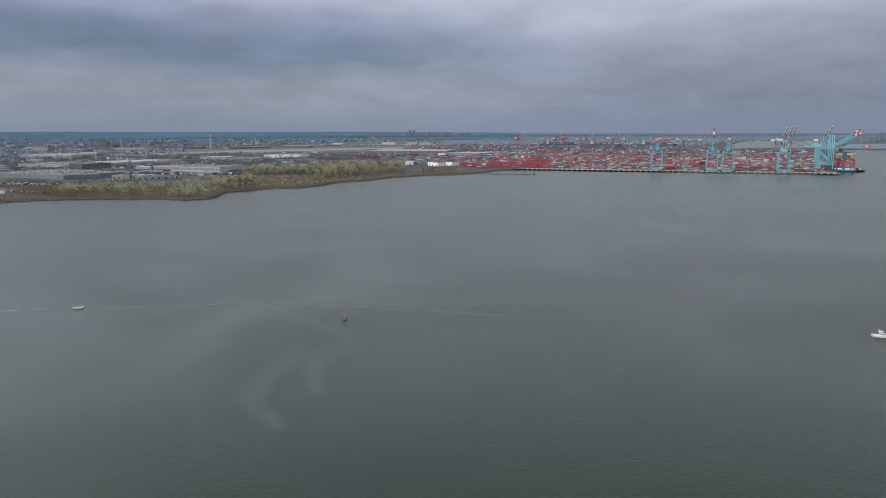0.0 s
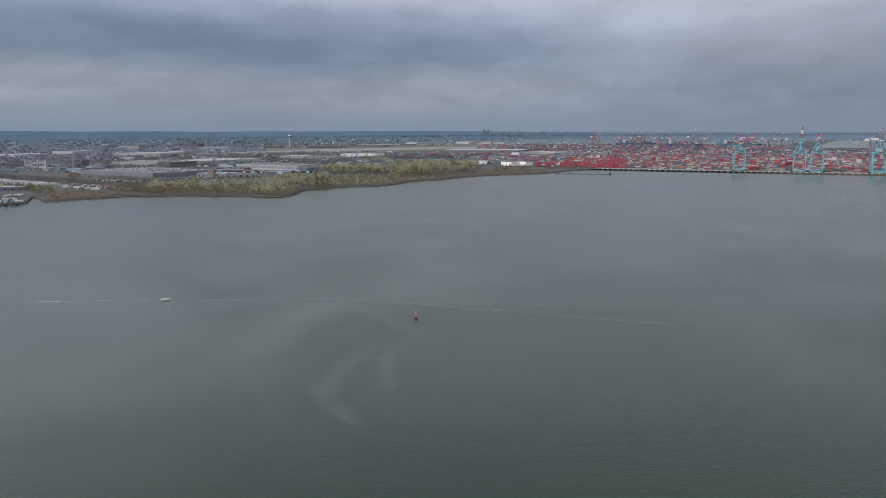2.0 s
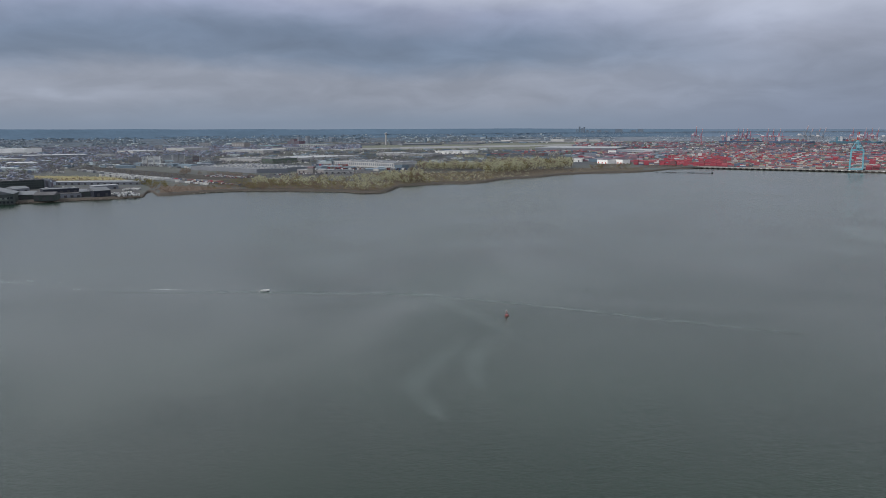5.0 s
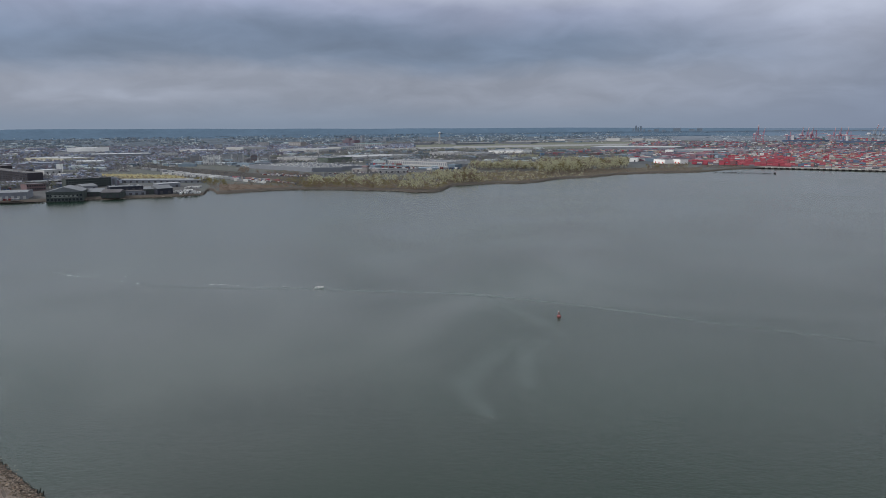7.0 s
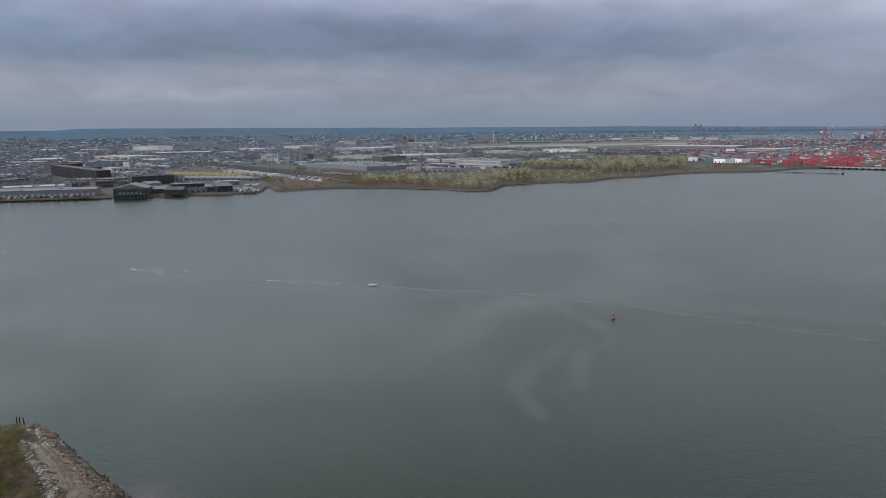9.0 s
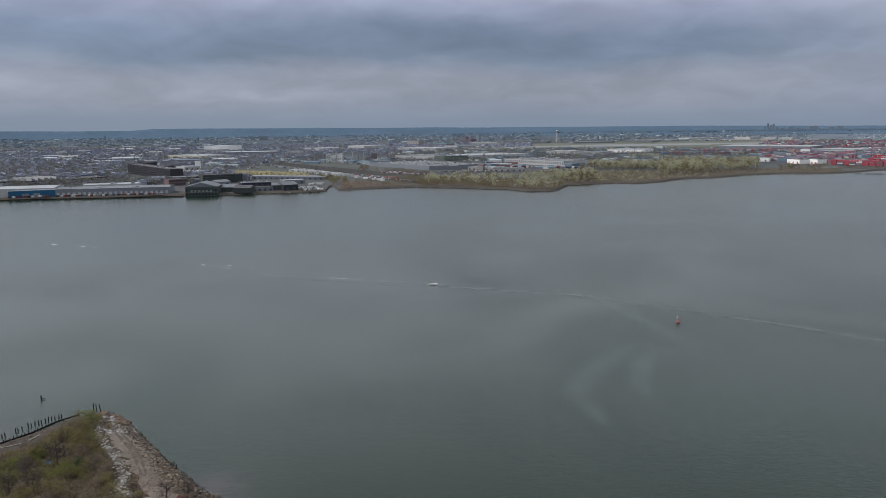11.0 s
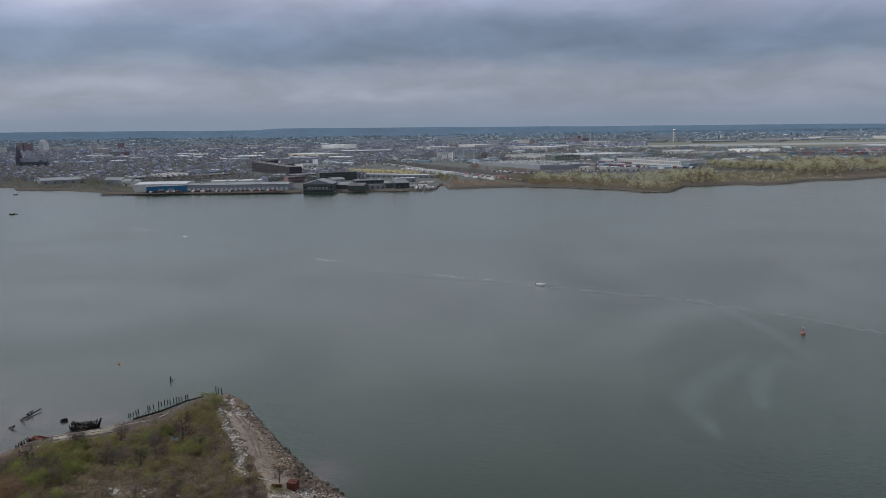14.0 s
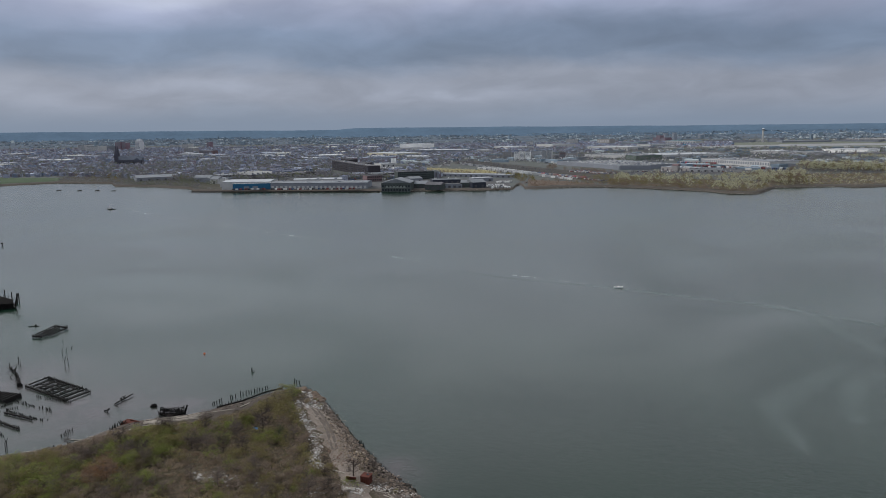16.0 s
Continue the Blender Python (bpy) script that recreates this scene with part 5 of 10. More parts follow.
    S("warehouse", (-1.28, 2648), (-3.10, 2711), 50, 8, CREAM, WHITE_ROOF, "flat", "low cream freight shed", doors=5, seed=21)
    S("warehouse", (1.22, 1916), (0.40, 1882), 26, 10, WHITE, GREY_ROOF, "flat", "white workshop with red doors", doors=3, door_mat=RED, seed=22)
    S("warehouse", (0.17, 1914), (-0.74, 1881), 26, 11, WHITE, GREY_ROOF, "flat", "white workshop beside the red stacks", doors=4, door_mat=RED, seed=23)
    S("storage_hut", (11.78, 1653), (11.47, 1651), 8, 8, WHITE, WHITE_ROOF, "flat", "small white tower among the trees")
    # airport terminals and offices far off
    S("concourse", (28.04, 3747), (26.82, 3699), 90, 14, GREY_WALL, TEAL_ROOF, "flat", "green-roofed airport concourse building", rows=1, cols=9)
    S("concourse", (25.88, 3273), (24.01, 3396), 80, 13, PALE_WALL, GREY_ROOF, "flat", "pale airport concourse beside parked aeroplanes", rows=1, cols=12)
    S("concourse", (24.82, 3980), (22.62, 3899), 90, 16, PALE_WALL, TEAL_ROOF, "flat", "green-roofed airport concourse building", rows=1, cols=12)
    S("terminal", (22.14, 4381), (18.76, 4339), 200, 10, GREY_WALL, DARK_ROOF, "flat", "long grey airport terminal", rows=2, cols=16)
    S("office_block", (17.65, 4468), (16.82, 4441), 50, 20.0, GREY_WALL, DARK_ROOF, "flat", "dark glass office beside the control tower", rows=3, cols=6)
    S("terminal", (16.70, 4274), (13.53, 4348), 200, 9, GREY_WALL, GREY_ROOF, "flat", "pale airport terminal building", rows=2, cols=12)
    S("terminal", (13.31, 4514), (10.71, 4450), 160, 9, GREY_WALL, DARK_ROOF, "flat", "grey airport terminal with a dark roof", rows=2, cols=10)
    S("hangar", (4.24, 5660), (3.88, 5653), 100, 15, PALE_WALL, WHITE_ROOF, "flat", "white hangar beyond the runways", group="hangars")
    S("hangar", (3.79, 5651), (3.07, 5785), 120, 16, PALE_WALL, WHITE_ROOF, "flat", "white hangar beyond the runways", group="hangars")
    S("hangar", (2.89, 5635), (2.07, 5622), 120, 15, PALE_WALL, WHITE_ROOF, "flat", "white hangar beyond the runways", group="hangars")
    S("hangar", (1.89, 5619), (0.99, 5606), 120, 13, PALE_WALL, WHITE_ROOF, "flat", "pale hangar beyond the runways", group="hangars")
    S("hangar", (8.01, 5747), (5.59, 5993), 120, 10, PALE_WALL, WHITE_ROOF, "flat", "long low pale hangar beyond the runways", group="hangars")
    t = thing("control_tower", "tall slim pale airport control tower", "tower", m=stand(17.98, 4479))
    part("shaft", Shape().tube((0, 0, 0), (0, 0, 62), 6.0, 4.8, 12), PALE_WALL, t)
    part("collar", Shape().tube((0, 0, 60), (0, 0, 66), 4.8, 8.0, 12), PALE_WALL, t)
    part("cab", Shape().tube((0, 0, 66), (0, 0, 72), 7.6, 8.6, 12), WINDOW_SOFT, t, "glazed control cab")
    part("roof", Shape().tube((0, 0, 72), (0, 0, 74.5), 8.8, 5, 12), WHITE, t)
    plane = thing("aeroplane", "white airliner parked on the apron", "aeroplane", "parked airliners", stand(25.51, 3297, 25))
    part("fuselage", Shape().tube((-20, 0, 4.5), (12, 0, 4.5), 2.2, 2.2, 8).tube((12, 0, 4.5), (20, 0, 4.2), 2.2, 0.6, 8).tube((-20, 0, 4.5), (-27, 0, 5.6), 2.2, 0.5, 8), WHITE, plane)
    part("wing", Shape().add([(3, 0, 4), (-3, 0, 4), (-12, -18, 5), (-8, -18, 5), (3, 0, 4.5), (-3, 0, 4.5), (-12, -18, 5.3), (-8, -18, 5.3)], [(0, 1, 2, 3), (7, 6, 5, 4), (0, 3, 7, 4), (1, 5, 6, 2)]), WHITE, plane)
    part("wing", Shape().add([(3, 0, 4), (-3, 0, 4), (-12, 18, 5), (-8, 18, 5), (3, 0, 4.5), (-3, 0, 4.5), (-12, 18, 5.3), (-8, 18, 5.3)], [(3, 2, 1, 0), (4, 5, 6, 7), (4, 7, 3, 0), (2, 6, 5, 1)]), WHITE, plane)
    part("tail_fin", Shape().add([(-20, -0.3, 6), (-26, -0.3, 6), (-29, -0.2, 14), (-26, -0.2, 14), (-20, 0.3, 6), (-26, 0.3, 6), (-29, 0.2, 14), (-26, 0.2, 14)], [(0, 1, 2, 3), (7, 6, 5, 4), (0, 3, 7, 4), (1, 5, 6, 2), (2, 6, 7, 3)]), SHIP_BLUE, plane, "dark blue tail fin")
    for az, D, r in ((24.39, 3389, 20), (23.71, 3406, 160), (23.09, 3465, 25), (26.03, 3193, 200)):
        copy_thing(plane, stand(az, D, r))


def build_waterfront():
    S = shed
    S("boatyard_shed", (59.48, 1136), (55.86, 1118), 60, 10.8, PALE_WALL, WHITE_ROOF, "gable", "white waterfront shed with deep blue panels", ridge=1.5, seed=31)
    b = thing("blue_cladding", "deep blue painted panels on the waterfront shed", "cladding", m=stand(57.24, 1114, 0))
    part("panel", Shape().box(0, -0.4, -0.5, 56, 0.4, 9.6), BLUE_WALL, b)
    for i in range(3):
        part("roller_door", Shape().box(-21 + 13 * i, -0.8, -0.4, 8, 0.3, 5.5), GREY_WALL if i else BLUE_WALL, b)
    part("band", Shape().box(0, -0.75, 9.1, 57, 0.3, 0.9), WHITE, b, "white painted band")
    S("boatyard_shed", (55.82, 1112), (48.23, 1078), 46, 9.0, GREY_WALL, GREY_ROOF, "gable", "long lilac-grey waterfront shed with a low roof", vents=14, ridge=1.5, doors=22, door_mat=PALE_WALL, seed=32)
    S("boatyard_shed", (54.03, 1156), (50.21, 1156), 40, 10, PALE_WALL, WHITE_ROOF, "flat", "pale flat-roofed workshop behind the waterfront", vents=6, seed=33)
    S("saw_tooth_works", (59.72, 1395), (57.62, 1405), 60, 6, BRICK_WALL, GREY_ROOF, "flat", "low brick works with a wide grey roof", vents=6, seed=34)
    S("saw_tooth_works", (57.20, 1367), (55.30, 1398), 50, 7, BRICK_WALL, PALE_WALL, "saw", "grey works with a saw-tooth roof", seed=35)
    S("saw_tooth_works", (54.73, 1393), (52.23, 1442), 50, 6, BRICK_WALL, DARK_ROOF, "flat", "dark-roofed works behind the waterfront", vents=5, seed=36)
    # the old brick factory
    S("brick_factory", (50.97, 1643), (48.11, 1358), 24, 20.0, BRICK_WALL, DARK_ROOF, "flat", "long dark brick factory with rows of windows", rows=5, cols=22, vents=6, seed=37)
    S("brick_factory", (50.25, 1661), (49.63, 1606), 20, 23.0, BRICK_WALL, DARK_ROOF, "flat", "stair tower of the dark brick factory", rows=5, cols=3, seed=38)
    S("brick_factory", (49.00, 1578), (48.05, 1570), 30, 16.1, BRICK_WALL, DARK_ROOF, "flat", "side wing of the dark brick factory", rows=4, cols=8, seed=39)
    S("brick_factory", (48.22, 1223), (47.04, 1230), 30, 10, RED_BRICK, DARK_ROOF, "flat", "low brick annex with a flat roof", rows=2, cols=8, seed=40)
    S("brick_factory", (45.76, 1252), (42.84, 1269), 26, 14.0, DARK_SIDING, DARK_ROOF, "flat", "dark four-storey works with many windows", rows=4, cols=18, vents=5, seed=41)
    S("brick_factory", (47.76, 1307), (45.76, 1328), 40, 8, BRICK_WALL, GREY_ROOF, "flat", "dark workshop row between factories", rows=1, cols=12, vents=4, seed=42)
    for i, (az, D) in enumerate(((42.84, 1284), (42.56, 1283))):
        c = thing("silo", "grey upright silo beside the works", "silo", "silos", stand(az, D))
        part("drum", Shape().tube((0, 0, 0), (0, 0, 13), 2.6, 2.6, 12), GREY_WALL, c)
        part("lid", Shape().tube((0, 0, 13), (0, 0, 14.6), 2.6, 0.4, 12), GREY_ROOF, c)
    # boathouse standing on the water
    pl, pr = (47.10, 1048.8), (44.78, 1040.9)
    bh = S("boathouse", pl, pr, 44, 13, DARK_SIDING, GREY_ROOF, "cross", "weathered grey-green boathouse with two gables over the water", ridge=6.0, lift=-3.0, seed=43)
    w = 2 * abs(bh.children[0].data.vertices[0].co.x)
    for j in range(2):
        for i in range(10):
            part("window", Shape().box(-w / 2 + (i + 0.5) * w / 10, -0.1, 1.6 + 5.6 * j, w / 16, 0.3, 2.6), GLASS, bh)
    sign = part("sign_board", Shape().box(0, -0.3, 5.6, w * 0.72, 0.3, 1.0).box(0, -0.3, 8.4, w * 0.72, 0.3, 0.6), PALE_SIGN, bh, "faded painted sign board")
    for i in range(6):
        part("sign_bar", Shape().box(-w * 0.3 + i * w * 0.12, -0.34, 6.2, w * 0.06, 0.3, 2.2), PALE_SIGN, bh, "faded pale sign bar")
    for i in range(9):
        part("pile", Shape().tube((-w / 2 + i * w / 8, -0.6, -2.2), (-w / 2 + i * w / 8, -0.6, 1.2), 0.4, 0.4, 6), DARK_TIMBER, bh)
    # small sheds of the boatyard
    S("boatyard_shed", (44.72, 1206), (43.76, 1216), 26, 5, GREY_WALL, GREY_ROOF, "gable", "small grey gabled boatyard shed", doors=2, ridge=3)
    S("boatyard_shed", (44.95, 1076), (43.40, 1072), 24, 6, DARK_SIDING, GREY_ROOF, "gable", "low green boatyard shed with a pale roof", doors=4, ridge=4)
    S("boatyard_shed", (43.58, 1051), (42.30, 1043), 22, 6.5, DARK_SIDING, DARK_ROOF, "gable", "dark green gabled boatyard shed", doors=3, ridge=3.5)
    S("boatyard_shed", (42.94, 1149), (40.69, 1156), 30, 6.5, DARK_HULL, GREY_ROOF, "flat", "dark boatyard workshop with a grey roof", doors=5, vents=4)
    S("boatyard_shed", (42.21, 1069), (40.56, 1070), 20, 5.5, GREY_WALL, DARK_ROOF, "flat", "grey flat-roofed boatyard store", doors=4)
    S("boatyard_shed", (40.70, 1076), (39.64, 1074), 22, 7, DARK_SIDING, GREY_ROOF, "gable", "olive green gabled boatyard shed", doors=2, ridge=3)
    S("boatyard_shed", (39.73, 1064), (38.64, 1073), 26, 8, DARK_HULL, GREY_ROOF, "gable", "dark boatyard shed with a pale roof", doors=2, ridge=4)
    S("boatyard_shed", (39.64, 1191), (38.09, 1202), 24, 6, GREY_WALL, WHITE_ROOF, "flat", "pale-roofed low boatyard store", doors=3)
    S("marina_roof", (42.52, 1346), (36.59, 1284), 26, 5, GREY_WALL, WHITE_ROOF, "flat", "long low covered slip with a white roof", doors=14)
    # sheds and white houses by the park
    S("store_shed", (65.50, 1389), (62.62, 1398), 40, 6.5, GREY_WALL, GREY_ROOF, "gable", "grey-blue shed behind shrubs", ridge=4, doors=5)
    S("store_shed", (65.16, 1546), (61.99, 1578), 50, 5, GREY_WALL, WHITE_ROOF, "flat", "low pale shed behind the trees", doors=6)
    S("store_shed", (61.50, 1320), (60.31, 1307), 26, 8, GREY_WALL, GREY_ROOF, "gable", "grey gabled shed behind the boatyard", ridge=4, doors=2)
    S("store_shed", (60.32, 1264), (59.74, 1257), 20, 8, PALE_WALL, GREY_ROOF, "gable", "pale gabled shed beside the boatyard", ridge=4, doors=1)
    S("store_shed", (59.59, 1190), (59.21, 1187), 14, 13, PALE_WALL, WHITE_ROOF, "flat", "tall white store block by the yard", doors=1)
    S("store_shed", (59.78, 1272), (58.65, 1303), 30, 8, GREY_WALL, GREY_ROOF, "flat", "grey store with a flat roof", vents=3)
    # apartment towers inland
    for i, (L, R, h) in enumerate((((36.38, 1972), (36.02, 1970), 24), ((35.97, 1970), (35.57, 1968), 26), ((35.52, 1968), (35.12, 1967), 25), ((34.99, 2199), (34.27, 2196), 20), ((34.18, 2073), (33.82, 2072), 24), ((33.78, 2072), (33.42, 2070), 24))):
        tower_block(L, R, h, WHITE if i < 3 else PALE_WALL, "white apartment tower with small dark windows" if i < 3 else "pale apartment block with dark windows", rows=8, cols=4, group="apartment towers")
    tower_block((37.28, 2088), (36.60, 2084), 20, TAN_WALL, "tan brick apartment block", rows=6, cols=6)
    tower_block((32.80, 2107), (32.36, 2106), 18, RED_BRICK, "red brick apartment block", rows=5, cols=5)
    tower_block((32.23, 2146), (31.39, 2144), 14, TAN_WALL, "tan low office block", rows=4, cols=8)
    tower_block((38.41, 2019), (37.82, 2015), 14, TAN_WALL, "tan brick block beside the railway", rows=4, cols=5)
    S("warehouse", (48.16, 2546), (45.81, 2398), 110, 9, CREAM, WHITE_ROOF, "flat", "low warehouse with a wide cream roof", vents=4, seed=51)
    S("warehouse", (45.53, 3328), (43.81, 3285), 160, 22, WHITE, WHITE_ROOF, "flat", "large white hall far inland", seed=52)
    S("warehouse", (46.35, 2990), (44.54, 2951), 120, 12, PALE_WALL, GREY_ROOF, "flat", "pale works hall far inland", vents=3, seed=53)
    S("warehouse", (43.99, 2724), (40.00, 2731), 130, 10, GREY_WALL, WHITE_ROOF, "flat", "long grey works inland", vents=6, seed=54)
    S("warehouse", (39.41, 2658), (38.41, 2646), 60, 12, PALE_WALL, WHITE_ROOF, "flat", "pale works hall standing inland", seed=55)
    S("warehouse", (36.92, 3152), (34.82, 3211), 140, 9, PALE_WALL, WHITE_ROOF, "flat", "low pale works hall standing inland", seed=56)
    S("warehouse", (33.35, 3285), (31.58, 3360), 130, 15, PALE_WALL, WHITE_ROOF, "flat", "pale works hall standing inland", seed=57)
    S("office_block", (32.29, 4106), (31.59, 4091), 50, 27, PALE_WALL, GREY_ROOF, "flat", "pale slab block far inland", rows=6, cols=9, win_mat=WINDOW_SOFT)
    S("tank_depot", (47.05, 1708), (45.92, 1725), 40, 8, PALE_WALL, WHITE_ROOF, "flat", "white depot hall among parked trailers", doors=3, seed=58)
    S("tank_depot", (46.28, 1784), (46.01, 1782), 20, 17, WHITE, WHITE_ROOF, "flat", "white depot tower among trailers", seed=59)
    # church with two spires
    c = thing("church", "dark stone church with two tall spires", "church", m=stand(66.55, 2087, -16))
    part("nave", Shape().box(26, 10, 0, 62, 20, 15), CHURCH_STONE, c)
    part("nave_roof", Shape().gable(26, 10, 15, 62, 20, 10), SLATE, c, "blue-grey slate roof")
    part("transept", Shape().box(46, 10, 0, 16, 34, 14), CHURCH_STONE, c)
    part("transept_roof", Shape().gable(46, 10, 14, 34, 16, 8, 90), SLATE, c, "blue-grey slate roof")
    for y in (2, 18):
        s = part("tower", Shape().box(-8, y, 0, 8.5, 8.5, 26), CHURCH_STONE, c)
        part("spire", Shape().tube((-8, y, 26), (-8, y, 56), 5.2, 0.2, 8), CHURCH_STONE, s)
        for sx in (-3.6, 3.6):
            for sy in (-3.6, 3.6):
                part("pinnacle", Shape().tube((-8 + sx, y + sy, 26), (-8 + sx, y + sy, 33), 0.9, 0.1, 5), CHURCH_STONE, s)
    part("fleche", Shape().tube((46, 10, 24), (46, 10, 34), 1.2, 0.1, 6), CHURCH_STONE, c)
    for i in range(6):
        part("window", Shape().box(2 + i * 8, -0.1, 4, 2.4, 0.3, 7), GLASS, c)
    # taller blocks of the town
    H = tower_block
    b = H((65.40, 3950), (65.09, 3930), 42.0, FAR_WHITE, "pale tower block with a stepped rounded top over the town", deep=30, rows=11, cols=4)
    w = 2 * max(v.co.x for v in b.children[0].data.vertices)
    for k, z0, dz in ((0.86, 42.0, 6.0), (0.66, 48.0, 5.0), (0.40, 53.0, 3.7)):
        part("upper_storey", Shape().box(0, 15, z0, w * k, 30 * k, dz), FAR_WHITE, b)
    H((66.73, 4038), (66.39, 4015), 40.1, RED_FAR, "brown brick tower block in the town", deep=30, rows=9, cols=4)
    H((66.35, 4013), (66.05, 3992), 37.2, RED_FAR, "brown brick tower block in the town", deep=30, rows=9, cols=4)
    H((69.19, 3952), (68.73, 3919), 30.2, PALE_WALL, "pale hospital block over the town", deep=50, rows=6, cols=6)
    H((68.69, 3797), (67.85, 3742), 26.5, PALE_WALL, "pale hospital wing over the town", deep=50, rows=5, cols=9)
    H((67.58, 4099), (66.80, 4182), 17.9, GREY_WALL, "grey institutional block in the town", deep=50, rows=4, cols=8)
    H((62.18, 4014), (61.70, 3986), 26.5, PALE_WALL, "pale apartment slab in the town", deep=40, rows=6, cols=5)
    H((62.04, 3236), (61.40, 3209), 19.0, TAN_WALL, "tan apartment slab in the town", deep=40, rows=5, cols=6)
    H((60.96, 2877), (60.06, 2846), 17.0, RED_BRICK, "red brick school block in the town", deep=40, rows=4, cols=10)
    H((60.40, 4191), (60.19, 4179), 31.1, RED_FAR, "slim brick tower in the town", deep=30, rows=8, cols=2)
    H((72.82, 3110), (72.48, 3092), 12.6, RED_BRICK, "brick school block in the town", deep=30, rows=3, cols=5)
    H((63.05, 4368), (62.34, 4318), 14.3, PALE_WALL, "pale long apartment slab", deep=40, rows=3, cols=8)
    H((35.44, 3763), (35.09, 3755), 20.5, PALE_WALL, "pale office block far inland", deep=40, rows=5, cols=4)
    # distant brick works and towers left of the control tower
    H((25.70, 4992), (24.81, 4947), 20.0, RED_FAR, "large red brick brewery block", deep=80, rows=4, cols=8)
    H((25.48, 4981), (25.18, 4965), 34.0, RED_FAR, "red brick brewery tower", deep=40, rows=5, cols=3)
    H((24.99, 5392), (24.84, 5384), 46.0, FAR_WALL, "tan apartment tower far inland", deep=40, rows=12, cols=3)
    H((24.31, 5355), (24.16, 5347), 49.0, FAR_WALL, "tan apartment tower far inland", deep=40, rows=12, cols=3)
    H((22.47, 6054), (22.12, 6034), 34.0, FAR_WALL, "pale apartment slab far inland", deep=40, rows=6, cols=5)


SKYLINE = [(2.83, 0.05, 0.09), (2.63, 0.25, 0.14), (2.45, 0.12, 0.12), (2.27, 0.21, 0.14), (2.02, -0.04, 0.2), (1.61, -0.08, 0.3), (1.12, -0.02, 0.35), (0.57, -0.08, 0.3), (-0.38, 0.03, 0.55), (-1.46, -0.04, 0.4), (-2.00, 0.02, 0.42)]


def build_skyline():
    for i, (az, e, w) in enumerate(SKYLINE):
        d = 4600.0
        a = radians(az)
        top = EYE + d * math.tan(radians(e))
        b = thing("office_tower", "hazy blue-grey office tower on the skyline", "building", "city skyline", pose(-math.sin(a) * d, math.cos(a) * d, 74, 0, 0, az))
        wd = d * radians(w)
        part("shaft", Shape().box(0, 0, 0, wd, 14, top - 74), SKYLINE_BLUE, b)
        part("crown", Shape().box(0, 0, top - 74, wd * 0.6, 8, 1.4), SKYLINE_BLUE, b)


def in_polygon(x, y, poly):
    inside = np.zeros(len(x), bool)
    n = len(poly)
    for i in range(n):
        (x0, y0), (x1, y1) = poly[i], poly[(i + 1) % n]
        hit = ((y0 > y) != (y1 > y)) & (x < (x1 - x0) * (y - y0) / ((y1 - y0) or 1e-9) + x0)
        inside ^= hit
    return inside


def footprints():
    """Bearing and distance ranges already taken by larger buildings and open ground."""
    taken = []
    for o in scene.collection.objects:
        if o.parent is None and o.children and o.get("category") in ("building", "church"):
            b = o.children[0]
            pts = [o.matrix_basis @ v.co for v in b.data.vertices]
            az = [math.degrees(math.atan2(-p.x, p.y)) for p in pts]
            dd = [math.hypot(p.x, p.y) for p in pts]
            taken.append((min(az) - 0.05, max(az) + 0.05, min(dd) - 12, max(dd) + 6))
    return taken


def free_of(az, d, taken):
    ok = np.ones(len(az), bool)
    for a0, a1, d0, d1 in taken:
        ok &= ~((az > a0) & (az < a1) & (d > d0) & (d < d1))
    return ok


OPEN = [[(43.57, 1402), (37.28, 1332), (37.73, 1559), (43.87, 1737)], [(74.17, 1398), (70.57, 1408), (70.53, 1649), (74.44, 1676)],
        [(42.29, 1282), (27.50, 1059), (27.55, 1493), (41.37, 2002)], [(70.75, 1411), (60.03, 1092), (61.42, 1334), (70.70, 1675)], [(47.97, 1526), (44.93, 1506), (45.01, 1863), (47.95, 1860)]]


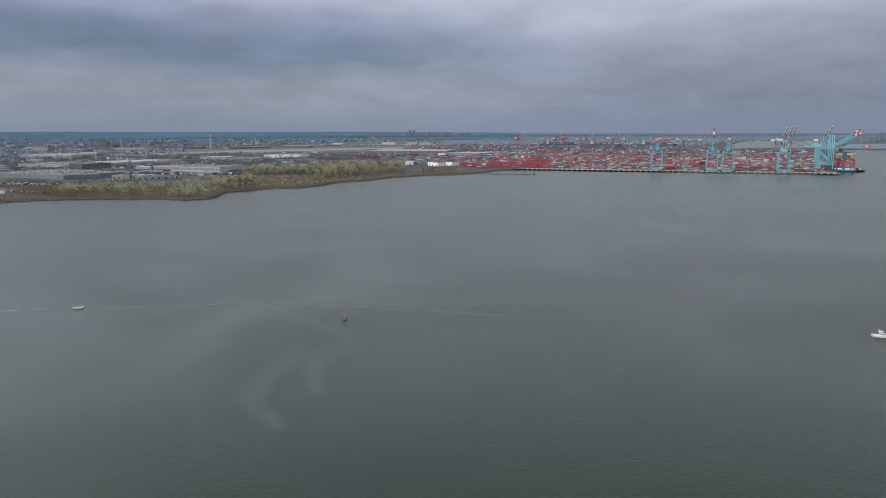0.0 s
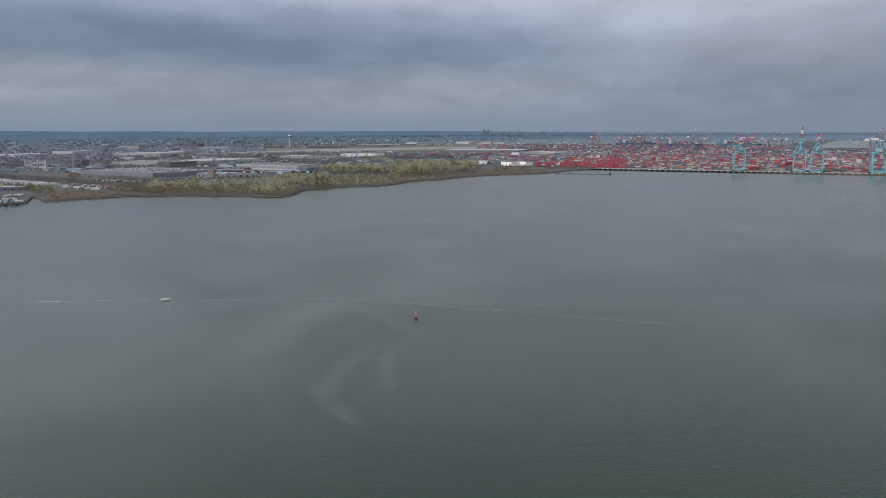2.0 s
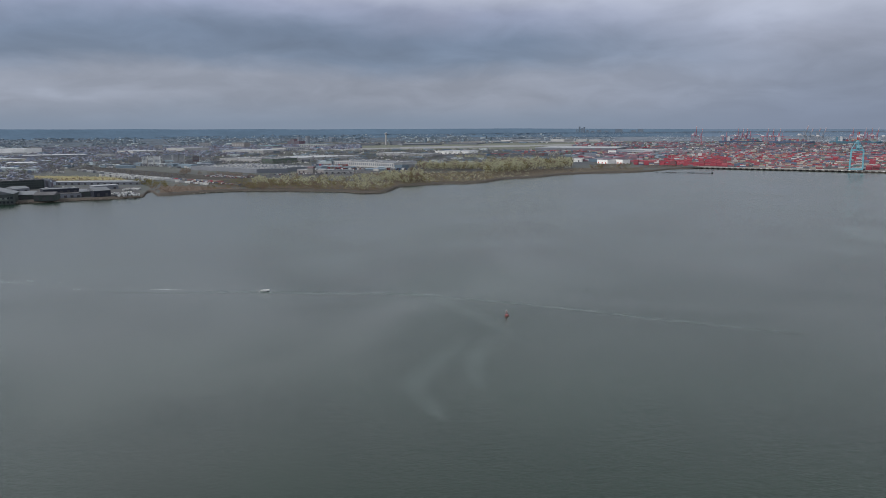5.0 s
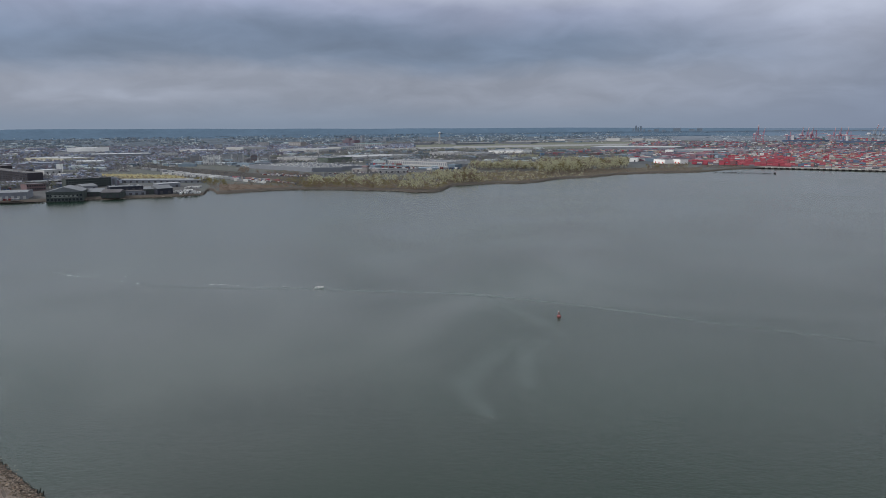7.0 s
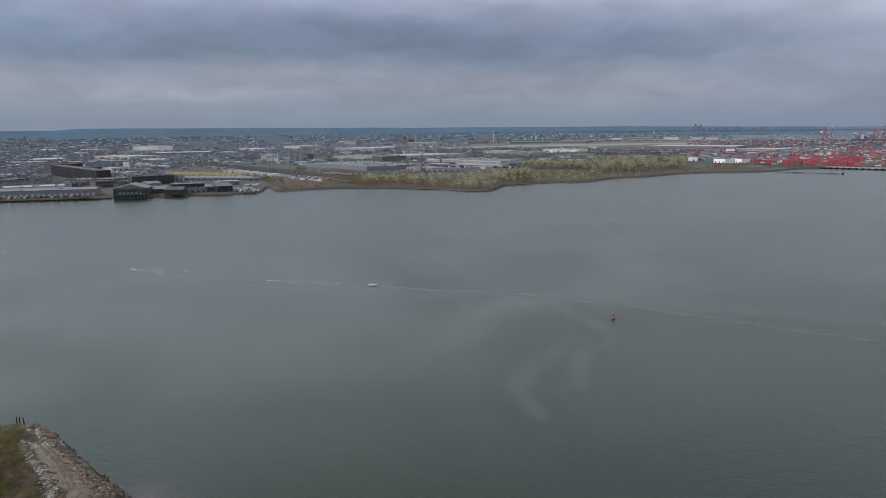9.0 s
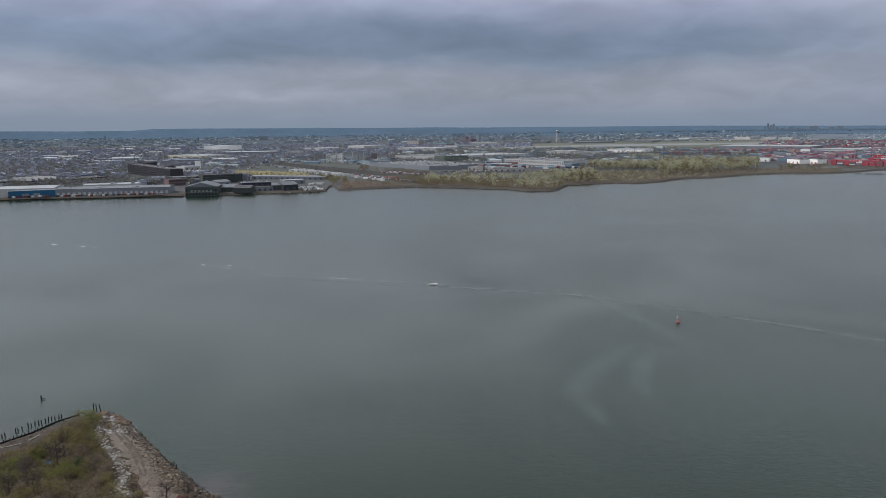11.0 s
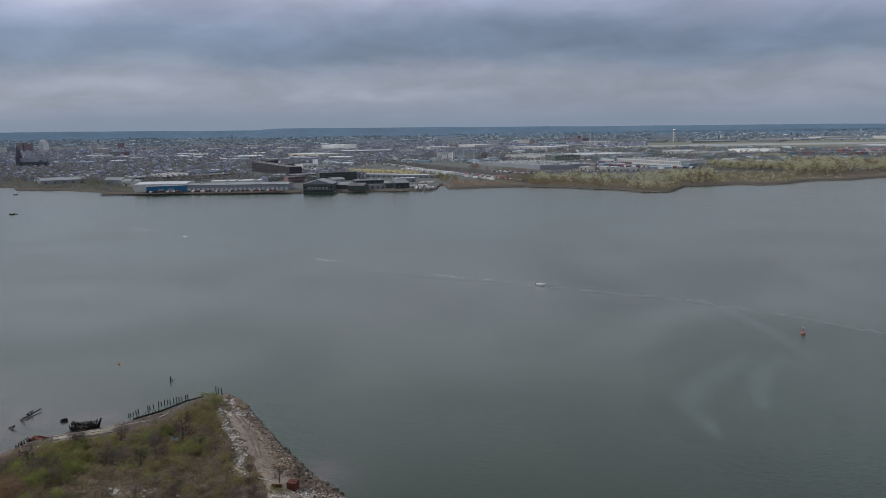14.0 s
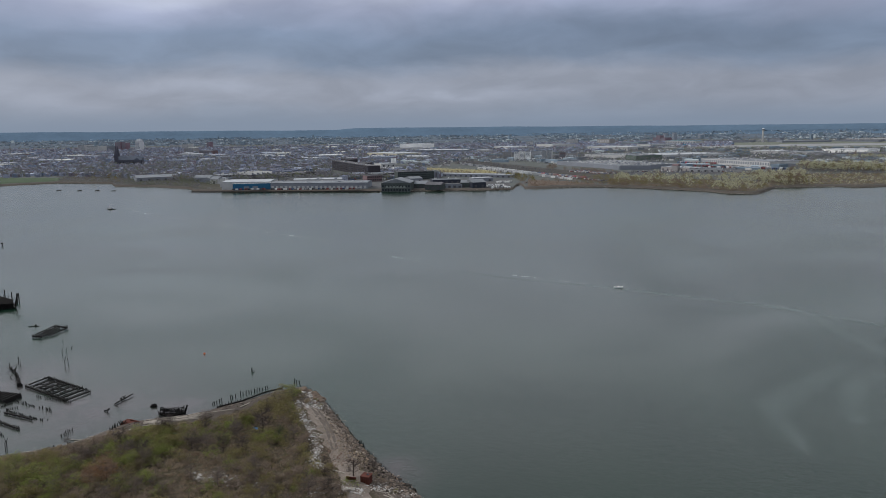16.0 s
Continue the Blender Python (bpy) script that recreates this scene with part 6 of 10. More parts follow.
def house_field(x, y, w, dep, h, rh, rz, tag, mats):
    """Many gabled houses as two meshes: walls and roofs."""
    az, D = polar(x, y)
    d = reach(D)
    k = (d / D)[:, None]
    base = sites(az, D, 3.0)
    c, s = np.cos(np.radians(rz)), np.sin(np.radians(rz))

    def at(u, v, z):
        return base + np.stack([c * u - s * v, s * u + c * v, z + 0 * u], -1) * k
    hw, hd = w / 2, dep / 2
    P_ = [at(-hw, -hd, -0.5 + 0 * h), at(hw, -hd, -0.5 + 0 * h), at(hw, hd, -0.5 + 0 * h), at(-hw, hd, -0.5 + 0 * h), at(-hw, -hd, h), at(hw, -hd, h), at(hw, hd, h), at(-hw, hd, h), at(-hw, 0 * hd, h + rh), at(hw, 0 * hd, h + rh)]
    v = np.stack(P_, 1).reshape(-1, 3)
    n = len(x)
    q = np.array([(0, 1, 5, 4), (2, 3, 7, 6), (1, 2, 6, 5), (3, 0, 4, 7), (5, 6, 9, 9), (7, 4, 8, 8)])
    f = (np.arange(n)[:, None, None] * 10 + q).reshape(-1, 4)
    tri = f[:, 2] == f[:, 3]
    f3 = np.concatenate([f[~tri][:, [0, 1, 2]], f[~tri][:, [0, 2, 3]], f[tri][:, :3]])
    solid("town_houses", big_mesh("town_houses", v, f3, mats[0]), None, f"{tag} town house walls in brick, siding and render", "houses", kind="stuff")
    e = 0.35
    R_ = [at(-hw - e, -hd - e, h - 0.1), at(hw + e, -hd - e, h - 0.1), at(hw + e, 0 * hd, h + rh + 0.15), at(-hw - e, 0 * hd, h + rh + 0.15), at(hw + e, hd + e, h - 0.1), at(-hw - e, hd + e, h - 0.1)]
    v = np.stack(R_, 1).reshape(-1, 3)
    q = np.array([(0, 1, 2, 3), (3, 2, 4, 5)])
    f = (np.arange(n)[:, None, None] * 6 + q).reshape(-1, 4)
    solid("town_roofs", big_mesh("town_roofs", v, f, mats[1]), None, f"{tag} town roofs in grey felt and shingle", "roofs", kind="stuff")


def house(m, rng, w, dep, h, rh):
    b = thing("house", "small detached town house with a pitched roof", "house", "waterfront town houses", m)
    part("wall", Shape().box(0, 0, -0.5, w, dep, h + 0.5).add([(-w / 2, -dep / 2, h), (-w / 2, dep / 2, h), (-w / 2, 0, h + rh), (w / 2, -dep / 2, h), (w / 2, dep / 2, h), (w / 2, 0, h + rh)], [(2, 1, 0), (3, 4, 5)]), WALL_ONE, b)
    part("roof", Shape().gable(0, 0, h, w, dep, rh), ROOF_ONE, b)
    part("chimney", Shape().box(w * 0.25, dep * 0.1, h, 0.8, 0.8, rh + 1.2), RED_BRICK, b)
    for x in (-w * 0.25, w * 0.25):
        part("window", Shape().box(x, -dep / 2 - 0.05, 3.9, 1.3, 0.2, 1.5), GLASS, b)
    return b


def build_town():
    rng = np.random.default_rng(11)
    taken = footprints()
    # street grid of the old town
    g = radians(-38)
    U, V = np.meshgrid(np.arange(-4200, 4200, 10.5), np.arange(-4200, 5600, 19.0))
    U = U.ravel() + rng.normal(0, 0.8, U.size)
    V = V.ravel() + rng.normal(0, 2.0, V.size)
    keep = (np.mod(U, 189) > 13) & (np.mod(V, 57) > 9)
    U, V = U[keep], V[keep]
    x, y = U * math.cos(g) - V * math.sin(g), U * math.sin(g) + V * math.cos(g)
    x, y = x + 60 * np.sin(y / 310.0), y + 45 * np.sin(x / 270.0)
    az, D = polar(x, y)
    d = reach(D)
    ok = (az > 20) & (az < 79) & (D > coast(az) + 60) & (D < 6200)
    # the town lies beyond the waterfront works, and thins out towards the railway and the depots
    inner = np.interp(az, [20, 24, 30, 34, 38, 43, 50, 56, 61, 66, 70, 79], [3600, 3300, 2700, 2500, 2350, 1750, 1560, 1480, 1440, 1440, 1500, 1560])
    ok &= D > inner
    ok &= free_of(az, d, taken)
    for poly in OPEN:
        ok &= ~in_polygon(az, 1 / D, [(a, 1 / b) for a, b in poly])
    ok &= rng.random(len(x)) < np.where(D < 3000, 0.50, 0.36)
    x, y, az, D = x[ok], y[ok], az[ok], D[ok]
    order = np.argsort(D)
    x, y, az, D = x[order], y[order], az[order], D[order]
    n = len(x)
    w, dep = rng.uniform(4.6, 7.4, n), rng.uniform(7, 11, n)
    h, rh = rng.uniform(4.2, 7.2, n), rng.uniform(0.3, 2.6, n)
    blocks = rng.random(n) < 0.05
    w[blocks] *= 2.2
    h[blocks] += 4
    rh[blocks] = 0.2
    rz = np.where(rng.random(n) < 0.5, math.degrees(g), math.degrees(g) + 90)
    near = min(n, 190)
    r = random.Random(5)
    protos = []
    for i in range(near):
        m = stand(float(az[i]), float(D[i]), float(rz[i]) - float(az[i]))
        if len(protos) < 12:
            protos.append(house(m, r, float(w[i]), float(dep[i]), float(h[i]), float(max(rh[i], 1.0))))
        else:
            copy_thing(protos[i % 12], m)
    s = slice(near, n)
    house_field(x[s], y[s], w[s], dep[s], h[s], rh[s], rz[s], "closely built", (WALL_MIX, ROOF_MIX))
    # far suburbs, to the foot of the hills, and scattered works between the depots
    m = 30000
    az = rng.uniform(-33, 79, m)
    inv = np.where(np.arange(m) < 17000, rng.uniform(1 / 26000, 1 / 3300, m), rng.uniform(1 / 34000, 1 / 5600, m))
    D = 1 / inv
    dens = np.array([noise.noise(Vector((a * 0.35, 900.0 / b * 9, 3))) for a, b in zip(az, D)])
    lim = np.interp(az, [-33, -24, -20, -2, 4, 30, 34, 79], [8800, 8000, 5600, 3900, 5000, 5000, 4300, 5200])
    ok = (D > lim) & (D < 0.96 * (EYE - 3) / np.tan(np.radians(-hill_foot(az)))) & (rng.random(m) < 0.55 + 1.2 * dens) & free_of(az, reach(D), taken)
    az, D = az[ok], D[ok]
    x, y = -np.sin(np.radians(az)) * D, np.cos(np.radians(az)) * D
    big = rng.random(len(az)) < 0.07
    w = np.where(big, rng.uniform(22, 70, len(az)), rng.uniform(6, 14, len(az)))
    h = np.where(big, rng.uniform(5, 9, len(az)), rng.uniform(4, 7, len(az)))
    w, h = np.where(az < 4, w * 0.5, w), np.where(az < 4, h * 0.6, h)
    tall = (rng.random(len(az)) < 0.008) & (az > 4)
    h[tall] = rng.uniform(18, 36, tall.sum())
    w[tall] = rng.uniform(14, 30, tall.sum())
    turn_ = rng.uniform(-60, 60, len(az))
    # the eastern suburbs take the copy with more haze in its colours
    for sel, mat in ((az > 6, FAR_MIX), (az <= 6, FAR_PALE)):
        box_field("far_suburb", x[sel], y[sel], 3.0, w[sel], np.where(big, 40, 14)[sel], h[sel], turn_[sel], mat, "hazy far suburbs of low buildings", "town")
    # wide pale roofs of works and stores, added to lift the town's tone like haze
    m = 70
    az, D = rng.uniform(42, 78, m), 1 / rng.uniform(1 / 4600, 1 / 2100, m)
    ok = free_of(az, reach(D), taken)
    az, D = az[ok], D[ok]
    n = len(az)
    x, y = -np.sin(np.radians(az)) * D, np.cos(np.radians(az)) * D
    box_field("town_works", x, y, 3.0, rng.uniform(30, 105, n), rng.uniform(25, 60, n), rng.uniform(7, 10.5, n), np.where(rng.random(n) < 0.5, math.degrees(g), math.degrees(g) + 90), FLAT_ROOFS, "low works with wide pale flat roofs among the houses", "buildings")
    # workshops crowded behind the waterfront
    m = 900
    az = rng.uniform(41, 63, m)
    D = 1 / rng.uniform(1 / 1700, 1 / 1230, m)
    edge = np.interp(az, [41, 44, 50.2, 51.2, 63], [1330, 1250, 1250, 1470, 1490])
    ok = (D > edge) & free_of(az, reach(D), taken)
    for poly in OPEN:
        ok &= ~in_polygon(az, 1 / D, [(a, 1 / b) for a, b in poly])
    az, D = az[ok], D[ok]
    x, y = -np.sin(np.radians(az)) * D, np.cos(np.radians(az)) * D
    q = rng.random(len(az)) < 0.45
    turn = np.where(rng.random(len(az)) < 0.5, math.degrees(g), math.degrees(g) + 90)
    house_field(x[~q], y[~q], rng.uniform(9, 24, (~q).sum()), rng.uniform(9, 16, (~q).sum()), rng.uniform(4, 8, (~q).sum()), rng.uniform(0.3, 3, (~q).sum()), turn[~q], "low workshop and", (WALL_MIX, ROOF_MIX))
    box_field("parked_vans", x[q], y[q], 3.2, rng.uniform(4, 9, q.sum()), 2.3, rng.uniform(1.6, 3, q.sum()), turn[q], VEHICLES, "cars and vans parked between the workshops", "vehicles")
    # low works, lorries and sheds on the industrial flats
    m = 2600
    az = rng.uniform(-4, 46, m)
    D = 1 / rng.uniform(1 / 5200, 1 / 1500, m)
    inner = np.interp(az, [-4, 2, 8, 14, 18, 26, 32, 37, 42, 46], [2300, 2100, 1900, 1800, 1560, 1560, 1700, 1900, 1700, 1700])
    runway = (D > 3300) & (D < 4700) & (az < 33)
    ok = (D > inner) & ~runway & free_of(az, reach(D), taken) & (rng.random(m) < 0.7)
    for poly in OPEN:
        ok &= ~in_polygon(az, 1 / D, [(a, 1 / b) for a, b in poly])
    az, D = az[ok], D[ok]
    x, y = -np.sin(np.radians(az)) * D, np.cos(np.radians(az)) * D
    lorry = rng.random(len(az)) < 0.72
    box_field("parked_lorries", x[lorry], y[lorry], 3.4, rng.uniform(7, 16, lorry.sum()), 3.0, 3.6, rng.choice([-20.0, 70.0, 15.0], lorry.sum()), TRAILERS, "parked lorries and trailers on the depot yards", "lorries")
    f = ~lorry
    box_field("small_works", x[f], y[f], 3.0, rng.uniform(14, 50, f.sum()), rng.uniform(12, 30, f.sum()), rng.uniform(4, 9, f.sum()), rng.choice([-20.0, 15.0], f.sum()), FAR_MIX, "small works and stores on the industrial flats", "sheds")


def rows_of(name, a, b, n, w, dep, h, mat, label, category, lines=1, gap=4.0, turn=90.0, skip=0.15, seed=3):
    """A parked row from spot a to spot b, as one mesh."""
    rng = np.random.default_rng(seed)
    pa = np.array([-math.sin(radians(a[0])) * a[1], math.cos(radians(a[0])) * a[1]])
    pb = np.array([-math.sin(radians(b[0])) * b[1], math.cos(radians(b[0])) * b[1]])
    way = (pb - pa) / np.linalg.norm(pb - pa)
    side = np.array([-way[1], way[0]])
    X, Y = [], []
    for j in range(lines):
        for i in range(n):
            if rng.random() > skip:
                p = pa + (pb - pa) * (i + 0.5) / n + side * j * gap + rng.normal(0, 0.3, 2)
                X.append(p[0]), Y.append(p[1])
    return box_field(name, np.array(X), np.array(Y), 3.3, w, dep, h, math.degrees(math.atan2(way[1], way[0])) + turn, mat, label, category)


def build_yards():
    rows_of("trailer_row", (40.55, 1801), (34.03, 1328), 48, 14, 2.6, 4.0, TRAILERS, "white trailers parked along the embankment", "trailers", turn=60, skip=0.3, seed=4)
    rows_of("trailer_row", (39.09, 1564), (35.47, 1379), 34, 14, 2.6, 4.0, TRAILERS, "white trailers parked in the yard", "trailers", lines=2, gap=18, turn=90, seed=5)
    rows_of("trailer_row", (34.03, 1313), (31.88, 1226), 18, 9, 2.6, 3.4, TRAILERS, "pale vans parked near the shore", "trailers", turn=20, seed=6)
    rows_of("trailer_row", (35.02, 1414), (30.78, 1269), 26, 12, 2.6, 3.4, CARGO, "dark containers along the shore road", "trailers", turn=10, seed=7)
    rows_of("car_row", (33.00, 1328), (29.03, 1190), 40, 4.5, 1.9, 1.6, VEHICLES, "cars parked near the shore", "cars", seed=8)
    rows_of("car_row", (32.04, 1473), (29.17, 1380), 36, 4.5, 1.9, 1.6, VEHICLES, "cars parked behind the trees", "cars", lines=3, gap=14, seed=9)
    rows_of("car_row", (26.83, 1462), (19.89, 1488), 60, 4.5, 1.9, 1.6, VEHICLES, "cars parked beside the low buildings", "cars", lines=2, gap=12, skip=0.4, seed=10)
    rows_of("trailer_row", (25.69, 1711), (19.87, 1657), 44, 12, 2.6, 4.0, CARGO, "mixed trailers parked beside the warehouse", "trailers", turn=90, seed=11)
    rows_of("trailer_row", (23.79, 1838), (21.06, 1799), 30, 12, 2.6, 4.0, CARGO, "mixed trailers in the depot yard", "trailers", turn=90, lines=2, gap=20, seed=12)
    rows_of("trailer_row", (21.87, 1634), (16.16, 1595), 50, 12, 2.6, 3.8, VEHICLES, "lorries parked along the white warehouse", "trailers", turn=90, skip=0.3, seed=13)
    rows_of("trailer_row", (10.77, 1622), (8.10, 1655), 20, 10, 2.6, 3.6, TRAILERS, "white lorries behind the trees", "trailers", turn=80, seed=14)
    rows_of("container_row", (9.86, 2424), (3.81, 2487), 40, 12.2, 12, 7.8, CARGO, "stacked containers behind the trees", "containers", turn=0, lines=3, gap=40, seed=15)
    rows_of("container_row", (7.85, 2697), (1.08, 2719), 40, 12.2, 14, 9, CARGO, "container stacks along the railway", "containers", turn=0, lines=3, gap=60, seed=16)
    rows_of("trailer_row", (47.74, 1546), (44.93, 1527), 30, 12, 2.8, 4.2, TRAILERS, "white trailers parked by the depot", "trailers", lines=6, gap=17, skip=0.2, turn=90, seed=17)
    rows_of("truck_row", (58.94, 1115), (56.21, 1104), 12, 5, 2.2, 2.1, VEHICLES, "trucks parked before the blue shed", "trucks", turn=70, skip=0.4, seed=18)
    rows_of("truck_row", (55.78, 1095), (48.69, 1065), 44, 5.5, 2.2, 2.3, VEHICLES, "trucks and vans along the waterfront", "trucks", turn=80, skip=0.3, seed=19)
    rows_of("moored_boats", (38.27, 1052), (36.59, 1060), 18, 9, 2.6, 2.2, TRAILERS, "white boats on stands in the yard", "boats", lines=4, gap=16, turn=70, skip=0.45, seed=20)
    rows_of("moored_boats", (37.73, 1163), (36.68, 1162), 10, 8, 2.6, 2.2, TRAILERS, "white boats stored ashore", "boats", lines=2, gap=14, turn=60, seed=21)
    rows_of("car_row", (42.53, 1102), (38.41, 1094), 36, 4.5, 1.9, 1.7, VEHICLES, "cars in the boatyard", "cars", skip=0.4, seed=22)
    rows_of("railway_wagons", (43.86, 2274), (38.64, 2179), 40, 18, 3, 4.2, FAR_MIX, "wagons standing on the railway", "wagons", lines=3, gap=26, turn=0, seed=23)


def build_ground_cover():
    patch("reed_field", [(43.56, 1439), (37.18, 1365), (38.18, 1518), (43.74, 1657)], REED, "pale dry reed field behind the boatyard", 0.2)
    patch("park_lawn", [(74.81, 1459), (70.74, 1460), (70.36, 1603), (75.09, 1693)], LAWN, "green waterfront lawn", 0.25)
    patch("yard_pavement", [(59.40, 1097), (36.59, 1021), (36.82, 1241), (59.35, 1374)], ASPHALT, "grey yard beside the water", 0.1, "pavement")
    patch("depot_pavement", [(41.37, 1867), (29.03, 1154), (28.83, 1364), (40.00, 2029)], RAIL_GROUND, "grey lorry park and access road", 0.14, "pavement")
    patch("shore_grass", [(35.28, 1060), (29.67, 1085), (30.12, 1164), (35.28, 1239)], MUD, "brown shore grass", 0.17)
    patch("shore_scrubland", [(70.75, 1395), (59.53, 1098), (59.76, 1413), (70.53, 1649)], SCRUB_DARK, "dark brown scrubland along the shore", 0.2, n=60)
    patch("shore_scrubland", [(29.01, 1052), (18.02, 963), (17.05, 1239), (28.95, 1278)], SCRUBLAND, "brown soil under the shoreline trees", 0.18, n=60)
    patch("shore_scrubland", [(17.94, 970), (6.55, 1268), (6.53, 1600), (17.02, 1424)], SCRUBLAND, "brown soil under the shoreline trees", 0.16, n=60)
    patch("runway", [(16.71, 3499), (-0.28, 4293), (-0.28, 4653), (16.91, 3853)], RUNWAY, "pale concrete runway", 0.3, "road")
    patch("runway", [(28.13, 3102), (6.50, 3843), (6.50, 4127), (22.55, 3551)], RUNWAY, "pale concrete taxiway", 0.3, "road")
    patch("airfield_grass", [(31.89, 3013), (1.08, 3491), (1.08, 5213), (31.86, 3805)], FIELD, "dry airfield grass", 0.05)
    patch("runway", [(12.66, 5219), (-0.74, 5448), (-0.74, 5880), (12.66, 5604)], RUNWAY, "pale far runway", 0.35, "road")
    patch("car_park", [(32.71, 1375), (29.01, 1320), (28.62, 1506), (32.67, 1575)], ASPHALT, "grey car park behind the trees", 0.12, "pavement")
    patch("car_park", [(26.84, 1411), (18.68, 1439), (19.06, 1695), (26.82, 1516)], ASPHALT, "grey car park beside the low buildings", 0.12, "pavement")
    patch("shore_sand", [(6.55, 1268), (-2.33, 1517), (-2.33, 1732), (6.53, 1600)], SCRUBLAND, "brown sandy shore", 0.15, n=60)
    patch("channel_water", [(-21.26, 4137), (-28.70, 4657), (-28.83, 10385), (-22.98, 8381)], WATER, "grey channel beyond the container yard", 1.2, "water")
    patch("channel_water", [(-26.00, 5363), (-32.87, 5645), (-32.82, 14770), (-27.42, 11238)], WATER, "grey open channel beyond the ship", 1.6, "water")


def build_far_plain(first, last, mat):
    """Wooded plain between the town and the foot of the hills."""
    az = np.arange(first, last + 0.1, 0.5)
    inner = np.interp(az, [-33, -22, -20, -4, 8, 31, 34, 79], [14000, 9000, 5600, 5600, 6100, 5300, 4700, 5100])
    outer = 0.99 * (EYE - 3) / np.tan(np.radians(-hill_foot(az)))
    g = np.array([sites(az, 1 / (k / outer + (1 - k) / inner), 3.15) for k in np.linspace(0, 1, 24)])
    nr, na = g.shape[:2]
    i = np.arange(nr * na).reshape(nr, na)
    f = np.stack([i[:-1, 1:], i[:-1, :-1], i[1:, :-1], i[1:, 1:]], -1).reshape(-1, 4)
    solid("far_plain", big_mesh("far_plain", g.reshape(-1, 3), f, mat, True), None, "far wooded plain reaching to the hills", "ground", kind="structure")


def build_yard_clutter():
    rng = np.random.default_rng(61)
    # chassis, sheds, plant and older stacks on the ground beyond
    m = 9500
    az = rng.uniform(-27.5, 3.0, m)
    D = 1 / rng.uniform(1 / 5200, 1 / 1950, m)
    lim = np.interp(az, [-27.5, -20, -8, -3, -1, 3], [1900, 2100, 2500, 2350, 1950, 2050])
    dens = np.array([noise.noise(Vector((a * 0.9, 30000.0 / d, 2.0))) for a, d in zip(az, D)])
    ok = (D > lim) & (rng.random(m) < 0.62 + 1.1 * dens) & ~((az < -20.5) & (D > 3900)) & ~((az < -15.5) & (D > 4900)) & free_of(az, reach(D), footprints())
    az, D = az[ok], D[ok]
    x, y = -np.sin(np.radians(az)) * D, np.cos(np.radians(az)) * D
    kind = rng.random(len(az))
    for lo_, hi_, mat, wide, deep_, tall_, lab in ((0.0, 0.42, CARGO, (6, 26), 6, (2.6, 8), "older container stacks behind the yard"), (0.42, 0.62, PORT_FAR, (10, 40), 14, (4, 9), "low sheds and plant behind the yard"), (0.62, 0.82, VEHICLES, (8, 15), 3, (2.5, 4), "chassis and lorries parked behind the yard"), (0.82, 1.0, PORT_FAR, (10, 30), 8, (3, 7), "dark plant and scrub behind the yard")):
        s = (kind >= lo_) & (kind < hi_)
        n = s.sum()
        box_field("yard_clutter", x[s], y[s], 3.0, rng.uniform(*wide, n), deep_, rng.uniform(*tall_, n), rng.choice([QUAY_TURN, QUAY_TURN + 90, 10.0], n), mat, lab, "yard clutter")


build_warehouses()
build_waterfront()
build_skyline()
build_yard_clutter()
build_town()
build_yards()
build_ground_cover()
# the eastern half of the plain takes the colour with more painted haze
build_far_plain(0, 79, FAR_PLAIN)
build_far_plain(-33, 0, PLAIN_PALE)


# ---- trees and shrubs ----
def tri_tube(p, q, r0, r1, n=3):
    p, q = np.array(p, float), np.array(q, float)
    d = (q - p) / max(np.linalg.norm(q - p), 1e-6)
    a = np.cross(d, [0.31, 0.95, 0.05])
    a /= np.linalg.norm(a)
    b = np.cross(d, a)
    ang = np.arange(n) * 2 * np.pi / n
    ring = np.cos(ang)[:, None] * a + np.sin(ang)[:, None] * b
    v = np.concatenate([p + ring * r0, q + ring * r1])
    f = []
    for i in range(n):
        j = (i + 1) % n
        f += [(i, j, n + j), (i, n + j, n + i)]
    return v, np.array(f)


def join(parts):
    vs, fs, n = [], [], 0
    for v, f in parts:
        vs.append(v)
        fs.append(f + n)
        n += len(v)
    return np.concatenate(vs), np.concatenate(fs)


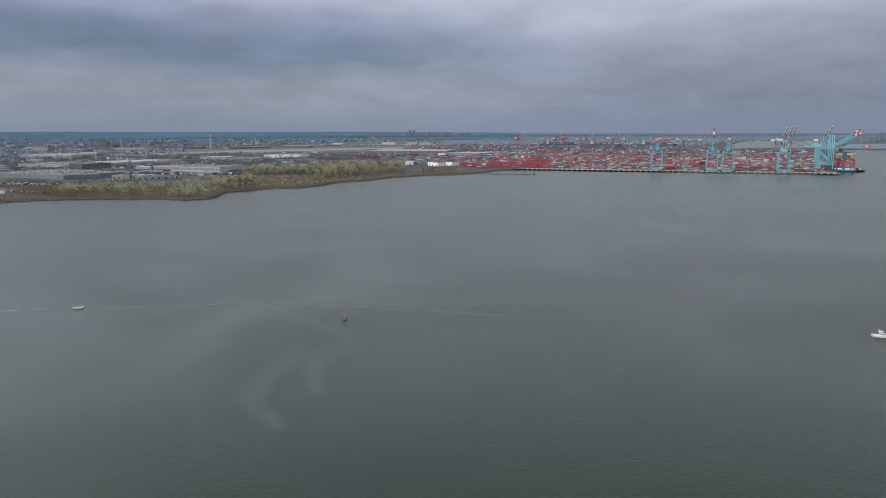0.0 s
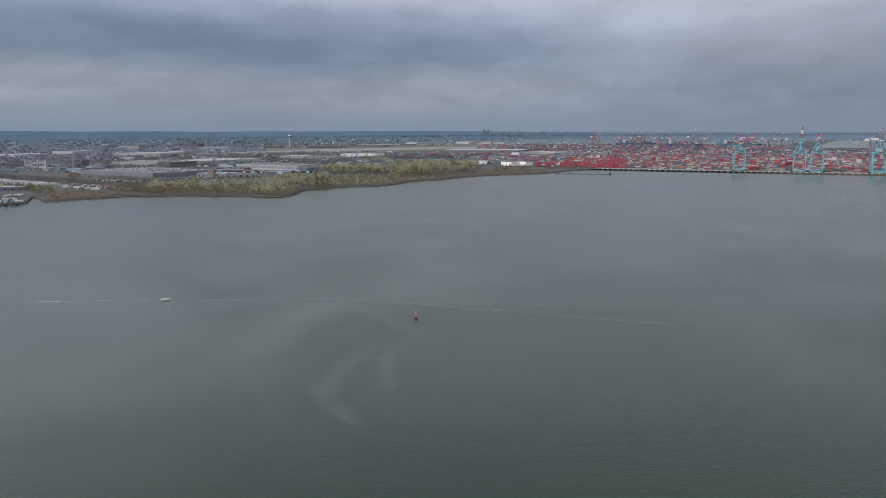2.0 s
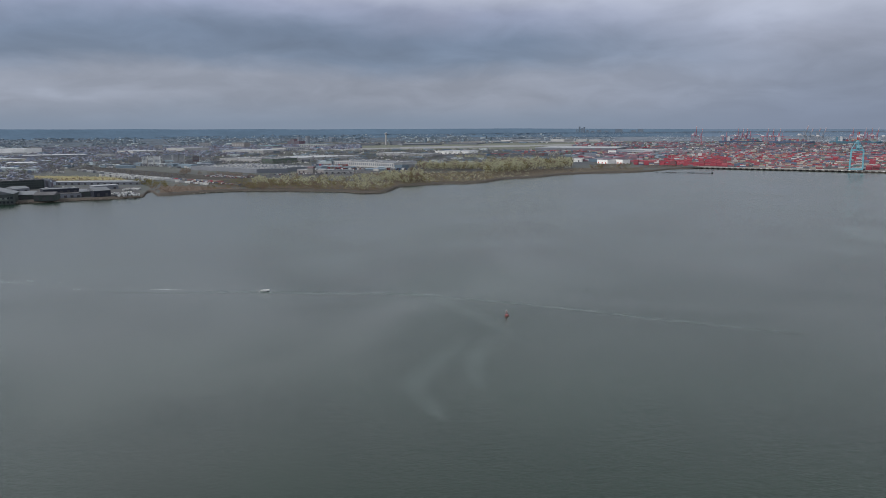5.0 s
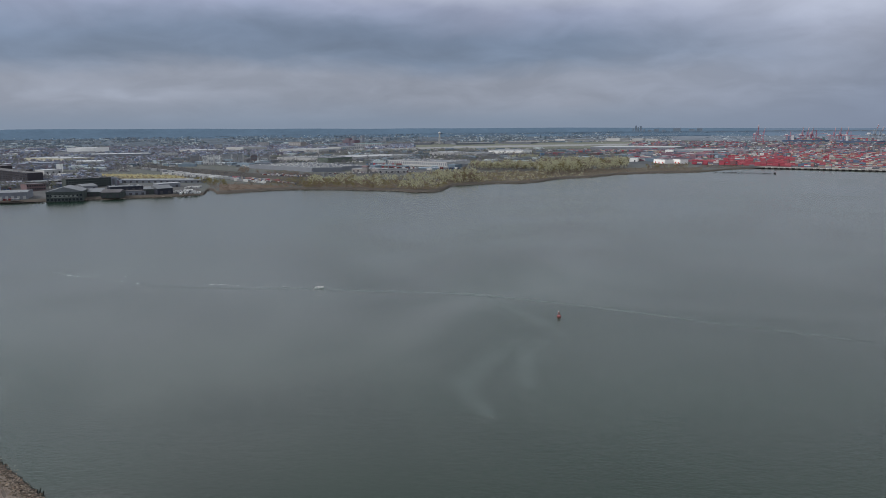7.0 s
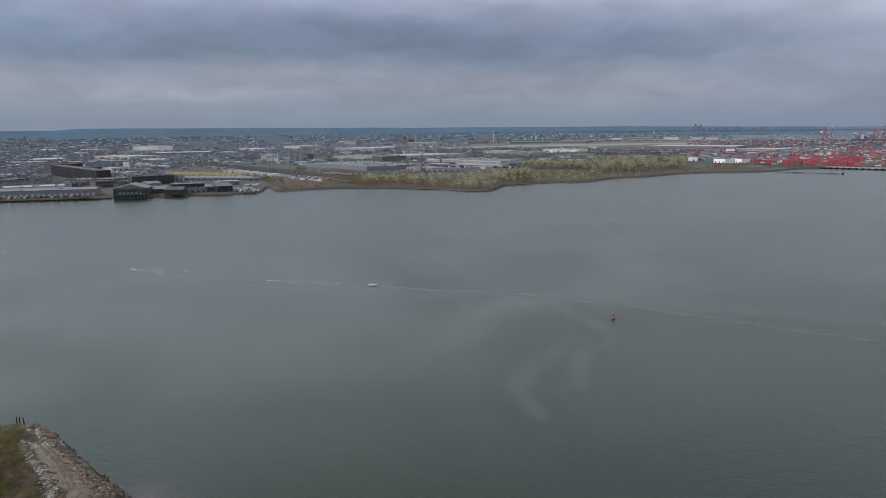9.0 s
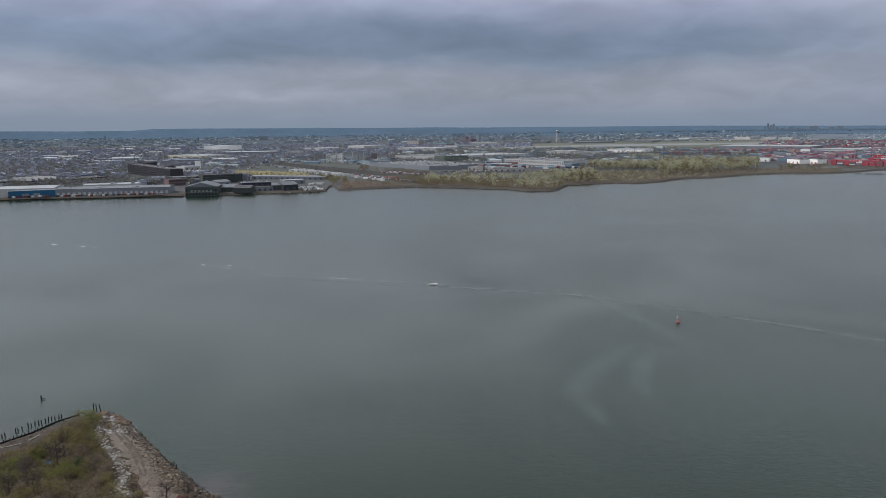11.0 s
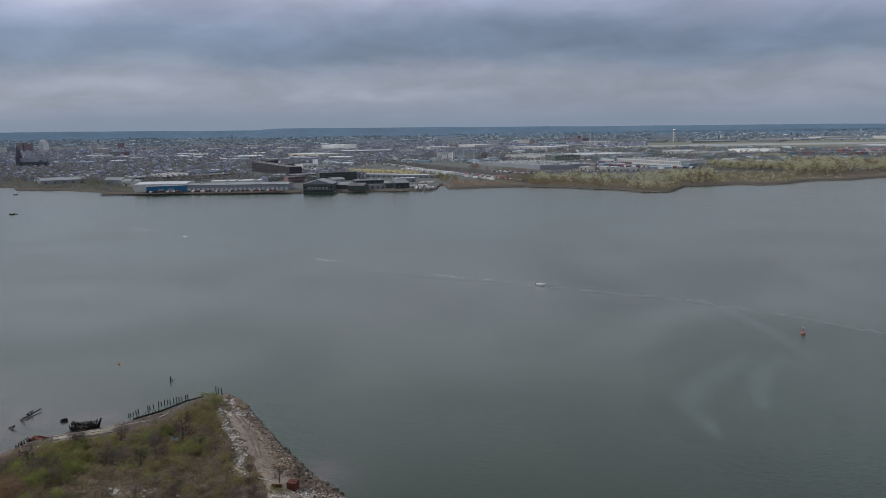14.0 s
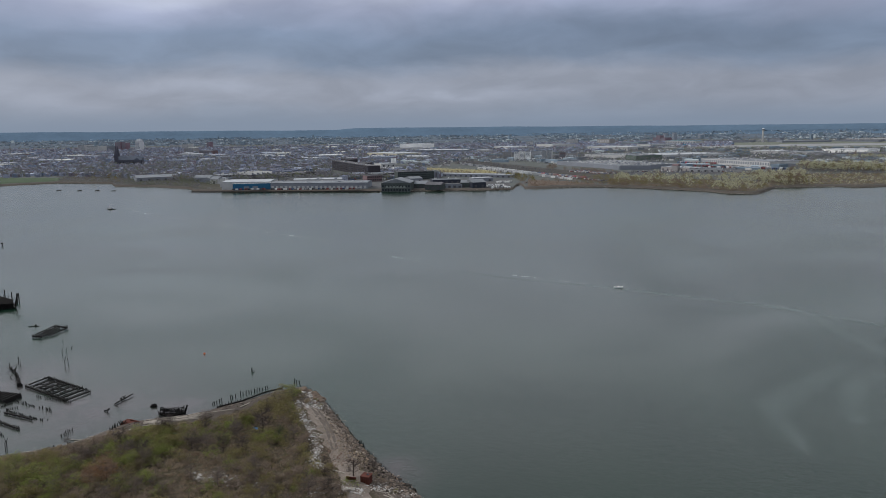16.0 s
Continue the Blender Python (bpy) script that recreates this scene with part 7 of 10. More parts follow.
def tree_proto(rng, h, spread, leaf, count, trunk=0.45, limbs=9, twigs=2, low=0.25, tight=0.15, upright=False):
    """Trunk with tapering limbs and twigs, and a crown of small leaves gathered in clumps round the twig ends."""
    wood, tips = [], []
    lean = rng.normal(0, 0.05, 2) * h
    top = np.array([lean[0], lean[1], h * 0.86])
    wood.append(tri_tube((0, 0, -0.3), top * 0.55, 0.035 * h * trunk, 0.02 * h * trunk, 5))
    wood.append(tri_tube(top * 0.55, top, 0.02 * h * trunk, 0.006 * h * trunk, 4))
    for i in range(limbs):
        t = rng.uniform(low, 0.95)
        base = top * t
        a = i * 2.4 + rng.uniform(-0.4, 0.4)
        r = spread * (1.05 - 0.55 * abs(t - 0.45)) * rng.uniform(0.6, 1.1)
        end = base + np.array([math.cos(a) * r, math.sin(a) * r, h * rng.uniform(0.08, 0.26)])
        wood.append(tri_tube(base, end, 0.012 * h * trunk, 0.004 * h * trunk, 3))
        tips.append(end)
        for j in range(twigs):
            mid = base + (end - base) * rng.uniform(0.4, 0.8)
            tip = mid + rng.normal(0, 1, 3) * spread * 0.28 + np.array([0, 0, h * 0.09])
            wood.append(tri_tube(mid, tip, 0.005 * h * trunk, 0.002 * h * trunk, 3))
            tips.append(tip)
    tips.append(top)
    tips = np.array(tips)
    c = tips[rng.integers(0, len(tips), count)] + rng.normal(0, 1, (count, 3)) * spread * np.array([tight, tight, 0.75 * tight])
    c[:, 2] = np.maximum(c[:, 2], 0.12 * h)
    u, w = rng.normal(0, 1, (count, 3)), rng.normal(0, 1, (count, 3))
    u[:, 2] *= 0.5
    w[:, 2] *= 0.5
    u /= np.linalg.norm(u, axis=1)[:, None]
    w /= np.linalg.norm(w, axis=1)[:, None]
    if upright:
        u[:, 2] *= 0.2
        u *= 0.55
        w = w * 0.35 + np.array([0, 0, 1.5])
    s = leaf * rng.uniform(0.6, 1.4, (count, 1))
    v = np.stack([c - u * s * 0.5, c + u * s * 0.5, c + w * s], 1).reshape(-1, 3)
    f = np.arange(count * 3).reshape(-1, 3)
    return join(wood), (v, f)


def scatter(name, protos, pos, size, mat, label, category, which, seed=0):
    """Copies of proto meshes merged into one mesh."""
    rng = np.random.default_rng(seed)
    n = len(pos)
    pick, turn = rng.integers(0, len(protos), n), rng.uniform(0, 2 * np.pi, n)
    vs, fs, off = [], [], 0
    for k, pr in enumerate(protos):
        v, f = pr[which]
        idx = np.where(pick == k)[0]
        if not len(idx):
            continue
        c, s = np.cos(turn[idx]), np.sin(turn[idx])
        x = v[None, :, 0] * c[:, None] - v[None, :, 1] * s[:, None]
        y = v[None, :, 0] * s[:, None] + v[None, :, 1] * c[:, None]
        z = np.broadcast_to(v[None, :, 2], x.shape)
        w = np.stack([x, y, z], -1) * size[idx][:, None, None] + pos[idx][:, None, :]
        vs.append(w.reshape(-1, 3))
        fs.append((f[None] + (np.arange(len(idx)) * len(v))[:, None, None] + off).reshape(-1, 3))
        off += len(idx) * len(v)
    return solid(name, big_mesh(name, np.concatenate(vs), np.concatenate(fs), mat), None, label, category, kind="stuff")


def tree_things(protos, pos, size, leaf_mats, bark, name, label, category, group, seed=0):
    """Trees that stand singly, sharing their meshes."""
    rng = random.Random(seed)
    made = []
    for i, pr in enumerate(protos):
        mat = leaf_mats[i % len(leaf_mats)]
        made.append((big_mesh("trunk", *pr[0], bark), big_mesh("crown", *pr[1], mat)))
    for p, s in zip(pos, size):
        t, c = rng.choice(made)
        ob = thing(name, label, category, group, pose(*p, 0, 0, rng.uniform(0, 360)) @ Matrix.Diagonal((s, s, s, 1)))
        part("trunk", t, None, ob)
        part("crown", c, None, ob)


def sample(poly, n, rng):
    """Random spots (bearing, distance) spread evenly as seen on a plan, inside an outline of such spots."""
    xy = [(-math.sin(radians(a)) * d, math.cos(radians(a)) * d) for a, d in poly]
    lo, hi = np.min(xy, 0), np.max(xy, 0)
    out = np.zeros((0, 2))
    while len(out) < n:
        p = rng.uniform(lo, hi, (n * 3, 2))
        p = p[in_polygon(p[:, 0], p[:, 1], xy)]
        out = np.concatenate([out, p])
    return out[:n]


def on_land(xy):
    az, D = polar(xy[:, 0], xy[:, 1])
    return sites(az, D, 3.0 - 0.1), reach(D) / D, az, D


def build_tree_belt():
    rng = np.random.default_rng(21)
    tall = [tree_proto(rng, 12, 3.4, 0.60, 230, limbs=11, twigs=1, upright=True) for _ in range(7)]
    small = [tree_proto(rng, 7, 2.8, 0.52, 150, limbs=9, twigs=1, low=0.1, upright=True) for _ in range(6)]
    shrub = [tree_proto(rng, 2.8, 2.3, 0.58, 48, limbs=7, low=0.05) for _ in range(5)]
    areas = [
        ("a", [(29.00, 1098), (18.10, 1006), (17.07, 1096), (17.02, 1424), (19.92, 1334), (28.66, 1315)], 1000, small, 1.0, 0.4),
        ("b", [(17.90, 1123), (14.94, 1174), (15.12, 1483), (18.69, 1370)], 340, tall, 0.85, 0.25),
        ("c", [(14.90, 1521), (10.11, 1509), (10.10, 1692), (15.74, 1661)], 360, tall, 1.0, 0.42),
        ("d", [(10.12, 1361), (3.14, 1566), (3.13, 1826), (9.88, 1771)], 520, tall, 1.2, 0.42),
        ("e", [(4.27, 1592), (3.27, 1636), (3.27, 1826), (4.27, 1800)], 40, tall, 1.0, 0.2),
        ("f", [(1.77, 1586), (-1.28, 1654), (-1.28, 1789), (1.77, 1764)], 110, small, 1.0, 0.25),
        ("h", [(17.42, 1057), (14.2, 1150), (14.2, 1330), (17.04, 1266)], 150, small, 0.85, 0.35),
        ("g", [(12.49, 2089), (10.09, 2106), (10.08, 2278), (12.49, 2256)], 60, tall, 1.0, 0.2),
    ]
    P_all, S_all, tallset = [], [], []
    for tag, poly, n, pro, s, var in areas:
        xy = sample(poly, n, rng)
        p, k, az, D = on_land(xy)
        clump = np.array([noise.noise(Vector((a * 0.022, b * 0.022, 3.3))) for a, b in xy])
        if tag in "cd":
            clump = clump * 0.35 + 0.22
        ok = (D > coast(az) + 14) & (clump > rng.uniform(-0.75, 0.15, len(D)))
        p, k, inland, clump = p[ok], k[ok], (D - coast(az))[ok], clump[ok]
        size = s * k * rng.uniform(1 - var, 1 + var, len(p)) * (1 + 0.55 * clump)
        near = np.argsort(np.hypot(p[:, 0], p[:, 1]))[:{"a": 45, "d": 45, "h": 0}.get(tag, 12)]
        far = np.setdiff1d(np.arange(len(p)), near)
        olive = (LEAF_OLIVE, LEAF_SPRING)
        tree_things(pro, p[near], size[near], [LEAF_SPRING, LEAF_OLIVE, LEAF_SPRING] if tag != "f" else [LEAF_OLIVE, LEAF_BROWN], BARK, "tree", "thin shoreline tree with yellow-green spring buds" if tag != "f" else "low bare shoreline tree with olive twigs", "tree", "shoreline trees", seed=ord(tag))
        half = (rng.random(len(far)) < (0.75 if tag not in "f" else 0.1)) & (inland[far] > (12 if tag in "cdh" else 50) + 40 * rng.random(len(far)))
        grey = ~half & (rng.random(len(far)) < 0.6)
        for sel, mat, lab in ((half, LEAF_SPRING, "budding yellow-green crowns of the shoreline wood"), (~half & ~grey, LEAF_OLIVE, "olive crowns of the shoreline wood"), (grey, LEAF_BROWN, "bare brown crowns of the shoreline wood")):
            if sel.sum():
                scatter("wood_crowns", pro, p[far][sel], size[far][sel], mat, lab, "trees", 1, seed=ord(tag))
                if tag not in "afgh":
                    scatter("wood_trunks", pro, p[far][sel], size[far][sel], BARK, "grey trunks and limbs of the shoreline wood", "trees", 0, seed=ord(tag))
    # brown undergrowth and shrubs along the shore
    for i, (poly, n, mat) in enumerate((
            ([(28.90, 1069), (18.10, 988), (18.08, 1082), (28.87, 1158)], 520, LEAF_BROWN),
            ([(17.91, 1070), (8.35, 1246), (8.33, 1563), (17.01, 1498)], 550, LEAF_BROWN),
            ([(17.07, 1117), (6.55, 1298), (6.54, 1555), (16.17, 1491)], 450, LEAF_SPRING),
            ([(17.07, 1140), (9.24, 1278), (8.33, 1520), (16.18, 1417)], 400, LEAF_OLIVE),
            ([(28.89, 1117), (18.09, 1024), (18.05, 1246), (28.83, 1304)], 500, LEAF_OLIVE),
            ([(8.35, 1290), (-2.11, 1538), (-2.10, 1705), (8.33, 1585)], 420, LEAF_BROWN),
            ([(-2.11, 1654), (-6.64, 1697), (-6.41, 1823), (-2.10, 1818)], 260, LEAF_BROWN),
            ([(35.68, 1040), (27.50, 1069), (27.74, 1219), (36.14, 1269)], 520, LEAF_BROWN),
            ([(31.88, 1138), (27.51, 1145), (27.54, 1401), (31.01, 1329)], 260, LEAF_OLIVE),
            ([(70.75, 1411), (60.02, 1113), (61.61, 1401), (70.70, 1653)], 1100, LEAF_CITY),
            ([(66.36, 1324), (61.45, 1184), (61.41, 1399), (66.33, 1470)], 420, LEAF_TOWN),
            ([(43.43, 1420), (37.28, 1348), (38.09, 1517), (43.65, 1632)], 420, LEAF_SPRING))):
        xy = sample(poly, n, rng)
        p, k, az, D = on_land(xy)
        ok = D > coast(az) + 5
        p, k = p[ok], k[ok]
        scatter("shore_scrub", shrub, p, k * rng.uniform(0.5, 1.3, len(p)), mat, "low brown and olive scrub along the shore", "scrub", 1, seed=i)
    # single trees along the park and the works
    xy = sample([(70.03, 1464), (61.43, 1276), (61.39, 1508), (69.99, 1660)], 90, rng)
    p, k, az, D = on_land(xy)
    tree_things(small, p[:50], k[:50] * rng.uniform(0.8, 1.5, 50), [LEAF_BROWN, LEAF_OLIVE, LEAF_CITY], BARK, "tree", "bare brown tree beside the park", "tree", "park trees", seed=77)
    # bare trees round the railway yards, the lorry parks and the plant
    for i, (poly, n, mat) in enumerate((([(41.6, 1830), (33.6, 1345), (33.2, 1420), (40.6, 1990)], 260, LEAF_CITY), ([(33.8, 1560), (28.4, 1350), (28.3, 1430), (33.6, 1700)], 240, LEAF_BROWN),
                                        ([(29.0, 1340), (19.0, 1400), (19.0, 1445), (29.0, 1400)], 170, LEAF_CITY), ([(38.6, 1960), (32.0, 1780), (31.8, 1990), (38.4, 2160)], 300, LEAF_CITY),
                                        ([(37.6, 1330), (35.6, 1180), (34.4, 1180), (35.2, 1300)], 110, LEAF_OLIVE), ([(44.4, 1440), (37.0, 1345), (37.2, 1375), (44.4, 1480)], 90, LEAF_BROWN),
                                        ([(48.0, 1480), (43.0, 1640), (43.0, 1760), (48.0, 1560)], 150, LEAF_CITY), ([(27.5, 1560), (18.5, 1720), (18.5, 1760), (27.5, 1640)], 130, LEAF_CITY),
                                        ([(31.0, 2220), (9.0, 2260), (9.0, 2330), (31.0, 2330)], 420, LEAF_TOWN), ([(62.6, 1260), (59.9, 1180), (59.9, 1300), (62.6, 1380)], 120, LEAF_TOWN))):
        xy = sample(poly, n, rng)
        p, k, az, D = on_land(xy)
        ok = (D > coast(az) + 12) & free_of(az, reach(D), footprints()) & (rng.random(len(D)) < 0.7)
        scatter("yard_trees", small, p[ok], k[ok] * rng.uniform(0.5, 1.15, ok.sum()), mat, "bare trees round the yards and sidings", "trees", 1, seed=40 + i)
    # trees of the town: between the houses, along the railway and round the depots
    m = 33000
    az = rng.uniform(3, 79, m)
    D = 1 / rng.uniform(1 / 9500, 1 / 1260, m)
    dens = np.array([noise.noise(Vector((a * 0.5, 40000.0 / d, 6))) for a, d in zip(az, D)])
    inner = np.interp(az, [3, 10, 20, 30, 36, 41, 46, 60, 79], [2100, 1900, 1900, 1900, 2300, 1330, 1250, 1300, 1420])
    ok = (D > np.maximum(inner, coast(az) + 60)) & (rng.random(m) < 0.75 + 0.9 * dens) & ~((D > 3200) & (D < 5200) & (az < 32)) & free_of(az, reach(D), footprints())
    for poly in OPEN:
        ok &= ~in_polygon(az, 1 / D, [(a, 1 / b) for a, b in poly])
    az, D = az[ok], D[ok]
    p = sites(az, D, 3.0)
    k = reach(D) / D
    cheap = [tree_proto(rng, 8, 4.2, 1.7, 28, limbs=9, twigs=0, low=0.10) for _ in range(6)]
    bushy = [tree_proto(rng, 7.5, 4.2, 1.7, 28, limbs=9, twigs=0, low=0.08) for _ in range(6)]
    g = rng.random(len(az)) < 0.25
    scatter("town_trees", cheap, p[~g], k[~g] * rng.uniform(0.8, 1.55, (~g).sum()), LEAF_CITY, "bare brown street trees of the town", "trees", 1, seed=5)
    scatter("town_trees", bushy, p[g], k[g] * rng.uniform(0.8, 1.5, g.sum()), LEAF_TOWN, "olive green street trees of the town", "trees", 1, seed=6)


build_tree_belt()

# ---- rocks along the far shore ----
def build_riprap():
    rng = random.Random(3)
    s = Shape()
    for a0, a1, step in ((10.5, 33.0, 0.035), (36.0, 46.0, 0.06), (64.0, 73.0, 0.08), (-3.0, 10.0, 0.08)):
        az = a0
        while az < a1:
            d = float(coast(az)) + rng.uniform(-1.0, 3.5)
            a = radians(az)
            s.rock(-math.sin(a) * d, math.cos(a) * d, 0.4 + rng.uniform(-.3, .9), rng.uniform(0.5, 1.3), rng)
            az += step * rng.uniform(0.4, 1.6)
    solid("shore_stones", s, SHORE_STONE, "grey stones heaped along the far shore", "stones", kind="stuff")


build_riprap()

# ---- the near island ----
SHORE = [(-224.5, 47.6), (-219.6, 54.6), (-215.8, 62.1), (-213.1, 68.8), (-212.9, 75.1), (-214.3, 84.0), (-215.3, 88.8), (-212.5, 94.7), (-208.9, 99.5), (-205.8, 104.6), (-203.5, 110.3), (-204.0, 116.8), (-202.9, 123.6), (-202.6, 133.6), (-200.9, 140.7), (-198.6, 144.2),
         (-193.0, 143.9), (-186.9, 142.8), (-179.8, 139.5), (-169.7, 135.1), (-157.8, 130.0), (-145.4, 124.9), (-134.3, 121.2), (-124.9, 118.5), (-117.4, 117.2), (-112.2, 115.9), (-108.1, 113.9), (-92.0, 82.0), (-98.0, 62.0), (-125.0, 44.0), (-165.0, 30.0), (-215.0, 34.0)]
SHORE_ARR = np.array(SHORE)


def shore_distance(x, y):
    """Metres inside the island's outline (minus: outside)."""
    x, y = np.atleast_1d(np.asarray(x, float)), np.atleast_1d(np.asarray(y, float))
    a, b = SHORE_ARR, np.roll(SHORE_ARR, -1, 0)
    best = np.full(x.shape, 1e9)
    for p, q in zip(a, b):
        d = q - p
        t = np.clip(((x - p[0]) * d[0] + (y - p[1]) * d[1]) / (d @ d), 0, 1)
        best = np.minimum(best, np.hypot(x - p[0] - t * d[0], y - p[1] - t * d[1]))
    return np.where(in_polygon(x, y, SHORE), best, -best)


def island_z(x, y):
    s = shore_distance(x, y)
    n = np.array([noise.noise(Vector((a * 0.06, b * 0.06, 2.2))) * 0.7 + 0.25 * noise.noise(Vector((a * 0.3, b * 0.3, 5.1))) + 0.10 * noise.noise(Vector((a * 1.1, b * 1.1, 8.1))) for a, b in zip(np.atleast_1d(x), np.atleast_1d(y))])
    up = 3.2 * (1 - np.exp(-np.maximum(s, 0) / 7.5))
    return np.where(s > 0, 0.05 + up + n * np.clip(s / 5, 0.12, 1), 0.05 + s * 0.16)


def build_island():
    lo, hi = SHORE_ARR.min(0) - 9, SHORE_ARR.max(0) + 9
    nx, ny = int((hi[0] - lo[0]) / 0.9), int((hi[1] - lo[1]) / 0.9)
    gx, gy = np.meshgrid(np.linspace(lo[0], hi[0], nx), np.linspace(lo[1], hi[1], ny))
    z = island_z(gx.ravel(), gy.ravel())
    v = np.stack([gx.ravel(), gy.ravel(), z], -1)
    i = np.arange(nx * ny).reshape(ny, nx)
    f = np.stack([i[:-1, :-1], i[:-1, 1:], i[1:, 1:], i[1:, :-1]], -1).reshape(-1, 4)
    f = f[(z[f] > -1.4).any(1)]
    solid("island_ground", big_mesh("island_ground", v, f, ISLAND, True), None, "rough island of soil, dead grass and muddy banks", "ground", kind="structure")


def drape(name, path, widths, mat, label, lift=0.07, cat="road"):
    """A strip laid over the island along a line of (x, y)."""
    pts = [Vector(p) for p in path]
    fine = []
    for i in range(len(pts) - 1):
        n = max(2, int((pts[i + 1] - pts[i]).length / 1.0))
        for j in range(n):
            t = j / n
            fine.append((pts[i].lerp(pts[i + 1], t), widths[i] * (1 - t) + widths[i + 1] * t))
    fine.append((pts[-1], widths[-1]))
    v, cols = [], 7
    for i, (p, w) in enumerate(fine):
        d = (fine[min(i + 1, len(fine) - 1)][0] - fine[max(i - 1, 0)][0]).normalized()
        side = Vector((-d.y, d.x))
        for c in range(cols):
            wob = 1 + 0.55 * noise.noise(Vector((i * 0.35, c * 0.7, w)))
            v.append(p + side * (c / (cols - 1) - 0.5) * w * wob)
    z = island_z(np.array([p.x for p in v]), np.array([p.y for p in v])) + lift
    verts = np.array([(p.x, p.y, zz) for p, zz in zip(v, z)])
    i = np.arange(len(v)).reshape(-1, cols)
    f = np.stack([i[:-1, :-1], i[:-1, 1:], i[1:, 1:], i[1:, :-1]], -1).reshape(-1, 4)
    me = big_mesh(name, verts, f, mat, True)
    if me.polygons[0].normal.z < 0:
        me.flip_normals()
    solid(name, me, None, label, cat, kind="structure")


def rubble(name, path, width, n, size, mat, label, rng, category="stones"):
    s = Shape()
    pts = [Vector(p) for p in path]
    X, Y, R = [], [], []
    for _ in range(n):
        i = rng.randrange(len(pts) - 1)
        p = pts[i].lerp(pts[i + 1], rng.random()) + Vector((rng.gauss(0, width / 2), rng.gauss(0, width / 2)))
        X.append(p.x), Y.append(p.y), R.append(size * math.exp(rng.gauss(0, 0.45)))
    Z = island_z(np.array(X), np.array(Y))
    for x, y, z, r in zip(X, Y, Z, R):
        if z > -0.7:
            s.rock(x, y, z + 0.1 * r, r, rng, rng.uniform(0.4, 0.9))
    return solid(name, s, mat, label, category, kind="stuff")


def single_rocks(path, width, n, size, mat, label, group, rng):
    pts = [Vector(p) for p in path]
    made = [Shape().rock(0, 0, 0, 1.0, rng, 0.6).mesh("rock", mat) for _ in range(8)]
    for _ in range(n):
        i = rng.randrange(len(pts) - 1)
        p = pts[i].lerp(pts[i + 1], rng.random()) + Vector((rng.gauss(0, width / 2), rng.gauss(0, width / 2)))
        r = size * math.exp(rng.gauss(0, 0.3))
        z = float(island_z(p.x, p.y)[0])
        m = pose(p.x, p.y, z + 0.12 * r, rng.uniform(-15, 15), rng.uniform(-15, 15), rng.uniform(0, 360)) @ Matrix.Diagonal((r * rng.uniform(0.8, 1.5), r, r, 1))
        solid("rock", rng.choice(made), None, label, "rock", group, m)


def pile_row(path, n, height, r, label, group, rng, lean=6, miss=0.12, base=None):
    pts = [Vector(p) for p in path]
    total = [0.0]
    for a, b in zip(pts, pts[1:]):
        total.append(total[-1] + (b - a).length)
    mesh = [Shape().tube((0, 0, -2.2), (0, 0, 0.55), r, r * 0.95, 7).tube((0, 0, 0.55), (0.02, 0, 1.0), r * 0.95, r * rng.uniform(0.45, 0.85), 7).mesh("timber_post", DARK_TIMBER) for _ in range(4)]
    for i in range(n):
        if rng.random() < miss:
            continue
        d = total[-1] * (i + rng.uniform(-0.2, 0.2)) / max(n - 1, 1)
        j = max(0, min(len(pts) - 2, sum(t < d for t in total) - 1))
        p = pts[j].lerp(pts[j + 1], (d - total[j]) / max(total[j + 1] - total[j], 1e-6))
        z = base if base is not None else max(0.0, float(island_z(p.x, p.y)[0]))
        h = height * rng.uniform(0.6, 1.25)
        solid("timber_post", rng.choice(mesh), None, label, "post", group, pose(p.x, p.y, z, rng.gauss(0, lean), rng.gauss(0, lean), rng.uniform(0, 360)) @ Matrix.Diagonal((1, 1, h, 1)))


def logs(spots, label, mat, group, rng):
    for x0, y0, x1, y1, r in spots:
        z0, z1 = max(0.0, float(island_z(x0, y0)[0])), max(0.0, float(island_z(x1, y1)[0]))
        solid("timber_log", Shape().tube((x0, y0, z0 + r * 0.8), (x1, y1, z1 + r * 0.8), r, r * 0.8, 7), mat, label, "log", group)


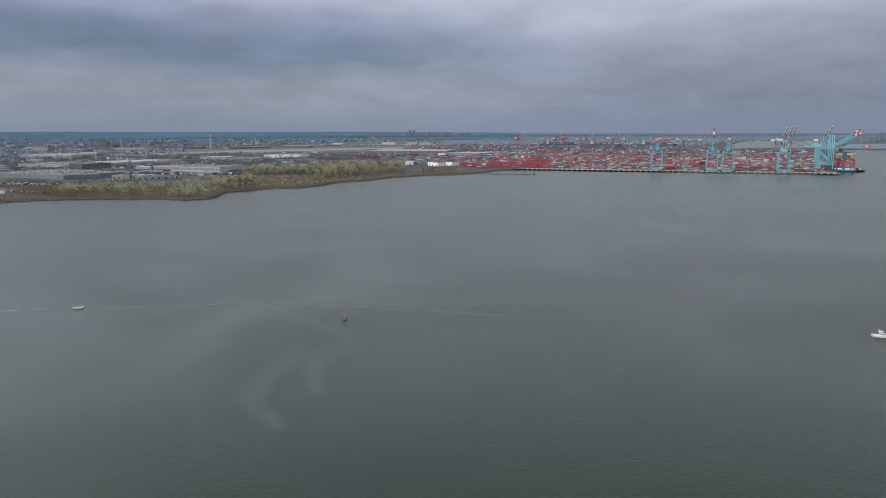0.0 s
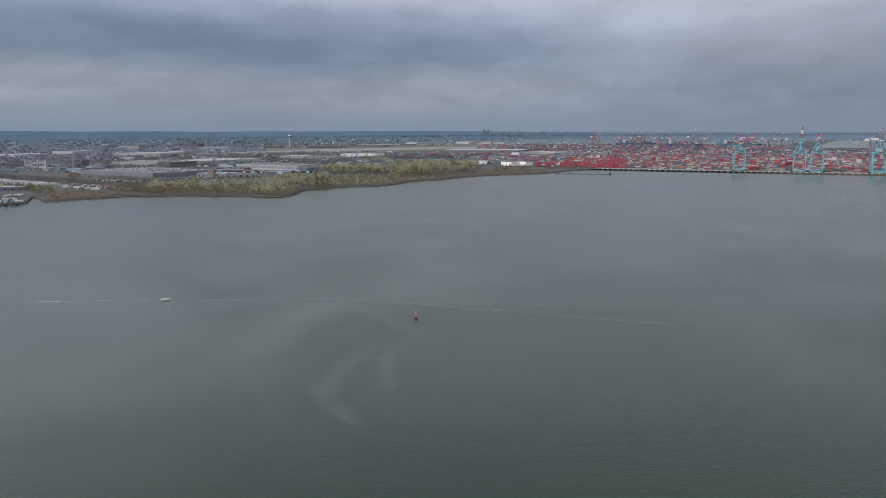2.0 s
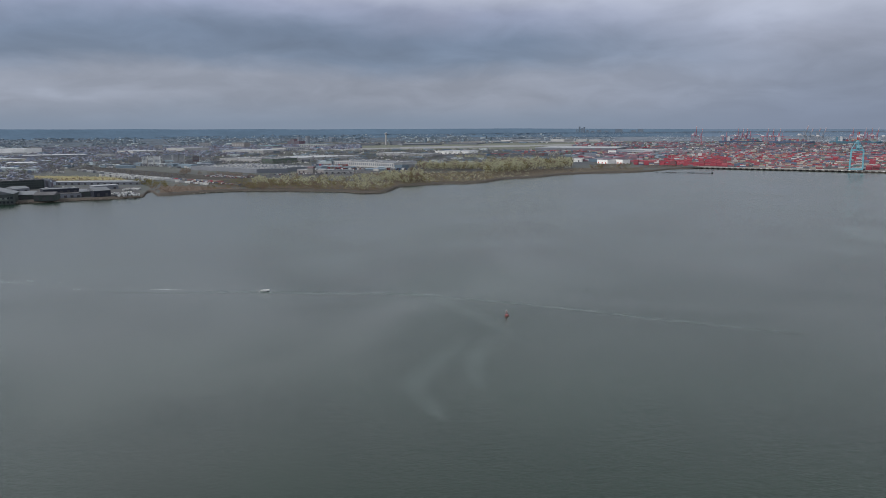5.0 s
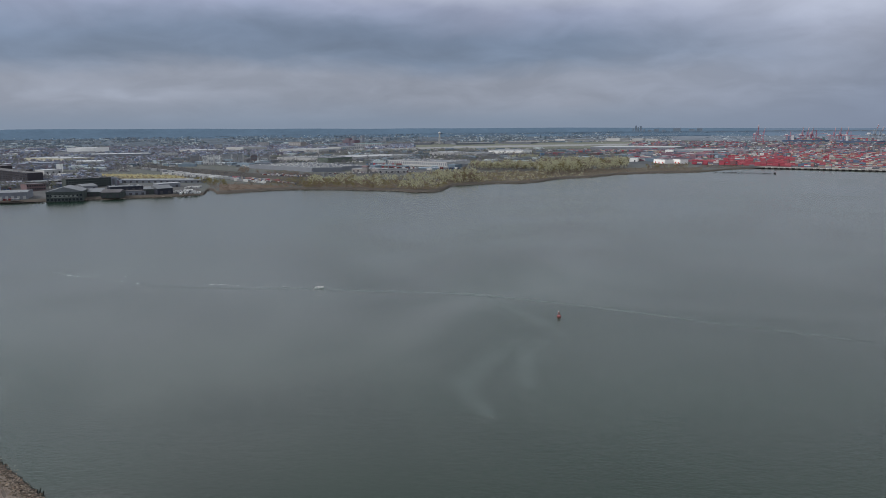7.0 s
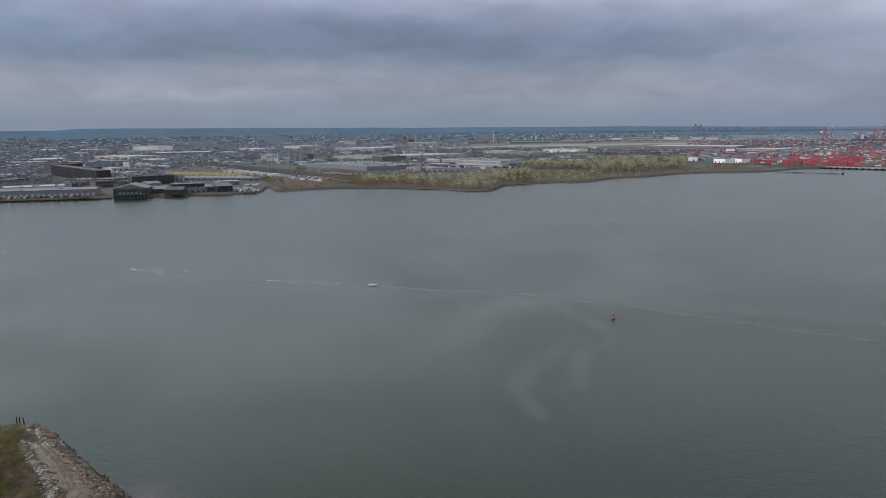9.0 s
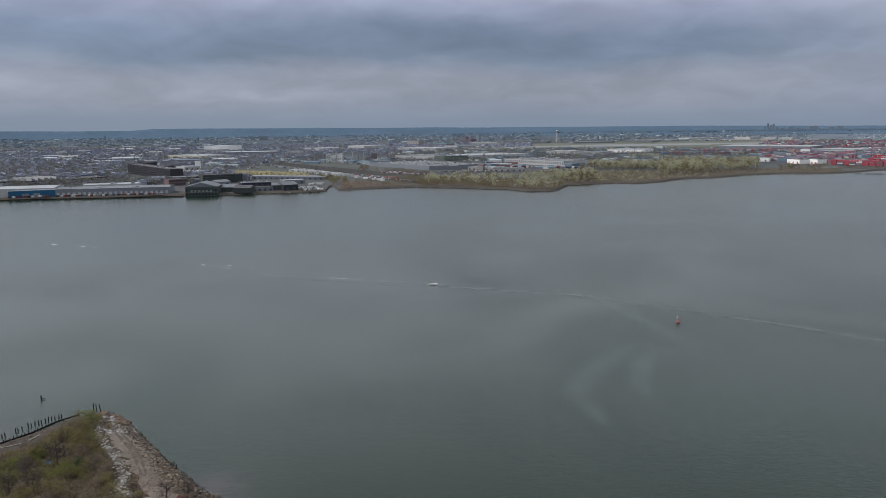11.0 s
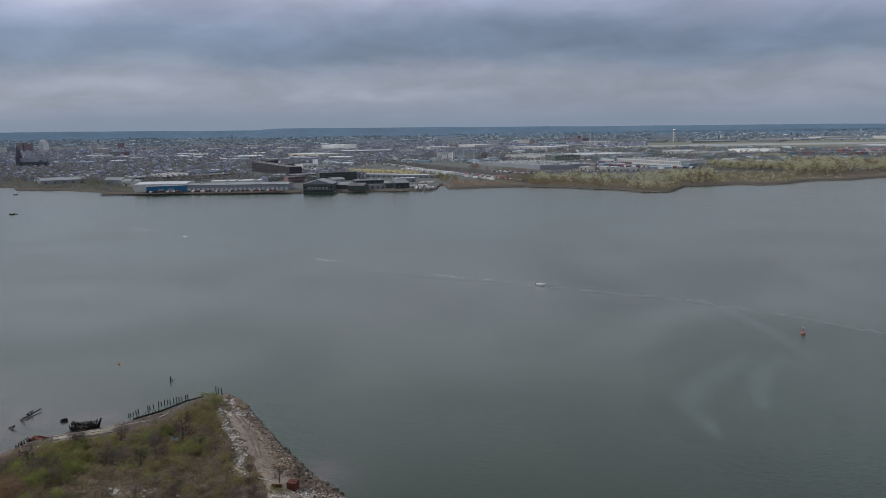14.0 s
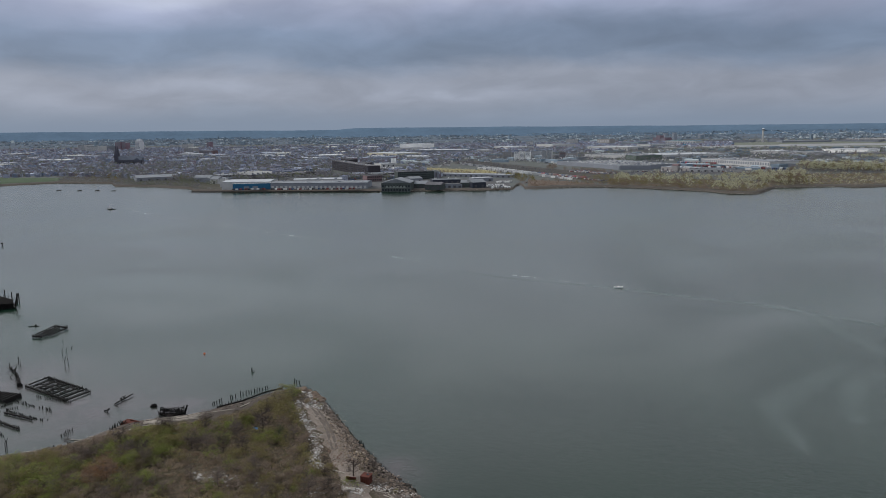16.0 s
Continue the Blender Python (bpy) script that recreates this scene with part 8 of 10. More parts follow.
def build_island_things():
    rng = random.Random(14)
    build_island()
    # gravel track and pale rubble on its sides
    drape("gravel_track", [(-181.2, 133.3), (-170.5, 128.9), (-160.2, 125.3), (-151.9, 120.4), (-141.6, 114.7), (-133.0, 110.2), (-123.9, 104.3), (-116.0, 99.1)], [3, 6.5, 8, 7, 6, 6, 6, 6], GRAVEL, "brown gravel track with worn wheel ruts")
    drape("wheel_rut", [(-177.2, 131.6), (-171.2, 129.4), (-163.7, 126.1), (-156.3, 121.7), (-147.5, 116.0)], [0.8, 1.1, 1.2, 1.0, 0.7], RUT, "dark wheel rut in the gravel track", 0.1)
    drape("wheel_rut", [(-176.0, 132.7), (-170.1, 130.4), (-161.4, 126.4), (-154.2, 121.9), (-146.4, 116.9)], [0.7, 1.0, 1.0, 0.9, 0.6], RUT, "dark wheel rut in the gravel track", 0.1)
    drape("muddy_beach", [(-210.7, 85.1), (-203.9, 97.0), (-198.1, 107.3), (-198.1, 119.6), (-197.7, 132.6)], [5, 13, 14, 12, 6], material("muddy_shingle", (0.062, 0.053, 0.047), 0.95, spec=0.08, noise_scale=0.4, amount=0.35, fine=3.0), "brown muddy shingle beach", 0.06, "ground")
    white = [(-184.4, 131.8), (-175.4, 125.8), (-166.7, 121.8), (-159.1, 118.8), (-151.2, 113.8), (-145.8, 108.4), (-141.0, 106.6)]
    rubble("pale_rubble", white, 1.7, 1300, 0.16, PALE_ROCK, "pale broken concrete strewn along the track", rng)
    single_rocks(white, 1.5, 50, 0.22, PALE_ROCK, "pale slab of broken concrete beside the track", "pale rubble slabs", rng)
    tip = [(-190.7, 139.3), (-183.7, 137.7), (-178.0, 134.9), (-179.3, 131.8)]
    rubble("tip_rubble", tip, 3.0, 420, 0.26, PALE_ROCK, "pale rubble heaped at the island's tip", rng)
    single_rocks([(-192.6, 142.6), (-186.2, 141.0), (-180.2, 138.2)], 2.2, 60, 0.7, ROCK, "dark boulder at the island's tip", "tip boulders", rng)
    bank = [(-175.6, 135.7), (-161.6, 130.1), (-148.6, 124.5), (-136.7, 120.3), (-125.0, 116.6), (-115.9, 115.3)]
    rubble("bank_stones", bank, 3.6, 2600, 0.17, ROCK, "brown stones spread over the sloping bank", rng)
    red = [(-151.9, 119.0), (-144.3, 115.0), (-137.3, 112.3)]
    rubble("brick_rubble", red, 3.8, 900, 0.12, material("brick_bits", None, 0.9, palette=[(0.155, 0.098, 0.075), (0.20, 0.155, 0.125), (0.13, 0.088, 0.070), (0.225, 0.19, 0.158), (0.11, 0.09, 0.072)]), "reddish broken brick beside the track", rng)
    front = [(-127.7, 100.3), (-126.7, 104.8), (-124.8, 108.7), (-120.7, 112.5), (-114.8, 115.6)]
    rubble("front_rubble", front, 2.4, 700, 0.15, PALE_ROCK, "pale and reddish rubble on the near bank", rng)
    single_rocks(front, 2.6, 40, 0.26, PALE_ROCK, "pale block of broken concrete on the near bank", "near rubble blocks", rng)
    rubble("slab_rubble", [(-131.5, 96.5), (-130.0, 100.5), (-127.5, 103.5), (-123.5, 105.0)], 1.9, 420, 0.22, PALE_ROCK, "pale broken slabs spread over the near bank", rng)
    rubble("beach_stones", [(-211.4, 82.8), (-205.8, 94.3), (-198.4, 109.4), (-198.3, 130.7)], 3.0, 700, 0.17, ROCK, "small stones on the muddy beach", rng)
    rubble("inland_rubble", [(-160.0, 82.4), (-154.3, 86.2), (-144.2, 90.4)], 2.6, 460, 0.19, PALE_ROCK, "pale rubble among the bushes", rng)
    single_rocks([(-171.0, 136.0), (-157.0, 130.0), (-145.0, 125.2), (-134.0, 121.4), (-124.5, 118.6), (-113.0, 116.4)], 1.3, 70, 0.27, ROCK, "dark boulder along the foot of the bank", "bank boulders", rng)
    rubble("tan_stones", [(-168.0, 131.0), (-156.0, 126.0), (-146.0, 121.0), (-137.0, 117.0)], 3.6, 1500, 0.13, TAN_STONE, "tan stones and clods strewn over the bank", rng)
    rubble("awash_stones", [(-127.7, 119.2), (-124.0, 120.8), (-116.2, 119.0)], 1.8, 22, 0.4, ROCK, "dark stones awash beside the island", rng)
    # rusty box and a scrap barge
    x, y = -126.7, 110.1
    z = float(island_z(x, y)[0])
    t = thing("rusty_tank", "rust-red steel box standing on the rubble", "tank", m=pose(x, y, z - 0.1, 0, 0, 22))
    part("shell", Shape().box(0, 0, 0, 2.3, 2.2, 2.0), RUST, t)
    part("lid", Shape().box(0, 0, 2.0, 2.42, 2.32, 0.12), RUST, t)
    for i in range(4):
        part("rib", Shape().box(-0.9 + 0.6 * i, -1.13, 0.1, 0.1, 0.08, 1.8), RUST, t)
    part("hatch", Shape().box(0.4, 0.2, 2.12, 0.6, 0.6, 0.15), DARK_HULL, t)
    x, y = -129.6, 107.6
    z = float(island_z(x, y)[0])
    g = thing("scrap_plate", "dark rusted plate leaning on the bushes", "scrap", m=pose(x, y, z, 35, 5, 40))
    part("plate", Shape().box(0, 0, 0, 2.6, 0.15, 1.8), RUST, g)
    part("stiffener", Shape().box(-0.7, 0.14, 0, 0.12, 0.16, 1.8).box(0.7, 0.14, 0, 0.12, 0.16, 1.8), RUST, g)
    x, y = -212.0, 89.6
    b = thing("rusted_barge", "low rust-red barge wreck on the beach", "wreck", m=pose(x, y, 0.1, 3, 4, -18 + 42))
    part("hull", Shape().box(0, 0, -0.4, 8.5, 3.0, 0.95, taper=0.92), RUST, b)
    part("coaming", Shape().box(0.6, 0.9, 0.55, 6.0, 0.25, 0.4).box(0.6, -0.9, 0.55, 6.0, 0.25, 0.3).box(3.6, 0, 0.55, 0.25, 1.6, 0.4), RUST, b)
    part("plate", Shape().beam((-1.6, -0.6, 0.6), (2.4, 0.5, 0.9), 1.2, 0.1), RUST, b)
    for i in range(3):
        part("frame", Shape().beam((-3.9 + 0.7 * i, -1.2, 0.4), (-4.1 + 0.7 * i, -1.3, 1.3 - 0.2 * i), 0.2), DARK_TIMBER, b)
    # timbers
    A = [(-208.3, 114.1), (-208.7, 119.6), (-208.9, 126.3), (-206.8, 135.3)]
    pile_row(A, 22, 1.3, 0.17, "dark rotten pile of the outer row", "outer piles", rng, base=0.0, miss=0.2)
    Bq = [(-202.9, 113.0), (-201.6, 121.7), (-202.5, 131.2), (-201.2, 137.3)]
    pile_row(Bq, 26, 1.1, 0.13, "dark rotten pile along the beach", "beach piles", rng, lean=4)
    pts = [Vector(p) for p in Bq]
    for i, (a, b_) in enumerate(zip(pts, pts[1:])):
        solid("waling_beam", Shape().beam((a.x, a.y, 1.0), (b_.x, b_.y, 1.0), 0.35, 0.4), DARK_TIMBER, "dark squared beam bolted to the beach piles", "beam", "beach beams")
    R = [(-201.7, 142.0), (-196.1, 144.5), (-182.2, 141.0), (-166.8, 134.3), (-152.2, 128.2), (-139.3, 123.8), (-125.4, 119.0), (-116.8, 117.6)]
    pile_row(R, 84, 0.75, 0.10, "short dark pile along the island's bank", "bank piles", rng, lean=5, miss=0.25)
    pile_row([(-148.3, 126.6), (-146.4, 126.3)], 3, 1.3, 0.16, "dark pile standing off the bank", "bank piles", rng, base=0.0, miss=0)
    pile_row([(-203.4, 144.2), (-201.2, 144.6)], 3, 2.4, 0.16, "tall thin post at the island's tip", "tip posts", rng, miss=0)
    pile_row([(-213.6, 82.8), (-214.2, 87.8)], 9, 1.6, 0.2, "leaning dark stake beside the barge wreck", "barge stakes", rng, base=0.0, lean=16)
    for k, (x0, y0, x1, y1) in enumerate((( -205.8, 89.8, -197.0, 101.8), (-205.8, 94.3, -197.6, 103.1), (-200.6, 95.4, -195.3, 102.2), (-193.8, 115.8, -195.6, 120.5), (-199.2, 104.0, -194.0, 113.8), (-205.7, 80.5, -204.0, 85.1),
                                          (-190.1, 91.0, -187.1, 92.1), (-183.8, 90.9, -179.8, 90.4), (-147.8, 108.4, -143.2, 107.2), (-137.3, 108.1, -133.4, 109.0), (-156.4, 90.7, -154.1, 93.5), (-207.5, 90.6, -202.3, 96.2))):
        logs([(x0, y0, x1, y1, rng.uniform(0.13, 0.24))], "bleached driftwood log lying on the island", GREY_TIMBER, "driftwood", rng)
    # bands of small driftwood thrown up along the beach
    ends = [Vector(p) for p in ((-206.0, 91.2), (-198.1, 103.8))]
    d = (ends[1] - ends[0]).normalized()
    for i in range(70):
        p = ends[0].lerp(ends[1], rng.random()) + Vector((-d.y, d.x)) * rng.gauss(0, 2.4)
        a, l = math.atan2(d.y, d.x) + rng.gauss(0, 0.18), rng.uniform(0.5, 2.6)
        logs([(p.x - l * math.cos(a), p.y - l * math.sin(a), p.x + l * math.cos(a), p.y + l * math.sin(a), rng.uniform(0.06, 0.15))], "bleached driftwood branch on the beach", GREY_TIMBER, "beach driftwood", rng)
    for cx, cy, n in ((-158.8, 83.0, 9), (-127.5, 104.1, 14), (-119.8, 111.7, 8), (-183.6, 90.6, 6), (-141.2, 90.0, 7), (-145.3, 108.8, 5), (-154.4, 91.2, 4), (-212.9, 75.1, 6), (-211.5, 60.7, 5)):
        for i in range(n):
            p, a, l = Vector((cx + rng.gauss(0, 2.2), cy + rng.gauss(0, 1.8))), rng.uniform(-0.5, 0.9), rng.uniform(0.5, 2.0)
            logs([(p.x - l * math.cos(a), p.y - l * math.sin(a), p.x + l * math.cos(a), p.y + l * math.sin(a), rng.uniform(0.06, 0.13))], "bleached plank or branch lying among weeds", GREY_TIMBER, "loose planks", rng)
    x, y = -173.6, 108.4
    z = float(island_z(x, y)[0])
    tarp = Shape()
    for i in range(6):
        for j in range(5):
            tarp.v.append(((i - 2.5) * 0.5 + rng.uniform(-.15, .15), (j - 2) * 0.5 + rng.uniform(-.15, .15), 0.5 + rng.uniform(-.35, .45)))
    tarp.f = [(j + 5 * i, j + 5 * i + 5, j + 5 * i + 6, j + 5 * i + 1) for i in range(5) for j in range(4)]
    solid("crumpled_tarpaulin", tarp, material("blue_plastic", (0.05, 0.13, 0.27), 0.5, noise_scale=1.0, amount=0.2), "crumpled blue tarpaulin caught in the bushes", "tarpaulin", m=pose(x, y, z + 0.7, 0, 0, 30) @ Matrix.Scale(0.7, 4))


def wreck_hull(x, y, turn, L, beam, h, label, name="wrecked_hull", keel_tilt=8, seed=1, ribs=12, planks=4):
    rng = random.Random(seed)
    w = thing(name, label, "wreck", m=pose(x, y, -0.2, keel_tilt, 0, turn))
    part("keel", Shape().beam((-L / 2, 0, 0), (L / 2, 0, 0.2), 0.5, 0.6), DARK_TIMBER, w)
    for i in range(ribs):
        t = -0.5 + (i + 0.5) / ribs
        b = beam / 2 * math.sqrt(max(0.08, 1 - (2 * t) ** 2 * 0.85))
        for s in (-1, 1):
            hh = h * rng.uniform(0.4, 1.2)
            part("rib", Shape().beam((t * L, 0, 0), (t * L + rng.uniform(-.2, .2), s * b * 0.75, hh * 0.35), 0.3).beam((t * L, s * b * 0.75, hh * 0.35), (t * L + rng.uniform(-.3, .3), s * b, hh), 0.28), DARK_TIMBER, w)
    for s in (-1, 1):
        for k in range(planks):
            z = h * (0.2 + 0.2 * k)
            a, e = -0.5 + rng.uniform(0, 0.15), 0.5 - rng.uniform(0, 0.35)
            plank = Shape()
            n = 6
            for i in range(n):
                t0, t1 = a + (e - a) * i / n, a + (e - a) * (i + 1) / n
                f = lambda t: beam / 2 * math.sqrt(max(0.08, 1 - (2 * t) ** 2 * 0.85)) * (0.6 + 0.1 * k)
                plank.beam((t0 * L, s * f(t0), z), (t1 * L, s * f(t1), z), 0.12, h * 0.19)
            part("plank", plank, DARK_TIMBER, w)
    for i in range(5):
        part("loose_timber", Shape().beam((rng.uniform(-.5, .5) * L, rng.uniform(-.5, .5) * beam, 0.3), (rng.uniform(-.5, .5) * L, rng.uniform(-.5, .5) * beam, h * rng.uniform(0.2, 0.7)), 0.22), DARK_TIMBER, w)
    return w


def broken_bow(stem, left, right, highs=(2.6, 2.3), ribs=(7, 12), rise=2.2, rake=0.5, label="dark broken bow of a wooden hull on the beach"):
    """The bow end of a wooden hull: two flared, ragged sides that meet at the stem."""
    rng = random.Random(12)
    w = thing("wrecked_hull", label, "wreck")
    s = Vector((*stem, 0.0))
    for end, high, n in ((left, highs[0], ribs[0]), (right, highs[1], ribs[1])):
        e = Vector((*end, 0.0))
        d = (e - s).normalized()
        out = Vector((-d.y, d.x, 0))
        if out.dot(Vector((*left, 0)) + Vector((*right, 0)) - 2 * s) > 0:
            out = -out
        L = (e - s).length
        for k in range(6):
            z0, z1 = high * k / 6, high * (k + 1) / 6
            a, b = rng.uniform(0, 0.08), rng.uniform(0.75, 1.12) - 0.05 * k
            o0, o1 = out * (0.25 + 0.28 * k), out * (0.25 + 0.28 * (k + 1))
            p0, p1 = s + d * L * a + o0 * a, s + d * L * b + o0
            up = Vector((0, 0, z1 - z0 - 0.05)) + (o1 - o0)
            face = Shape()
            t = d.cross(up).normalized() * 0.09
            c = [p0 + Vector((0, 0, z0)), p1 + Vector((0, 0, z0)), p1 + Vector((0, 0, z0)) + up, p0 + Vector((0, 0, z0)) + up]
            face.v = [tuple(v - t) for v in c] + [tuple(v + t) for v in c]
            face.f = [(3, 2, 1, 0), (4, 5, 6, 7), (0, 1, 5, 4), (1, 2, 6, 5), (2, 3, 7, 6), (3, 0, 4, 7)]
            part("plank", face, DARK_TIMBER, w)
        for i in range(n):
            p = s + d * L * (i + 0.6) / n * 1.05
            h = high * rng.uniform(0.7, 1.25)
            part("rib", Shape().beam(p - out * 0.1, p + out * (0.2 + 1.5 * h / high) + Vector((0, 0, h)), 0.26), DARK_TIMBER, w)
    ahead = (2 * s - Vector((*left, 0)) - Vector((*right, 0))).normalized()
    part("stem", Shape().beam(s - Vector((0, 0, 0.5)), s + ahead * rake + Vector((0, 0, rise)), min(0.45, 0.2 * rise) + 0.02 * rise), DARK_TIMBER, w)
    for i in range(9):
        p = s.lerp(Vector((*left, 0)).lerp(Vector((*right, 0)), rng.random()), rng.uniform(0.3, 1.0))
        part("loose_timber", Shape().beam(p + Vector((0, 0, 0.2)), p + Vector((rng.uniform(-2, 2), rng.uniform(-2, 2), rng.uniform(0.4, 1.6))), 0.22), DARK_TIMBER, w)


def hulk(x, y, turn, L, beam, high):
    """A stranded wooden hull, broken open: keel, frames that stand above torn planking, and a rising stem."""
    rng = random.Random(27)
    w = thing("wrecked_hull", "dark broken wooden hull stranded at the beach", "wreck", m=pose(x, y, 0.1, 10, 0, turn))

    def rim(t, up, side):
        """A point on the shell: t from stern to stem, up from keel to rail."""
        b = beam / 2 * (1 - abs(t - 0.4) ** 2 * 2.4) * (0.35 + 0.65 * math.sqrt(up))
        return Vector(((t - 0.5) * L + 0.5 * up * t, side * max(b, 0.1), up * (high * (0.45 + 2.4 * (t - 0.5) ** 2))))
    part("keel", Shape().beam((-L / 2, 0, 0), (L / 2, 0, 0.2), 0.4, 0.5), DARK_TIMBER, w)
    for side in (-1, 1):
        for i in range(13):
            t = (i + 0.5) / 13
            top = rng.uniform(0.55, 1.4)
            rib = Shape()
            for k in range(3):
                rib.beam(rim(t, top * k / 3, side), rim(t, top * (k + 1) / 3, side), 0.22)
            part("rib", rib, DARK_TIMBER, w)
        for k in range(7):
            up0, up1 = k / 7 + 0.02, (k + 1) / 7 - 0.01
            start, end = rng.uniform(0.0, 0.12), 1.0 - rng.uniform(0.0, 0.1 + 0.06 * k)
            plank, n = Shape(), 7
            for i in range(n):
                if k > 1 and rng.random() < 0.14 * k:
                    if plank.v:
                        part("plank", plank, DARK_TIMBER, w)
                        plank = Shape()
                    continue
                t0, t1 = start + (end - start) * i / n, start + (end - start) * (i + 1) / n
                c = [rim(t0, up0, side), rim(t1, up0, side), rim(t1, up1, side), rim(t0, up1, side)]
                o = Vector((0, side * 0.1, 0))
                plank.add(c + [p + o for p in c], [(3, 2, 1, 0), (4, 5, 6, 7), (0, 1, 5, 4), (1, 2, 6, 5), (2, 3, 7, 6), (3, 0, 4, 7)])
            if plank.v:
                part("plank", plank, DARK_TIMBER, w)
    part("stem", Shape().beam((L / 2 - 0.1, 0, -0.2), (L / 2 + 1.0, 0, high * 1.35), 0.35, 0.5), DARK_TIMBER, w)
    for i in range(8):
        p = Vector((rng.uniform(-0.45, 0.3) * L, rng.uniform(-0.3, 0.3) * beam, 0.4))
        part("loose_timber", Shape().beam(p, p + Vector((rng.uniform(-2, 2), rng.uniform(-1.2, 1.2), rng.uniform(0.6, 2.2))), 0.2), DARK_TIMBER, w)
    for i in range(4):
        t = 0.2 + 0.2 * i
        part("deck_beam", Shape().beam(rim(t, 0.8, -1), rim(t, 0.75, 1), 0.22), DARK_TIMBER, w)
    return w


def wreck_frame(c0, c1, c2, c3, nx, ny, label, name="dock_wreck", posts=True, z=0.5, seed=2):
    """The floor timbers of a sunken dock between four corners."""
    rng = random.Random(seed)
    w = thing(name, label, "wreck")
    P0, P1, P2, P3 = (Vector((*c, z)) for c in (c0, c1, c2, c3))

    def at(u, v):
        return (P0.lerp(P1, u)).lerp(P3.lerp(P2, u), v)
    for i in range(nx + 1):
        u = i / nx
        a, b = rng.choice((0.0, 0.0, 0.15)), rng.choice((1.0, 1.0, 0.8))
        part("floor_timber", Shape().beam(at(u, a), at(u, b), 0.32, 0.4), DARK_TIMBER, w)
    for j in (0, ny):
        part("side_timber", Shape().beam(at(0, j / ny), at(rng.choice((1, 1, 0.8)), j / ny), 0.45, 0.55), DARK_TIMBER, w)
    if posts:
        for v in (0, 1):
            n = nx * 3
            for i in range(n + 1):
                if rng.random() < 0.8:
                    p = at(i / n, v)
                    part("post", Shape().tube((p.x, p.y, -1.5), (p.x + rng.uniform(-.15, .15), p.y, z + rng.uniform(0.4, 1.3)), 0.13, 0.10, 6), DARK_TIMBER, w)
    for _ in range(22):
        p, q = at(rng.uniform(0.1, 0.8), rng.uniform(0.05, 0.8)), at(rng.random(), rng.random())
        q = p + (q - p) * 0.3
        part("loose_timber", Shape().beam(p + Vector((0, 0, .3)), q + Vector((0, 0, rng.uniform(.2, .7))), 0.3), DARK_TIMBER, w)
    return w


def drift_tree(crown, root):
    """A fallen tree lying in the shallows, its crown and some branches still above the water."""
    rng = random.Random(9)
    t = thing("fallen_tree", "dark fallen tree lying half sunk in the shallows", "log")
    c, b = Vector((*crown, 0.5)), Vector((*root, 0.25))
    mid = c.lerp(b, 0.45) + Vector((1.2, 0.8, 0.2))
    part("trunk", Shape().tube(b, mid, 0.6, 0.42, 8).tube(mid, c, 0.42, 0.2, 8), DARK_TIMBER, t)
    part("root_plate", Shape().tube(b - (mid - b).normalized() * 0.5, b, 1.0, 0.6, 9), DARK_TIMBER, t)
    for i in range(16):
        p = mid.lerp(c, rng.uniform(0.1, 1.0)) if i < 12 else b.lerp(mid, rng.random())
        d = Vector((rng.uniform(-1, 1), rng.uniform(-1, 1), rng.uniform(0.1, 0.9))).normalized()
        q = p + d * rng.uniform(1.2, 3.4)
        part("branch", Shape().tube(p, q, 0.13, 0.06, 5).tube(q, q + (d + Vector((rng.uniform(-.6, .6), rng.uniform(-.6, .6), 0.2))) * 1.0, 0.06, 0.02, 4), DARK_TIMBER, t)


